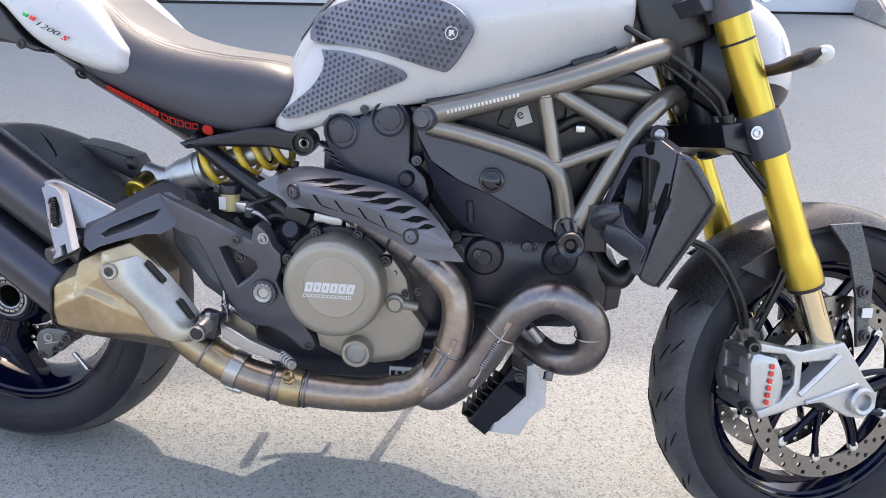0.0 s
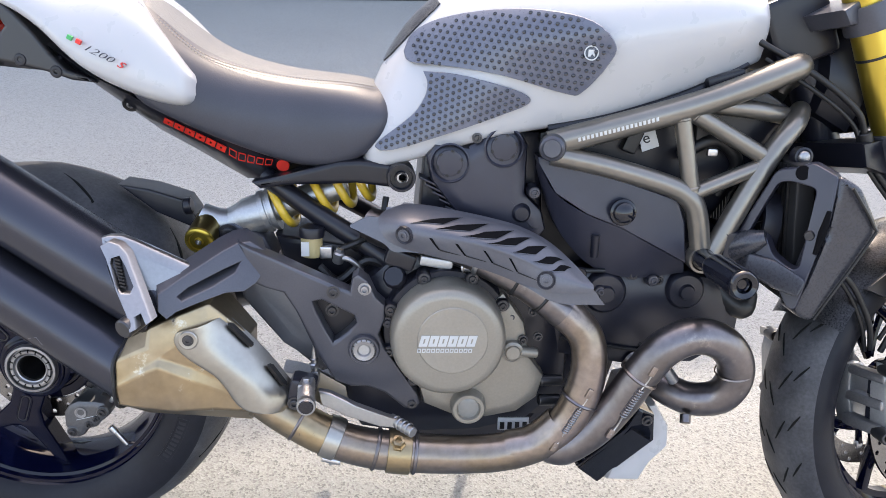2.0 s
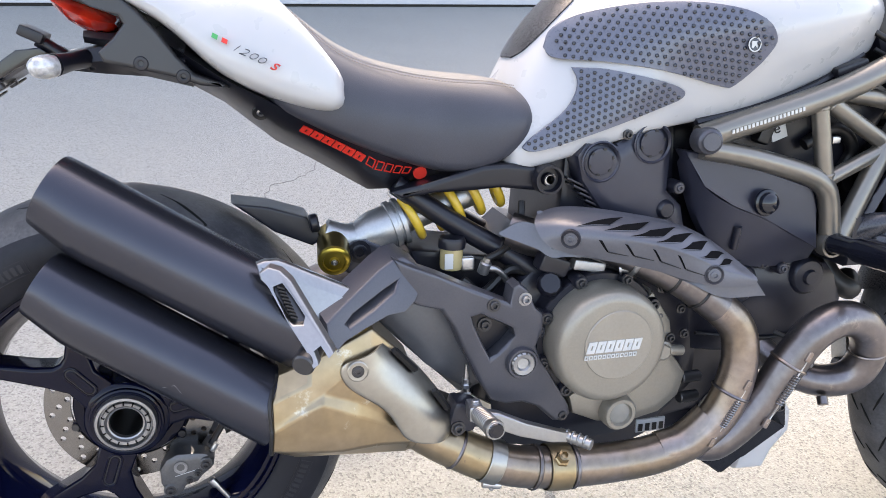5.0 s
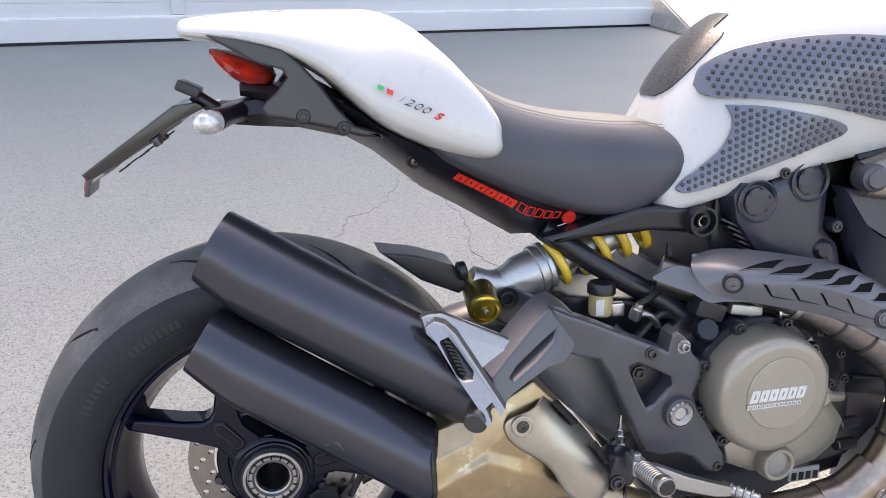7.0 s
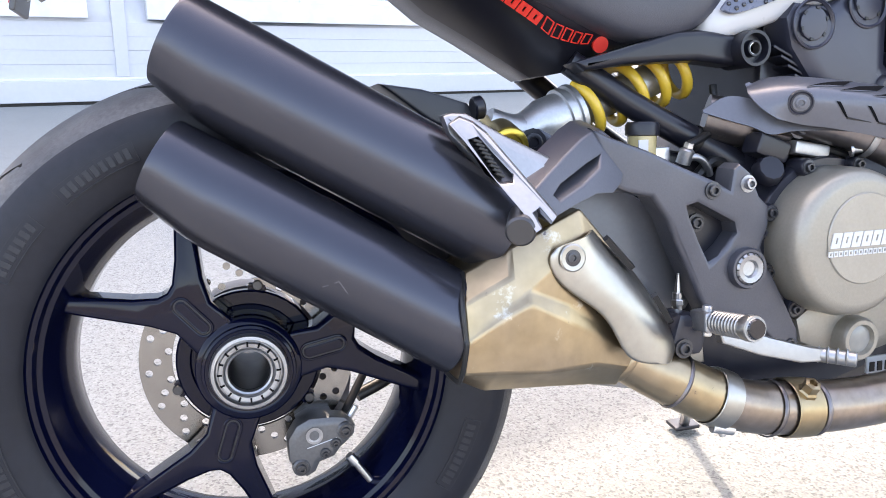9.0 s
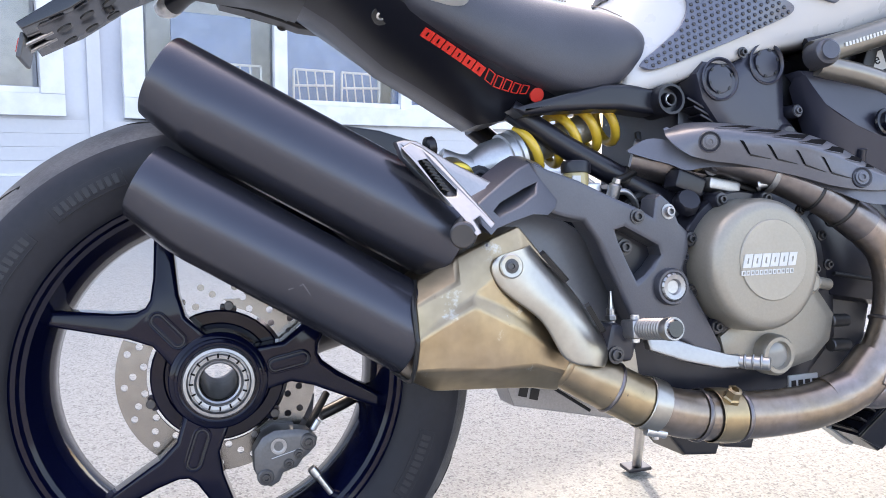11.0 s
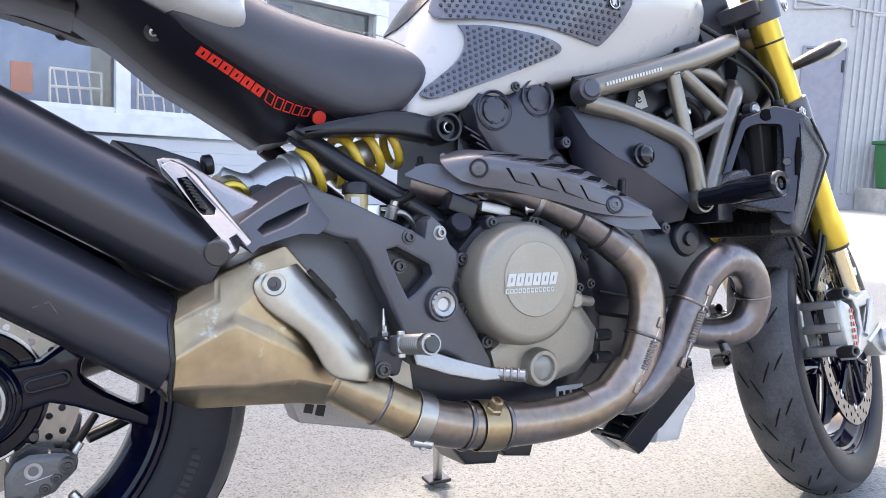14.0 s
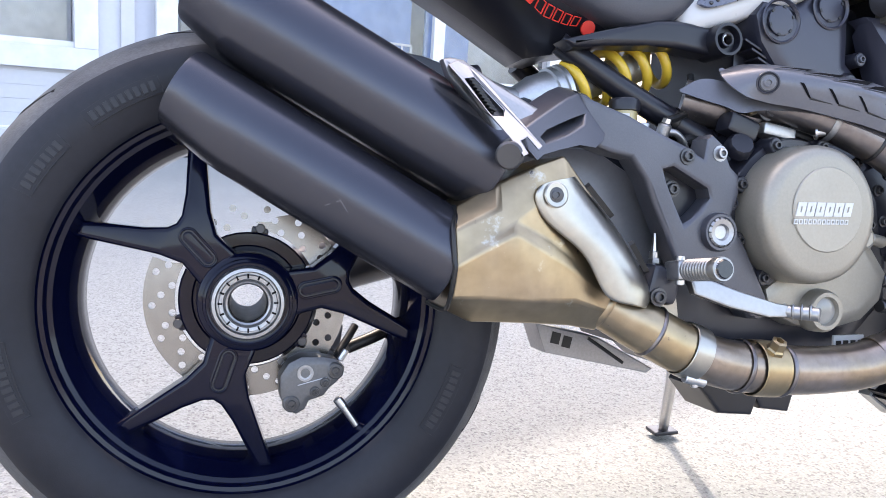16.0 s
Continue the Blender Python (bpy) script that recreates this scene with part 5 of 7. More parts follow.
LINK = [(0.385, -0.186, 0.336), (0.425, -0.196, 0.312), (0.47, -0.202, 0.287), (0.515, -0.204, 0.268), (0.56, -0.204, 0.257), (0.62, -0.204, 0.250), (0.69, -0.204, 0.247), (0.75, -0.206, 0.252), (0.80, -0.210, 0.270), (0.836, -0.214, 0.305)]
link = part("link_pipe", tube(LINK, [0.027, 0.0285, 0.029, 0.029, 0.030, 0.030, 0.029, 0.029, 0.029, 0.028], 24, 6), M_PIPE, bike, "heat-tinted steel link pipe")


def ring_on(pts, i, t, r, w, material, parent, name):
    """A band round a pipe between its points i and i + 1."""
    a, b = Vector(pts[i]), Vector(pts[i + 1])
    c, d = a.lerp(b, t), (b - a).normalized()
    return part(name, lathe([(r - 0.001, -w / 2 - 0.001), (r, -w / 2), (r + 0.0006, 0), (r, w / 2), (r - 0.001, w / 2 + 0.001)], c, d, 28), material, parent)


part("pipe_sleeve", tube(LINK[:3] + [tuple(Vector(LINK[2]).lerp(Vector(LINK[3]), 0.3))], [0.0285, 0.0295, 0.0298, 0.0298], 24, 6), M_COLL, link, "golden heat-tinted first stretch of the pipe")
ring_on(LINK, 0, 0.1, 0.0310, 0.006, M_COLL, link, "weld_ring")
ring_on(LINK, 1, 0.4, 0.0312, 0.003, M_PIPE_BLUE, link, "weld_ring")
ring_on(LINK, 2, 0.5, 0.0325, 0.022, M_BRUSHED, link, "clamp_band")
ring_on(LINK, 3, 0.95, 0.0325, 0.004, M_PIPE_BLUE, link, "weld_ring")
ring_on(LINK, 4, 0.55, 0.0335, 0.034, M_COLL, link, "sensor_collar")
ring_on(LINK, 4, 0.95, 0.0325, 0.004, M_PIPE_BLUE, link, "weld_ring")
part("sensor_boss", lathe([(0.011, 0), (0.011, 0.010), (0.009, 0.012), (0.009, 0.022), (0.005, 0.023), (0.004, 0.018), (0, 0.018)], (0.592, -0.222, 0.272), (0.0, -0.55, 0.8), 6), M_COLL, link, "hexagon plug")
part("clamp_bolt", rod((0.478, -0.215, 0.250), (0.505, -0.215, 0.243), 0.006), M_STEEL, link)
part("clamp_bolt", rod((0.490, -0.215, 0.262), (0.492, -0.215, 0.238), 0.004), M_STEEL, link)
HEAD1 = [(0.760, -0.206, 0.257), (0.805, -0.212, 0.272), (0.842, -0.218, 0.308), (0.862, -0.220, 0.355), (0.870, -0.218, 0.405), (0.862, -0.212, 0.448), (0.830, -0.206, 0.482), (0.780, -0.197, 0.518), (0.72, -0.182, 0.549), (0.66, -0.162, 0.572), (0.60, -0.138, 0.582)]
h1 = part("header_pipe", tube(HEAD1, [0.0285, 0.0285, 0.028, 0.0275, 0.0265, 0.026, 0.0255, 0.0245, 0.023, 0.0225, 0.022], 24, 6), M_PIPE, bike, "bronze-tinted rear header pipe")
HEAD2 = [(0.806, -0.206, 0.262), (0.840, -0.218, 0.266), (0.882, -0.224, 0.300), (0.915, -0.230, 0.346), (0.944, -0.236, 0.400), (0.972, -0.240, 0.440), (1.010, -0.242, 0.460), (1.050, -0.240, 0.452), (1.078, -0.236, 0.424), (1.086, -0.230, 0.386), (1.070, -0.220, 0.352), (1.030, -0.200, 0.340), (0.990, -0.165, 0.352), (0.965, -0.13, 0.375)]
h2 = part("header_pipe", tube(HEAD2, [0.020, 0.0265, 0.0275, 0.027, 0.0265, 0.0265, 0.0265, 0.0265, 0.0265, 0.0265, 0.026, 0.025, 0.0245, 0.024], 24, 6), M_PIPE_BLUE, bike, "dark heat-tinted front header pipe looping back")
ring_on(HEAD1, 7, 0.3, 0.0262, 0.003, M_CABLE, h1, "weld_ring")
ring_on(HEAD1, 6, 0.6, 0.0272, 0.003, M_CABLE, h1, "weld_ring")
ring_on(HEAD2, 8, 0.6, 0.0275, 0.002, M_PIPE, h2, "weld_ring")
ring_on(HEAD2, 3, 0.9, 0.0285, 0.003, M_PIPE, h2, "weld_ring")
ring_on(HEAD1, 2, 0.9, 0.0293, 0.003, M_PIPE_BLUE, h1, "weld_ring")
part("upper_sleeve", tube(HEAD1[6:], [0.0262, 0.0252, 0.0240, 0.0235, 0.0230], 24, 6), M_PIPE_BLUE, h1, "darker upper stretch of the header pipe")
ring_on(HEAD1, 8, 0.2, 0.0258, 0.006, M_NUT, h1, "clamp_band")
part("sensor_plug", rod((1.005, -0.205, 0.372), (0.985, -0.215, 0.398), 0.009), M_STEEL, h2)
part("sensor_lead", tube([(0.987, -0.214, 0.396), (0.975, -0.205, 0.412), (0.955, -0.18, 0.42)], 0.004, 8), M_CABLE, h2)
part("pipe_nub", rod((1.022, -0.224, 0.325), (1.020, -0.232, 0.314), 0.008), M_PIPE_BLUE, h2)


def pipe_spring(a, b, parent):
    """A tension spring with wire hooks and welded tabs."""
    a, b = Vector(a), Vector(b)
    d = (b - a).normalized()
    u = d.orthogonal().normalized()
    v = d.cross(u)
    c0, c1 = a.lerp(b, 0.28), a.lerp(b, 0.72)
    coil = [c0.lerp(c1, i / 96) + 0.0042 * (u * math.cos(i * 2 * math.pi / 8) + v * math.sin(i * 2 * math.pi / 8)) for i in range(97)]
    part("spring", tube(coil, 0.0012, 5, straight=True), M_NUT, parent)
    for p, q in ((a, c0), (b, c1)):
        part("spring_hook", tube([p, p.lerp(q, 0.5) + u * 0.003, q], 0.0013, 6, 3), M_STEEL, parent)
    for p in (a, b):
        part("spring_tab", box(p + Vector((0, 0.002, 0)), (0.009, 0.006, 0.016), 0.002, m=Matrix.Rotation(math.atan2(d.x, d.z), 4, "Y")), M_PIPE, parent)


pipe_spring((0.822, -0.244, 0.282), (0.866, -0.249, 0.372), h1)
pipe_spring((0.900, -0.258, 0.312), (0.950, -0.265, 0.415), h2)

# brushed guard over the collector
G = [
    ((0.286, -0.239, 0.465), (0.306, -0.2425, 0.469), (0.328, -0.233, 0.473), (0.346, -0.196, 0.477)),
    ((0.280, -0.239, 0.450), (0.307, -0.2425, 0.453), (0.337, -0.233, 0.456), (0.362, -0.196, 0.459)),
    ((0.290, -0.239, 0.430), (0.320, -0.2425, 0.434), (0.353, -0.233, 0.438), (0.380, -0.196, 0.442)),
    ((0.312, -0.239, 0.413), (0.341, -0.2425, 0.415), (0.374, -0.233, 0.416), (0.400, -0.196, 0.418)),
    ((0.339, -0.239, 0.395), (0.365, -0.2425, 0.394), (0.394, -0.233, 0.394), (0.418, -0.196, 0.393)),
    ((0.353, -0.239, 0.370), (0.381, -0.2425, 0.368), (0.412, -0.233, 0.366), (0.437, -0.196, 0.365)),
    ((0.362, -0.239, 0.352), (0.391, -0.2425, 0.349), (0.423, -0.233, 0.346), (0.449, -0.196, 0.344)),
    ((0.374, -0.239, 0.342), (0.395, -0.2425, 0.338), (0.419, -0.233, 0.333), (0.438, -0.196, 0.329)),
]
bm = bmesh.new()
rows = [[bm.verts.new(p) for p in row] for row in G]
fs = [bm.faces.new((a[k], a[k + 1], b[k + 1], b[k])) for a, b in zip(rows, rows[1:]) for k in range(3)]
ex = bmesh.ops.extrude_face_region(bm, geom=fs)
for v in [q for q in ex["geom"] if isinstance(q, bmesh.types.BMVert)]:
    v.co += Vector((-0.002, 0.003, -0.001))
crease = bm.edges.layers.float.new("crease_edge")
for e in bm.edges:
    e[crease] = 0.75 if e.calc_face_angle(0) > radians(55) else 0.0
guard = soft(part("collector_guard", bm, M_BRUSHED, bike, "brushed steel guard with two slots over the collector", 60), 2)
part("guard_washer", lathe([(0.006, 0), (0.0125, -0.0005), (0.0135, 0.0005), (0.012, 0.0016), (0.008, 0.0012)], (0.302, -0.2425, 0.453), (0, -1, 0.05), 28), M_BRUSHED, guard)
bolt((0.302, -0.2425, 0.453), 0.0055, guard, M_DARKSTEEL, 0.002)
for a, b in (((0.355, -0.213, 0.464), (0.381, -0.214, 0.435)), ((0.408, -0.216, 0.402), (0.426, -0.215, 0.374))):
    a, b = Vector(a), Vector(b)
    d, w = (b - a).normalized(), Vector((0.5, 0.86, 0)).normalized()
    n = d.cross(w)
    n = n if n.y < 0 else -n
    ring = [a - d * 0.004, a + w * 0.004, b + w * 0.004, b + d * 0.004, b - w * 0.004, a - w * 0.004]
    bm = bmesh.new()
    vs = [bm.verts.new(p + n * h) for h in (0.0022, -0.004) for p in ring]
    bm.faces.new(vs[:6])
    for k in range(6):
        bm.faces.new((vs[k], vs[(k + 1) % 6], vs[6 + (k + 1) % 6], vs[6 + k]))
    part("guard_slot", bm, M_CABLE, guard)

# ---- motorcycle: engine ----
eng = part("engine_case", slab(flat([(0.50, 0.30), (0.51, 0.48), (0.60, 0.56), (0.80, 0.53), (0.86, 0.47), (0.86, 0.32), (0.80, 0.262), (0.72, 0.242), (0.60, 0.238), (0.53, 0.25)], -0.135), 0.27, 0.02, 0.006, 0.03), M_ENGINE, bike, "black engine case")
part("cylinder_rear", slab(flat([(0.615, 0.54), (0.625, 0.70), (0.69, 0.725), (0.80, 0.73), (0.81, 0.60), (0.80, 0.52)], -0.10), 0.20, 0.012), M_ENGINE, bike, "black upright rear cylinder")
for i in range(7):
    part("cooling_fin", box((0.632 + 0.010 * i, -0.112, 0.655 - 0.011 * i), (0.030, 0.03, 0.0035), 0.001, m=pose(0, 0, 0, 0, 25)), M_ENGINE, bike)
part("cylinder_front", slab(flat([(0.80, 0.50), (0.88, 0.525), (1.00, 0.525), (1.075, 0.515), (1.115, 0.47), (1.115, 0.40), (1.06, 0.365), (0.96, 0.36), (0.84, 0.38)], -0.14), 0.28, 0.018, 0.005, 0.03), M_ENGINE, bike, "black front cylinder and head")
part("head_lug", slab(flat([(1.10, 0.455), (1.146, 0.448), (1.142, 0.395), (1.115, 0.385)], -0.10), 0.2, 0.008), M_ENGINE, bike)
for x, z, r in ((0.905, 0.490, 0.033), (1.030, 0.494, 0.030)):
    part("cam_cap", lathe([(0, 0.010), (r * 0.35, 0.010), (r * 0.42, 0.004), (r * 0.85, 0.003), (r, -0.002), (r * 1.04, -0.012), (0, -0.012)], (x, -0.148, z), (0, -1, 0), 28), M_ENGINE, bike)
for x, z in ((0.862, 0.500), (0.945, 0.520), (0.985, 0.512)):
    bolt((x, -0.147, z), 0.006)
BELT = [(0.627, 0.693), (0.640, 0.712), (0.690, 0.708), (0.712, 0.722), (0.737, 0.738), (0.762, 0.734), (0.776, 0.712), (0.776, 0.640), (0.802, 0.615), (0.810, 0.585), (0.795, 0.565), (0.730, 0.585), (0.671, 0.612), (0.636, 0.658)]
belt = part("belt_cover", slab(flat(BELT, -0.135), 0.05, 0.010, 0.004, 0.012), M_COVER, bike, "black cam belt cover with two round caps")
for x, z in ((0.662, 0.685), (0.740, 0.709)):
    part("cover_ring", lathe([(0.0275, -0.004), (0.0295, 0.002), (0.0275, 0.003), (0.025, 0.0)], (x, -0.1385, z), (0, -1, 0), 32), M_COVER, belt)
    part("cover_cap", lathe([(0, 0.0015), (0.017, 0.0015), (0.019, 0.0008), (0.0195, -0.001)], (x, -0.1395, z), (0, -1, 0), 32), M_COVER, belt)
    for k in range(6):
        a = 2 * math.pi * (k + 0.3) / 6
        part("cap_notch", box((x + 0.0182 * math.cos(a), -0.1412, z + 0.0182 * math.sin(a)), (0.0035, 0.0012, 0.005), 0.0004, m=Matrix.Rotation(-a, 4, "Y")), M_CABLE, belt)
part("cover_boss", lathe([(0, 0.008), (0.010, 0.008), (0.0135, 0.004), (0.015, -0.004)], (0.770, -0.138, 0.612), (0, -1, 0), 20), M_ENGINE, belt)
bolt((0.700, -0.140, 0.722), 0.005, belt)

CC = Vector((0.663, -0.168, 0.437))
ring = part("clutch_housing", lathe([(0.0, 0.0), (0.094, 0.0), (0.097, -0.004), (0.099, -0.04), (0, -0.04)], CC, (0, -1, 0), 48), M_ENGINE, bike)
clutch = part("clutch_cover", lathe([(0, 0.052), (0.068, 0.052), (0.077, 0.0495), (0.082, 0.044), (0.0845, 0.034), (0.0855, 0.008), (0.0855, -0.012)], CC, (0, -1, 0), 72), M_CLUTCH, bike, "bronze-grey round clutch cover with white lettering")
DC = Vector((0.668, -0.2206, 0.443))
part("cover_disc", lathe([(0, 0.0012), (0.050, 0.0012), (0.0512, 0.0)], DC, (0, -1, 0), 56), M_CLUTCH2, clutch)
on_cover = lambda x0, z0: lambda u, w, lift: Vector((x0 + u, -0.2222 - lift, z0 + w))
marks("cover_letters", 6, 0.082, 0.0165, M_LETTER, clutch, on_cover(0.619, 0.4350), 0.25, 0.88, 0.40)
marks("cover_letters", 12, 0.080, 0.0060, M_LETTER, clutch, on_cover(0.617, 0.4255), 0.1, 0.8, 0.24)
for a in (113, 157, 200, 68, 28, 238):
    p = CC + Vector((0.092 * math.cos(radians(a)), -0.006, 0.092 * math.sin(radians(a))))
    part("bolt_boss", lathe([(0, 0.004), (0.009, 0.004), (0.0105, 0.001), (0.011, -0.02)], p, (0, -1, 0), 16), M_ENGINE, clutch)
    bolt(p + Vector((0, -0.004, 0)), 0.0055, clutch)
LOW = [(0.622, 0.345), (0.630, 0.315), (0.672, 0.296), (0.727, 0.290), (0.775, 0.300), (0.806, 0.325), (0.815, 0.362), (0.790, 0.395), (0.780, 0.450), (0.745, 0.50), (0.70, 0.45), (0.66, 0.37)]
low = part("lower_cover", slab(flat(LOW, -0.172), 0.05, 0.008, 0.003, 0.012), M_CLUTCH, bike, "bronze-grey lower engine cover")
part("sight_glass_ring", lathe([(0.0165, 0.010), (0.0185, 0.015), (0.0235, 0.015), (0.0265, 0.011), (0.0275, 0.0), (0.0275, -0.01)], (0.698, -0.178, 0.317), (0, -1, 0), 32), M_CLUTCH, low)
part("sight_glass", lathe([(0, 0.0125), (0.012, 0.012), (0.0168, 0.010)], (0.698, -0.178, 0.317), (0, -1, 0), 28), M_SIGHT, low)
part("timing_plug", lathe([(0, 0.008), (0.010, 0.008), (0.0115, 0.005), (0.0125, 0.006), (0.016, 0.004), (0.017, -0.01)], (0.762, -0.180, 0.408), (0, -1, 0), 28), M_CLUTCH2, low)
part("timing_lug", rod((0.773, -0.180, 0.408), (0.800, -0.175, 0.403), 0.008), M_CLUTCH, low)
for x, z in ((0.778, 0.425), (0.80, 0.43), (0.79, 0.47), (0.755, 0.505)):
    bolt((x, -0.176, z), 0.005, low)
for z in (0.352, 0.318):
    part("case_fitting", rod((0.81, -0.165, z), (0.845, -0.16, z - 0.002), 0.009), M_DARKSTEEL, eng)
part("oil_filter_label", box((0.775, -0.150, 0.268), (0.05, 0.004, 0.022), 0.001), M_LETTER, eng, "white printed label with black marks")
for i in range(4):
    part("label_bar", box((0.757 + 0.012 * i, -0.1525, 0.266), (0.007, 0.002, 0.012), 0), M_CABLE, eng)
part("front_crankcase", slab(flat([(0.79, 0.225), (0.86, 0.196), (0.915, 0.205), (0.940, 0.28), (0.935, 0.37), (0.80, 0.37)], -0.065), 0.13, 0.012), M_ENGINE, bike, "black lower front of the engine")
part("sump", slab(flat([(0.56, 0.25), (0.60, 0.215), (0.74, 0.21), (0.80, 0.235), (0.82, 0.27), (0.70, 0.26)], -0.12), 0.24, 0.012), M_ENGINE, bike, "black engine sump")
part("engine_front_block", slab(flat([(0.78, 0.25), (0.79, 0.40), (0.90, 0.42), (0.945, 0.37), (0.93, 0.31), (0.88, 0.262)], -0.115), 0.22, 0.012), M_ENGINE, bike, "black lower front of the engine")
part("sump_guard", slab(flat([(0.615, 0.195), (0.645, 0.158), (0.700, 0.152), (0.712, 0.180), (0.70, 0.215), (0.63, 0.22)], -0.06), 0.08, 0.006), M_PLASTIC, bike)
part("sump_block", slab(flat([(0.712, 0.180), (0.722, 0.158), (0.772, 0.150), (0.782, 0.180), (0.77, 0.21), (0.72, 0.21)], -0.05), 0.08, 0.005), M_PLASTIC, bike)

for p in ((0.895, -0.152, 0.495), (0.975, -0.152, 0.513), (0.701, -0.165, 0.500), (0.574, -0.165, 0.450), (0.787, -0.140, 0.644), (0.759, -0.165, 0.459)):
    part("case_boss", lathe([(0, 0.004), (0.0085, 0.004), (0.0100, 0.001), (0.0105, -0.02)], p, (0, -1, 0), 16), M_ENGINE, eng)
    bolt((p[0], p[1] - 0.004, p[2]), 0.0050, eng, M_CAST, 0.004)
# seams and cables on the engine
for pts, r in (([(0.735, -0.150, 0.560), (0.760, -0.152, 0.545), (0.800, -0.153, 0.535), (0.850, -0.152, 0.528), (0.90, -0.150, 0.527)], 0.0035), ([(0.60, -0.135, 0.555), (0.64, -0.150, 0.548), (0.69, -0.160, 0.535), (0.72, -0.160, 0.520)], 0.005), ([(0.84, -0.146, 0.415), (0.90, -0.147, 0.405), (0.97, -0.146, 0.395), (1.05, -0.146, 0.40)], 0.003)):
    part("engine_cable", tube(pts, r, 8), M_CABLE, eng)

# black side cover between the frame tubes
CREASE = [(0.788, -0.158, 0.691), (0.813, -0.168, 0.649), (0.860, -0.174, 0.620), (0.912, -0.176, 0.600), (0.957, -0.176, 0.576), (1.010, -0.174, 0.549)]
SC = [(0.787, -0.150, 0.699), (0.808, -0.160, 0.696), (0.900, -0.172, 0.672), (0.993, -0.172, 0.642), (1.006, -0.172, 0.610), (1.016, -0.172, 0.545), *CREASE[::-1]]
sc = part("battery_cover", slab(SC, 0.03, 0.003), M_COVER, bike, "black plastic battery cover with a round plug", 30)
part("cover_lower", ruled(CREASE, [(0.790, -0.145, 0.679), (0.810, -0.145, 0.621), (0.837, -0.145, 0.573), (0.883, -0.147, 0.531), (0.946, -0.150, 0.516), (1.022, -0.150, 0.525)], (0, 0.02, 0)), M_COVER, sc, "lower slanted face of the cover")
part("cover_plug", lathe([(0, 0.012), (0.010, 0.011), (0.0145, 0.007), (0.0155, 0.0), (0.019, -0.001), (0.020, -0.004)], (0.911, -0.180, 0.625), (0, -1, 0.1), 28), M_GLOSSBLACK, sc)
part("cover_slot", tube([(0.877, -0.1655, 0.588), (0.880, -0.157, 0.552)], 0.0062, 10, 1), M_ENGINE, sc)
part("cover_bolt_boss", lathe([(0, 0.004), (0.009, 0.004), (0.011, 0)], (0.858, -0.166, 0.527), (0, -1, 0), 16), M_PLASTIC, sc)
inner = part("airbox", slab(flat([(0.83, 0.735), (0.96, 0.775), (1.12, 0.80), (1.17, 0.77), (1.12, 0.69), (1.04, 0.56), (0.95, 0.55), (0.86, 0.66)], -0.120), 0.24, 0.01), M_PLASTIC, bike, "black airbox behind the frame")
part("airbox_lower", slab(flat([(0.800, 0.725), (0.90, 0.745), (1.00, 0.770), (1.13, 0.795), (1.17, 0.75), (1.07, 0.57), (1.06, 0.50), (0.85, 0.50), (0.79, 0.58)], -0.085), 0.17, 0.01), M_PLASTIC, inner)
part("approval_sticker", box((0.953, -0.128, 0.722), (0.026, 0.003, 0.028), 0, m=pose(0, 0, 0, 0, -20)), M_LETTER, inner, "small white sticker with a letter")
words("sticker_letter", "e", 0.024, (0.946, -0.1305, 0.716), M_CABLE, inner, (90, -20, 0), 0.0004)
part("connector", box((0.930, -0.128, 0.725), (0.022, 0.02, 0.045), 0.004, m=pose(0, 0, 0, 0, 20)), M_CABLE, inner)
part("connector", box((1.035, -0.128, 0.735), (0.03, 0.02, 0.03), 0.004), M_CABLE, inner)
part("connector_clip", box((1.045, -0.142, 0.708), (0.016, 0.01, 0.012), 0.003), M_STEEL, inner)
part("hose", tube([(1.00, -0.13, 0.70), (1.05, -0.135, 0.725), (1.09, -0.13, 0.69), (1.07, -0.12, 0.64)], 0.010, 10), M_CABLE, bike)

# ---- motorcycle: heat shield over the rear header ----
HS = [
    ((0.574, -0.135, 0.616), (0.566, -0.147, 0.613), (0.560, -0.158, 0.606), (0.562, -0.170, 0.594), (0.568, -0.178, 0.585), (0.578, -0.184, 0.577)),
    ((0.600, -0.142, 0.6245), (0.600, -0.160, 0.621), (0.600, -0.190, 0.611), (0.600, -0.199, 0.597), (0.602, -0.197, 0.583), (0.604, -0.192, 0.5695)),
    ((0.640, -0.150, 0.624), (0.640, -0.172, 0.620), (0.640, -0.204, 0.606), (0.640, -0.211, 0.592), (0.640, -0.208, 0.577), (0.640, -0.203, 0.5635)),
    ((0.710, -0.165, 0.614), (0.710, -0.189, 0.610), (0.710, -0.221, 0.591), (0.710, -0.223, 0.579), (0.710, -0.220, 0.564), (0.710, -0.215, 0.5485)),
    ((0.760, -0.178, 0.6035), (0.760, -0.202, 0.599), (0.760, -0.2285, 0.575), (0.760, -0.231, 0.565), (0.760, -0.231, 0.549), (0.760, -0.228, 0.5335)),
    ((0.800, -0.192, 0.5865), (0.800, -0.211, 0.580), (0.800, -0.2375, 0.556), (0.800, -0.241, 0.549), (0.800, -0.243, 0.538), (0.800, -0.243, 0.5265)),
    ((0.830, -0.212, 0.5645), (0.830, -0.226, 0.556), (0.830, -0.243, 0.545), (0.830, -0.246, 0.540), (0.830, -0.247, 0.533), (0.830, -0.247, 0.526)),
    ((0.859, -0.241, 0.537), (0.859, -0.243, 0.536), (0.859, -0.245, 0.534), (0.859, -0.246, 0.532), (0.858, -0.246, 0.530), (0.856, -0.246, 0.527)),
]


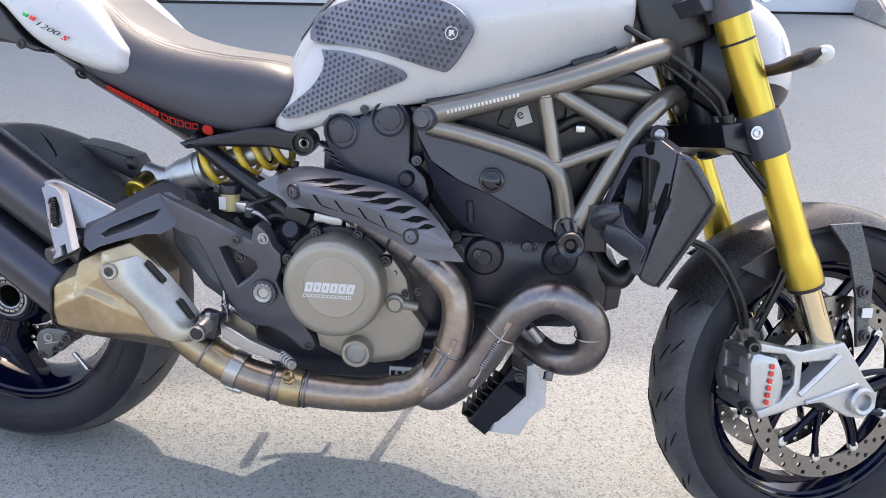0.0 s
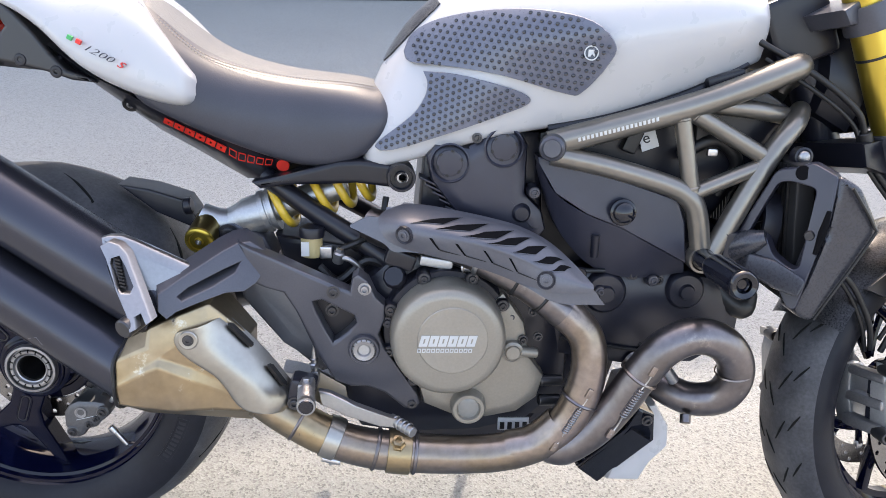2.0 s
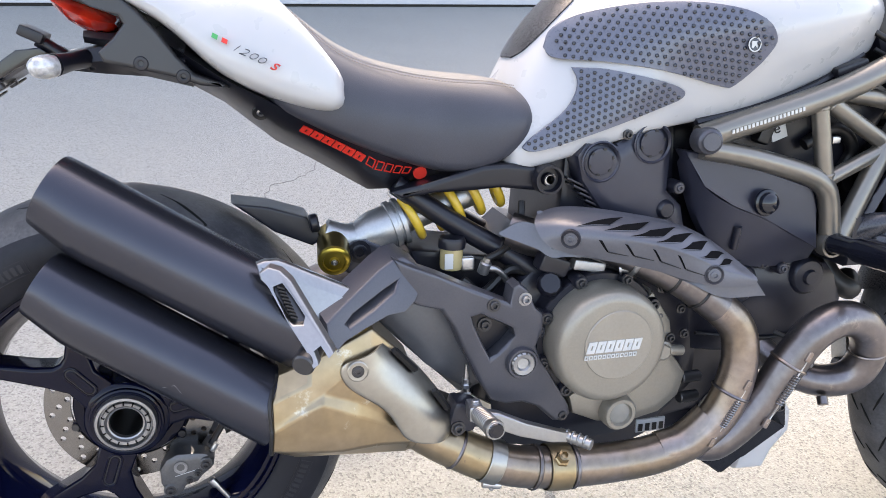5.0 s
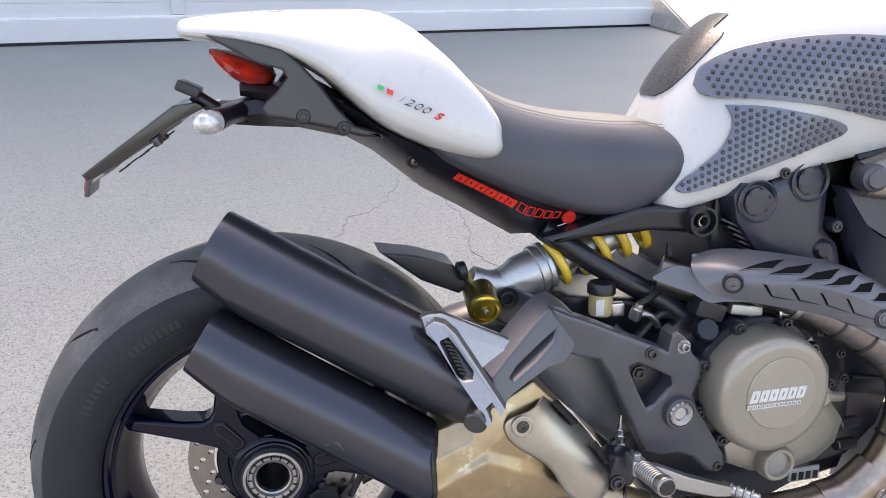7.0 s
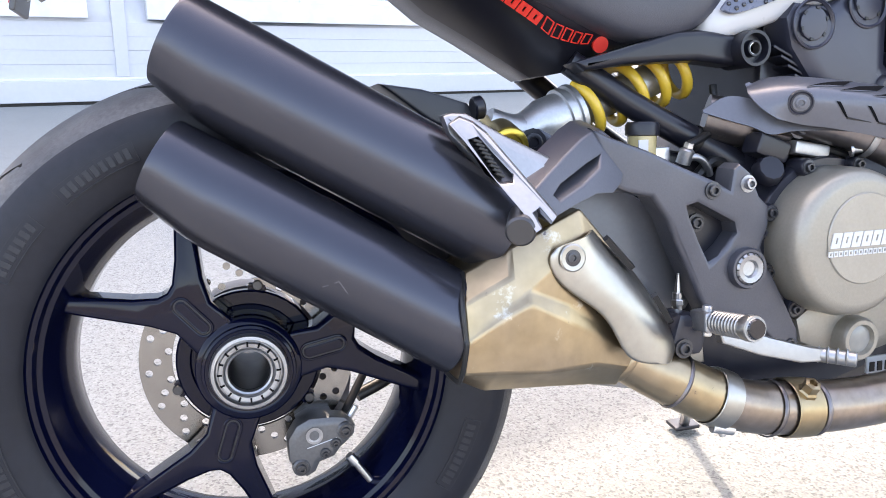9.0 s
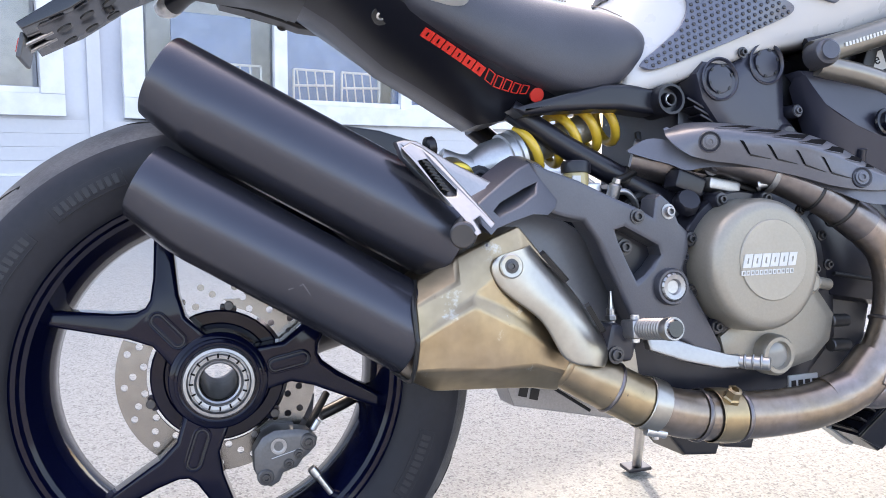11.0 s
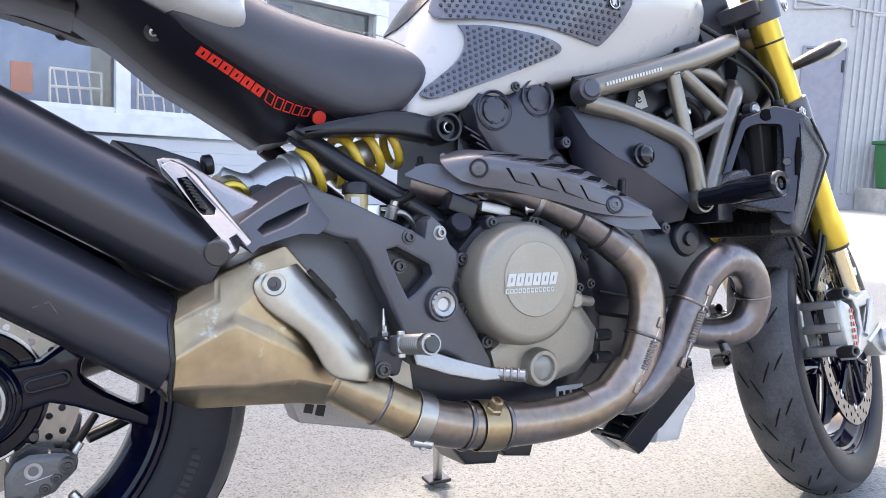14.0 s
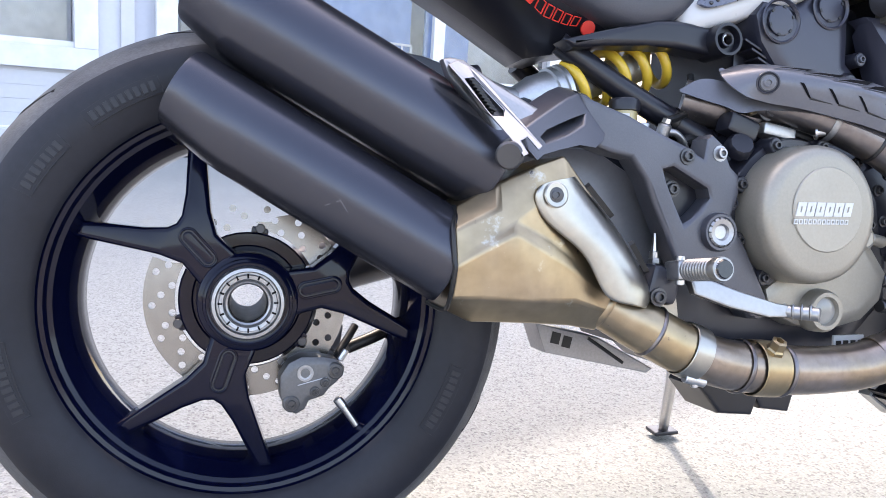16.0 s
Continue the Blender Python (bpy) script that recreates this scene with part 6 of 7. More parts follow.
def on_curve(p, s):
    """The point at s on the smooth curve through p."""
    i = min(int(s), len(p) - 2)
    u = s - i
    q = [2 * p[0] - p[1], *p, 2 * p[-1] - p[-2]]
    a, b, c, d = q[i:i + 4]
    return 0.5 * ((2 * b) + (c - a) * u + (2 * a - 5 * b + 4 * c - d) * u * u + (3 * b - a - 3 * c + d) * u ** 3)


HS_LINES = [[Vector(row[k]) for row in HS] for k in range(6)]


def shield_at(s, t, lift=0.0):
    """A point of the shield: s along its rows, t from its top edge (0) to its lower edge (5)."""
    f = lambda a, b: on_curve([on_curve(line, max(0, min(7, a))) for line in HS_LINES], max(0, min(5, b)))
    p = f(s, t)
    if lift:
        n = (f(s + 0.05, t) - f(s - 0.05, t)).cross(f(s, t + 0.05) - f(s, t - 0.05)).normalized()
        p = p + n * (lift if n.y < 0 else -lift)
    return p


def inlay(corners, n, lift):
    """A four-cornered patch that follows the shield."""
    bm = bmesh.new()
    a, b, c, d = [Vector((*q, 0)) for q in corners]
    rows = [[bm.verts.new(shield_at(*a.lerp(b, v / 6).lerp(d.lerp(c, v / 6), u / n).xy, lift)) for u in range(n + 1)] for v in range(7)]
    for p, q in zip(rows, rows[1:]):
        for k in range(n):
            bm.faces.new((p[k], p[k + 1], q[k + 1], q[k]))
    return bm


bm = bmesh.new()
outer, back = [[[bm.verts.new(shield_at(i / 6, k / 4, d)) for k in range(21)] for i in range(43)] for d in (0, -0.003)]
for g2 in (outer, back):
    for a, b in zip(g2, g2[1:]):
        for k in range(20):
            bm.faces.new((a[k], a[k + 1], b[k + 1], b[k]))
edge = [(i, 0) for i in range(43)] + [(42, k) for k in range(1, 21)] + [(i, 20) for i in range(41, -1, -1)] + [(0, k) for k in range(19, 0, -1)]
for (i, k), (p, q) in zip(edge, edge[1:] + edge[:1]):
    bm.faces.new((outer[i][k], outer[p][q], back[p][q], back[i][k]))
hs = part("heat_shield", bm, M_SHIELD, bike, "satin grey heat shield over the header, its slots inlaid as dark patches", 40)
HS_X = [0.561, 0.600, 0.640, 0.710, 0.760, 0.800, 0.830, 0.859]
at_x = lambda x: float(np.interp(x, HS_X, range(8)))
# slots are not cut: black patches on the surface paint their inner shade
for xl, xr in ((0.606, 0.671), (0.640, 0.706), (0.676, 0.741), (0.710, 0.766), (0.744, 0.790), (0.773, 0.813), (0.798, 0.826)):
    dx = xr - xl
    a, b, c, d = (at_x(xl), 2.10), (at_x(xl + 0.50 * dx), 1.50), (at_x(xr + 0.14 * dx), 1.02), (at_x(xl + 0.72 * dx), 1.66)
    part("shield_slot", inlay((a, b, c, d), 14, 0.0011), M_RECESS_SHADE, hs)
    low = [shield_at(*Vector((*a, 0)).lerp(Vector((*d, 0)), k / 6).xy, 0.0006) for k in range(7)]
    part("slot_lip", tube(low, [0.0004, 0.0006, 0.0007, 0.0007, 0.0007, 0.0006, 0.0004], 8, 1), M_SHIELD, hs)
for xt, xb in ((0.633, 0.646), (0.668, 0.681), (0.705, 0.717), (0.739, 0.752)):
    part("shield_slot", inlay(((at_x(xt), 3.0), (at_x(xt + 0.004), 3.0), (at_x(xb + 0.003), 4.0), (at_x(xb), 4.0)), 8, 0.0008), M_RECESS_SHADE, hs)
    part("slot_lip", tube([shield_at(at_x(xb + 0.002), 4.02, 0.0003), shield_at(at_x(xb + 0.012), 4.06, 0.0003), shield_at(at_x(xb + 0.030), 4.10, 0.0)], [0.0012, 0.0010, 0.0004], 6, 2), M_CABLE, hs)
for x, t in ((0.596, 3.3), (0.792, 3.75)):
    p = shield_at(at_x(x), t, 0.0004)
    n = (shield_at(at_x(x), t, 0.01) - p).normalized()
    part("bolt_cup", lathe([(0.0138, -0.003), (0.0132, 0.0008), (0.012, 0.0009), (0.0105, -0.0005), (0, -0.0005)], p, n, 24), M_ENGINE, hs)
    bolt(p, 0.006, hs, M_SHIELD, 0.003, axis=n)
LAYER_T = [(0.518, -0.135, 0.590), (0.546, -0.138, 0.604), (0.572, -0.150, 0.600), (0.594, -0.170, 0.585), (0.640, -0.188, 0.578), (0.687, -0.197, 0.568), (0.769, -0.217, 0.542), (0.800, -0.235, 0.532), (0.861, -0.242, 0.529)]
LAYER_B = [(0.518, -0.136, 0.587), (0.545, -0.146, 0.577), (0.567, -0.157, 0.569), (0.583, -0.170, 0.560), (0.610, -0.182, 0.563), (0.683, -0.202, 0.557), (0.765, -0.222, 0.528), (0.810, -0.239, 0.509), (0.877, -0.244, 0.508)]


part("lower_shield", ruled(LAYER_T, LAYER_B, (0, 0.003, 0)), M_SHIELD, bike, "satin grey lower heat shield layer")
# fittings below the shield
part("intake_stub", tube([(0.545, -0.10, 0.583), (0.585, -0.12, 0.572), (0.63, -0.13, 0.566)], 0.027, 18, 4), M_PIPE_BLUE, bike)
part("brass_fitting", rod((0.600, -0.155, 0.585), (0.606, -0.160, 0.560), 0.006), M_COLL, bike)
bolt((0.628, -0.16, 0.567), 0.009, bike, M_CAST, 0.008)
part("pale_spacer", box((0.645, -0.15, 0.541), (0.05, 0.03, 0.016), 0.004, m=pose(0, 0, 0, 0, 10)), M_SILVER, bike)
part("oil_cap", lathe([(0, 0.008), (0.014, 0.008), (0.017, 0.004), (0.018, -0.006)], (0.584, -0.165, 0.520), (-0.2, -1, 0.5), 10), M_PLASTIC, bike, "black ribbed oil filler cap")
part("switch_body", box((0.592, -0.15, 0.545), (0.045, 0.03, 0.026), 0.005, m=pose(0, 0, 0, 0, 20)), M_PLASTIC, bike)
bolt((0.686, -0.178, 0.540), 0.006, bike, M_STEEL, 0.012, axis=(0.8, -0.5, 0.1))

# ---- motorcycle: footrest plates ----
def plate_with_hole(outer, hole, y, depth, bevel=0.004):
    bm = bmesh.new()
    edges = []
    for loop in (outer, hole):
        vs = [bm.verts.new((x, y(x, z) if callable(y) else y, z)) for x, z in loop]
        edges += [bm.edges.new((a, b)) for a, b in zip(vs, vs[1:] + vs[:1])]
    bmesh.ops.triangle_fill(bm, edges=edges, use_beauty=True, use_dissolve=True)
    rim = [e for e in bm.edges if len(e.link_faces) == 1]
    ex = bmesh.ops.extrude_face_region(bm, geom=bm.faces[:])
    for v in [q for q in ex["geom"] if isinstance(q, bmesh.types.BMVert)]:
        v.co.y += depth
    rim = [e for e in rim if e.is_valid]
    bmesh.ops.bevel(bm, geom=rim, offset=bevel, segments=2, affect="EDGES", profile=0.5)
    return bm


PLATE = [(0.360, 0.574), (0.380, 0.564), (0.422, 0.548), (0.460, 0.530), (0.500, 0.512), (0.519, 0.503), (0.523, 0.525), (0.532, 0.531), (0.546, 0.520), (0.558, 0.494), (0.570, 0.483), (0.571, 0.461), (0.562, 0.436), (0.571, 0.413), (0.582, 0.397), (0.620, 0.335), (0.626, 0.318), (0.616, 0.307), (0.600, 0.308), (0.570, 0.338), (0.545, 0.350), (0.520, 0.350), (0.497, 0.360), (0.482, 0.385), (0.467, 0.416), (0.453, 0.445), (0.440, 0.475), (0.424, 0.499), (0.398, 0.505), (0.379, 0.512)]
HOLE = [(0.467, 0.487), (0.479, 0.490), (0.525, 0.466), (0.528, 0.455), (0.516, 0.441), (0.504, 0.431), (0.495, 0.424), (0.482, 0.449), (0.470, 0.476)]
rs = part("footrest_plate", plate_with_hole(PLATE, HOLE, lambda x, z: -0.185 + 0.16 * max(0, 0.44 - x) + 0.012 * max(0, min(1, (0.36 - z) / 0.05)), 0.030, 0.006), M_CAST, bike, "dark grey cast footrest plate")
part("plate_web", slab(flat([(0.455, 0.505), (0.535, 0.475), (0.54, 0.44), (0.50, 0.41), (0.455, 0.46)], -0.160), 0.02, 0.004), M_PLASTIC, bike)
bolt((0.492, -0.162, 0.466), 0.007, rs)
for x, z in ((0.496, 0.503), (0.612, 0.318)):
    bolt((x, -0.186 if z > 0.4 else -0.173, z), 0.0065, rs, M_DARKSTEEL)
bolt((0.541, -0.185, 0.508), 0.0065, rs, M_NUT, 0.007)
part("pivot_ring", lathe([(0.0165, 0.003), (0.0185, 0.006), (0.0215, 0.006), (0.0230, 0.003), (0.0235, -0.006)], (0.540, -0.187, 0.415), (0, -1, 0), 36), M_CAST, rs)
part("pivot_nut", lathe([(0.008, 0.004), (0.010, 0.007), (0.0155, 0.008), (0.0175, 0.006), (0.018, -0.004)], (0.540, -0.187, 0.415), (0, -1, 0), 28), M_NUT, rs, "steel swingarm pivot nut")
for k in range(14):
    a = 2 * math.pi * k / 14
    part("nut_notch", box((0.540 + 0.0165 * math.cos(a), -0.1940, 0.415 + 0.0165 * math.sin(a)), (0.0022, 0.002, 0.0016), 0, m=Matrix.Rotation(-a, 4, "Y")), M_DARKSTEEL, rs)
part("pivot_core", lathe([(0, 0.003), (0.0085, 0.0035), (0.009, 0.0)], (0.540, -0.187, 0.415), (0, -1, 0), 24), M_SILVER, rs)
ARM = [(0.266, -0.241, 0.518), (0.288, -0.224, 0.532), (0.341, -0.184, 0.562), (0.360, -0.171, 0.570), (0.377, -0.162, 0.571), (0.399, -0.160, 0.556), (0.402, -0.168, 0.536), (0.388, -0.184, 0.516), (0.372, -0.196, 0.507), (0.348, -0.206, 0.508), (0.314, -0.226, 0.500), (0.289, -0.241, 0.493), (0.278, -0.250, 0.486), (0.267, -0.250, 0.497)]
ARM_HOLE = [(0.289, -0.233, 0.512), (0.301, -0.222, 0.521), (0.343, -0.194, 0.538), (0.366, -0.180, 0.546), (0.360, -0.190, 0.533), (0.330, -0.211, 0.518), (0.295, -0.233, 0.506)]
arm = part("pillion_arm", frame3d(ARM, ARM_HOLE, (-0.010, 0.030, 0.012), 0.0025), M_CAST, bike, "dark grey pillion footrest arm with a long opening", 40)
# black sheet added behind the opening to give it a shaded depth
part("arm_web", slab([(x - 0.008, y + 0.024, z + 0.010) for x, y, z in ARM_HOLE], 0.004, 0), M_RECESS_SHADE, arm)
pb = part("pillion_footrest", slab([(0.188, -0.212, 0.589), (0.198, -0.210, 0.592), (0.213, -0.207, 0.591), (0.229, -0.203, 0.583), (0.251, -0.200, 0.571), (0.302, -0.200, 0.546), (0.308, -0.202, 0.537), (0.299, -0.212, 0.522), (0.270, -0.224, 0.506), (0.250, -0.226, 0.504), (0.218, -0.226, 0.544), (0.192, -0.220, 0.572)], 0.012, 0.004, 0.003, 0.010), M_ALU, bike, "folded bare aluminium pillion footrest", 50)
RAIL = [(0.190, -0.224, 0.581), (0.201, -0.221, 0.587), (0.214, -0.220, 0.582), (0.226, -0.226, 0.571), (0.269, -0.282, 0.498), (0.262, -0.287, 0.493), (0.254, -0.278, 0.506), (0.246, -0.282, 0.502), (0.250, -0.292, 0.489), (0.243, -0.295, 0.486), (0.236, -0.280, 0.504), (0.219, -0.261, 0.531), (0.200, -0.234, 0.566)]
RAIL_SLOT = [(0.2058, -0.2322, 0.5665), (0.2161, -0.2286, 0.5688), (0.2258, -0.2371, 0.5556), (0.2391, -0.254, 0.535), (0.236, -0.2603, 0.5277), (0.225, -0.26, 0.5275), (0.2161, -0.2524, 0.5369), (0.2051, -0.2394, 0.557)]
part("footrest_rail", frame3d(RAIL, RAIL_SLOT, (0.004, 0.012, 0.002), 0.002), M_ALU, pb)
part("rail_recess", slab([(x + 0.002, y + 0.007, z) for x, y, z in RAIL_SLOT], 0.004, 0), M_DARKSTEEL, pb)
rail_pts = [Vector(p) for p in RAIL_SLOT]
lo_, hi_ = rail_pts[6].lerp(rail_pts[4], 0.5), rail_pts[0].lerp(rail_pts[1], 0.5)
for k in range(9):
    q = hi_.lerp(lo_, (k + 0.7) / 9.4)
    part("rubber_rib", box(q + Vector((0.002, 0.002, 0)), (0.0085, 0.007, 0.0028), 0.0008, m=pose(0, 0, 0, 0, 20)), M_CABLE, pb)
part("footrest_pin", rod((0.232, -0.286, 0.487), (0.252, -0.245, 0.496), 0.0135, 24), M_DARKSTEEL, pb)

# rider footrest and brake pedal
PD = Vector((0.10, -1, 0.09)).normalized()
P0 = Vector((0.456, -0.194, 0.370))
peg = part("rider_footrest", lathe([(0, 0.104), (0.0095, 0.104), (0.0108, 0.102), (0.0125, 0.102), (0.0132, 0.100), (0.0132, 0.094), (0.0118, 0.092), (0.0118, 0.050), (0.010, 0.046), (0, 0.046)], P0, PD, 24), M_ALU, bike, "knurled bare aluminium rider footrest")
for k in range(9):
    part("footrest_rib", lathe([(0.0118, -0.0014), (0.0125, 0), (0.0118, 0.0014)], P0 + PD * (0.053 + 0.0044 * k), PD, 20), M_ALU, peg)
part("footrest_cap", lathe([(0, 0.1050), (0.0090, 0.1050), (0.0102, 0.103)], P0, PD, 20), M_GLOSSBLACK, peg)
part("footrest_hinge", box(P0 + PD * 0.034, (0.020, 0.034, 0.022), 0.004, m=pose(0, 0, 0, -5, 0, -6)), M_NUT, peg)
part("hinge_pin", rod(P0 + PD * 0.036 + Vector((0, 0, 0.016)), P0 + PD * 0.036 - Vector((0, 0, 0.016)), 0.005), M_STEEL, peg)
part("footrest_mount", box((0.450, -0.198, 0.356), (0.04, 0.04, 0.042), 0.008, m=pose(0, 0, 0, 0, 15)), M_ENGINE, bike, "black footrest mount")
bolt((0.440, -0.219, 0.343), 0.007)
lever = part("brake_pedal", slab([(0.476, -0.226, 0.366), (0.494, -0.230, 0.364), (0.530, -0.240, 0.350), (0.575, -0.248, 0.336), (0.588, -0.252, 0.334), (0.588, -0.252, 0.320), (0.565, -0.248, 0.320), (0.52, -0.240, 0.331), (0.48, -0.230, 0.346)], 0.012, 0.003), M_ALU, bike, "bare aluminium rear brake pedal")
part("pedal_tip", rod((0.580, -0.235, 0.327), (0.612, -0.272, 0.325), 0.008, 12), M_ALU, lever)
for k in range(4):
    part("tip_rib", lathe([(0.008, -0.0015), (0.0095, 0), (0.008, 0.0015)], (0.588 + 0.006 * k, -0.2445 - 0.0068 * k, 0.3267), (0.65, -0.74, 0), 12), M_ALU, lever)
part("pedal_spring_mount", slab(flat([(0.43, 0.345), (0.47, 0.36), (0.51, 0.335), (0.515, 0.300), (0.475, 0.30), (0.445, 0.322)], -0.150), 0.006, 0.002), M_BRUSHED, bike, "thin bare metal heel plate")
mc = part("rear_master_cylinder", rod((0.4645, -0.169, 0.392), (0.465, -0.168, 0.366), 0.0055), M_STEEL, bike, "small rear brake push rod with a clevis")
part("rod_end", box((0.465, -0.168, 0.360), (0.014, 0.014, 0.024), 0.004), M_NUT, mc)
part("rod_nut", rod((0.4645, -0.170, 0.384), (0.4645, -0.170, 0.377), 0.0075, 6), M_STEEL, mc)
part("rod_tip", tube([(0.4642, -0.170, 0.392), (0.464, -0.171, 0.413)], [0.004, 0.0015], 8, 1), M_STEEL, mc)
cup = part("fluid_cup", lathe([(0, -0.02), (0.015, -0.02), (0.0165, -0.015), (0.0165, 0.012)], (0.458, -0.105, 0.553), (0.03, 0, 1), 24), M_FLUID, bike, "translucent brake fluid cup with a black lid")
part("lid", lathe([(0.0165, 0.010), (0.0195, 0.011), (0.0195, 0.022), (0.017, 0.026), (0, 0.026)], (0.458, -0.105, 0.553), (0.03, 0, 1), 24), M_PLASTIC, cup)
part("cup_label", box((0.450, -0.1215, 0.548), (0.012, 0.002, 0.022), 0), M_LETTER, cup)
part("cup_bracket", box((0.480, -0.11, 0.540), (0.02, 0.012, 0.02), 0.003), M_STEEL, cup)
bj = part("brake_line_fitting", lathe([(0, 0.010), (0.006, 0.010), (0.0085, 0.008), (0.0085, -0.008), (0, -0.008)], (0.500, -0.128, 0.538), (0.2, -0.3, 1), 18), M_NUT, bike, "bare steel banjo fitting")
part("banjo_bolt", lathe([(0, 0.006), (0.0055, 0.006), (0.006, 0.0), (0, 0)], (0.502, -0.131, 0.548), (0.2, -0.3, 1), 6), M_STEEL, bj)
part("line_end", tube([(0.503, -0.130, 0.538), (0.516, -0.132, 0.536), (0.528, -0.130, 0.526), (0.534, -0.126, 0.516)], [0.005, 0.0045, 0.0045, 0.005], 10, 4), M_NUT, bj)
part("brake_line", tube([(0.50, -0.13, 0.55), (0.53, -0.12, 0.56), (0.56, -0.10, 0.575), (0.57, -0.08, 0.62)], 0.005, 8), M_CABLE, bike)
part("wiring", tube([(0.47, -0.12, 0.52), (0.50, -0.125, 0.50), (0.54, -0.12, 0.53), (0.575, -0.12, 0.52)], 0.007, 8), M_CABLE, bike)
part("inner_frame_casting", slab(flat([(0.40, 0.56), (0.48, 0.55), (0.60, 0.53), (0.61, 0.40), (0.60, 0.30), (0.52, 0.28), (0.46, 0.36)], -0.09), 0.12, 0.01), M_PLASTIC, bike)

# ---- motorcycle: shock ----
S0, S1 = Vector((0.375, -0.055, 0.586)), Vector((0.575, -0.045, 0.655))
sd = (S1 - S0).normalized()
shock = part("rear_shock", lathe([(0, -0.085), (0.020, -0.085), (0.022, -0.05), (0.027, -0.03), (0.0305, -0.02), (0.0305, 0.004), (0.034, 0.005), (0.034, 0.012), (0.031, 0.013), (0.031, 0.017), (0.0345, 0.018), (0.0345, 0.024), (0.021, 0.025), (0.020, 0.14), (0, 0.14)], S0, sd, 28), M_SILVER, bike, "silver shock absorber with a yellow spring")
u = sd.orthogonal().normalized()
v = sd.cross(u)
coil = [S0 + sd * (0.030 + 0.165 * i / 120) + 0.0315 * (u * math.cos(2 * math.pi * 5.2 * i / 120 + 1.0) + v * math.sin(2 * math.pi * 5.2 * i / 120 + 1.0)) for i in range(121)]
part("spring", tube(coil, 0.0066, 10, straight=True), M_SPRING, shock, "yellow coil spring")
part("shock_mount", tube([(0.345, -0.05, 0.573), (0.315, -0.06, 0.572), (0.285, -0.06, 0.585)], [0.024, 0.022, 0.018], 14, 4), M_SILVER, shock)
part("shock_linkage", slab(flat([(0.30, 0.568), (0.34, 0.578), (0.385, 0.555), (0.40, 0.52), (0.36, 0.50), (0.31, 0.53)], -0.085), 0.06, 0.008), M_CAST, bike, "dark grey shock linkage")
bolt((0.330, -0.088, 0.560), 0.011, bike, M_PLASTIC, 0.004)
res = part("shock_reservoir", rod((0.292, -0.112, 0.556), (0.298, -0.045, 0.574), 0.0225, 32, 0.12), M_GOLDCAP, bike, "gold anodised shock reservoir")
ra = (Vector((0.292, -0.112, 0.556)) - Vector((0.298, -0.045, 0.574))).normalized()
part("reservoir_cap", lathe([(0, 0.003), (0.006, 0.004), (0.007, 0.001), (0.014, 0.0005), (0.015, 0.003), (0.0185, 0.003), (0.0215, 0.001), (0.0225, -0.003)], (0.292, -0.112, 0.556), ra, 32), M_GOLD, res)
bolt(Vector((0.292, -0.113, 0.556)) + ra * 0.003, 0.003, res, M_STEEL, 0.003, axis=ra)
part("adjuster_knob", rod((0.264, -0.075, 0.600), (0.276, -0.075, 0.602), 0.013, 18), M_PLASTIC, res)

# ---- motorcycle: radiator ----
rad = part("radiator", box((1.165, -0.04, 0.60), (0.028, 0.34, 0.21), 0.004, m=pose(0, 0, 0, 0, -6)), M_RADIATOR, bike, "black finned radiator with fan")
for k in range(26):
    part("radiator_fin", box((1.1485, -0.19 + 0.012 * k, 0.60), (0.004, 0.003, 0.20), 0, m=pose(0, 0, 0, 0, -6)), M_CABLE, rad)
part("fan_ring", lathe([(0.062, -0.012), (0.066, 0.012), (0.072, 0.012), (0.07, -0.012)], (1.128, -0.12, 0.60), (1, 0, -0.1), 32, closed=True), M_PLASTIC, rad)
part("fan_hub", lathe([(0, 0.014), (0.02, 0.014), (0.024, 0.0), (0.024, -0.012), (0, -0.012)], (1.122, -0.12, 0.60), (-1, 0, 0.1), 20), M_PLASTIC, rad)
for k in range(7):
    a = 2 * math.pi * k / 7
    part("fan_blade", box((1.126, -0.12 + 0.043 * math.cos(a), 0.60 + 0.043 * math.sin(a)), (0.005, 0.045, 0.018), 0.002, m=Matrix.Rotation(a, 4, "X")), M_PLASTIC, rad)
RC = [(1.174, -0.262, 0.700), (1.204, -0.266, 0.685), (1.236, -0.266, 0.634), (1.236, -0.266, 0.610), (1.176, -0.262, 0.496), (1.164, -0.262, 0.490), (1.138, -0.270, 0.504), (1.152, -0.270, 0.560), (1.168, -0.267, 0.620), (1.172, -0.264, 0.660)]
rc = part("radiator_shroud", slab(rounded(RC, 0.011), 0.045, 0.009, segments=4), M_SHROUD, bike, "satin black radiator side shroud")
part("shroud_seam", tube([(1.188, -0.2705, 0.684), (1.225, -0.2705, 0.634), (1.225, -0.2705, 0.612), (1.168, -0.266, 0.496)], 0.0022, 6, 4), M_CABLE, rc)
FRAME_OUT = [(1.120, -0.192, 0.693), (1.141, -0.216, 0.702), (1.151, -0.228, 0.711), (1.172, -0.260, 0.697), (1.166, -0.267, 0.640), (1.150, -0.269, 0.570), (1.138, -0.268, 0.510), (1.128, -0.262, 0.512), (1.116, -0.240, 0.545), (1.096, -0.200, 0.566), (1.070, -0.170, 0.556), (1.096, -0.180, 0.627)]
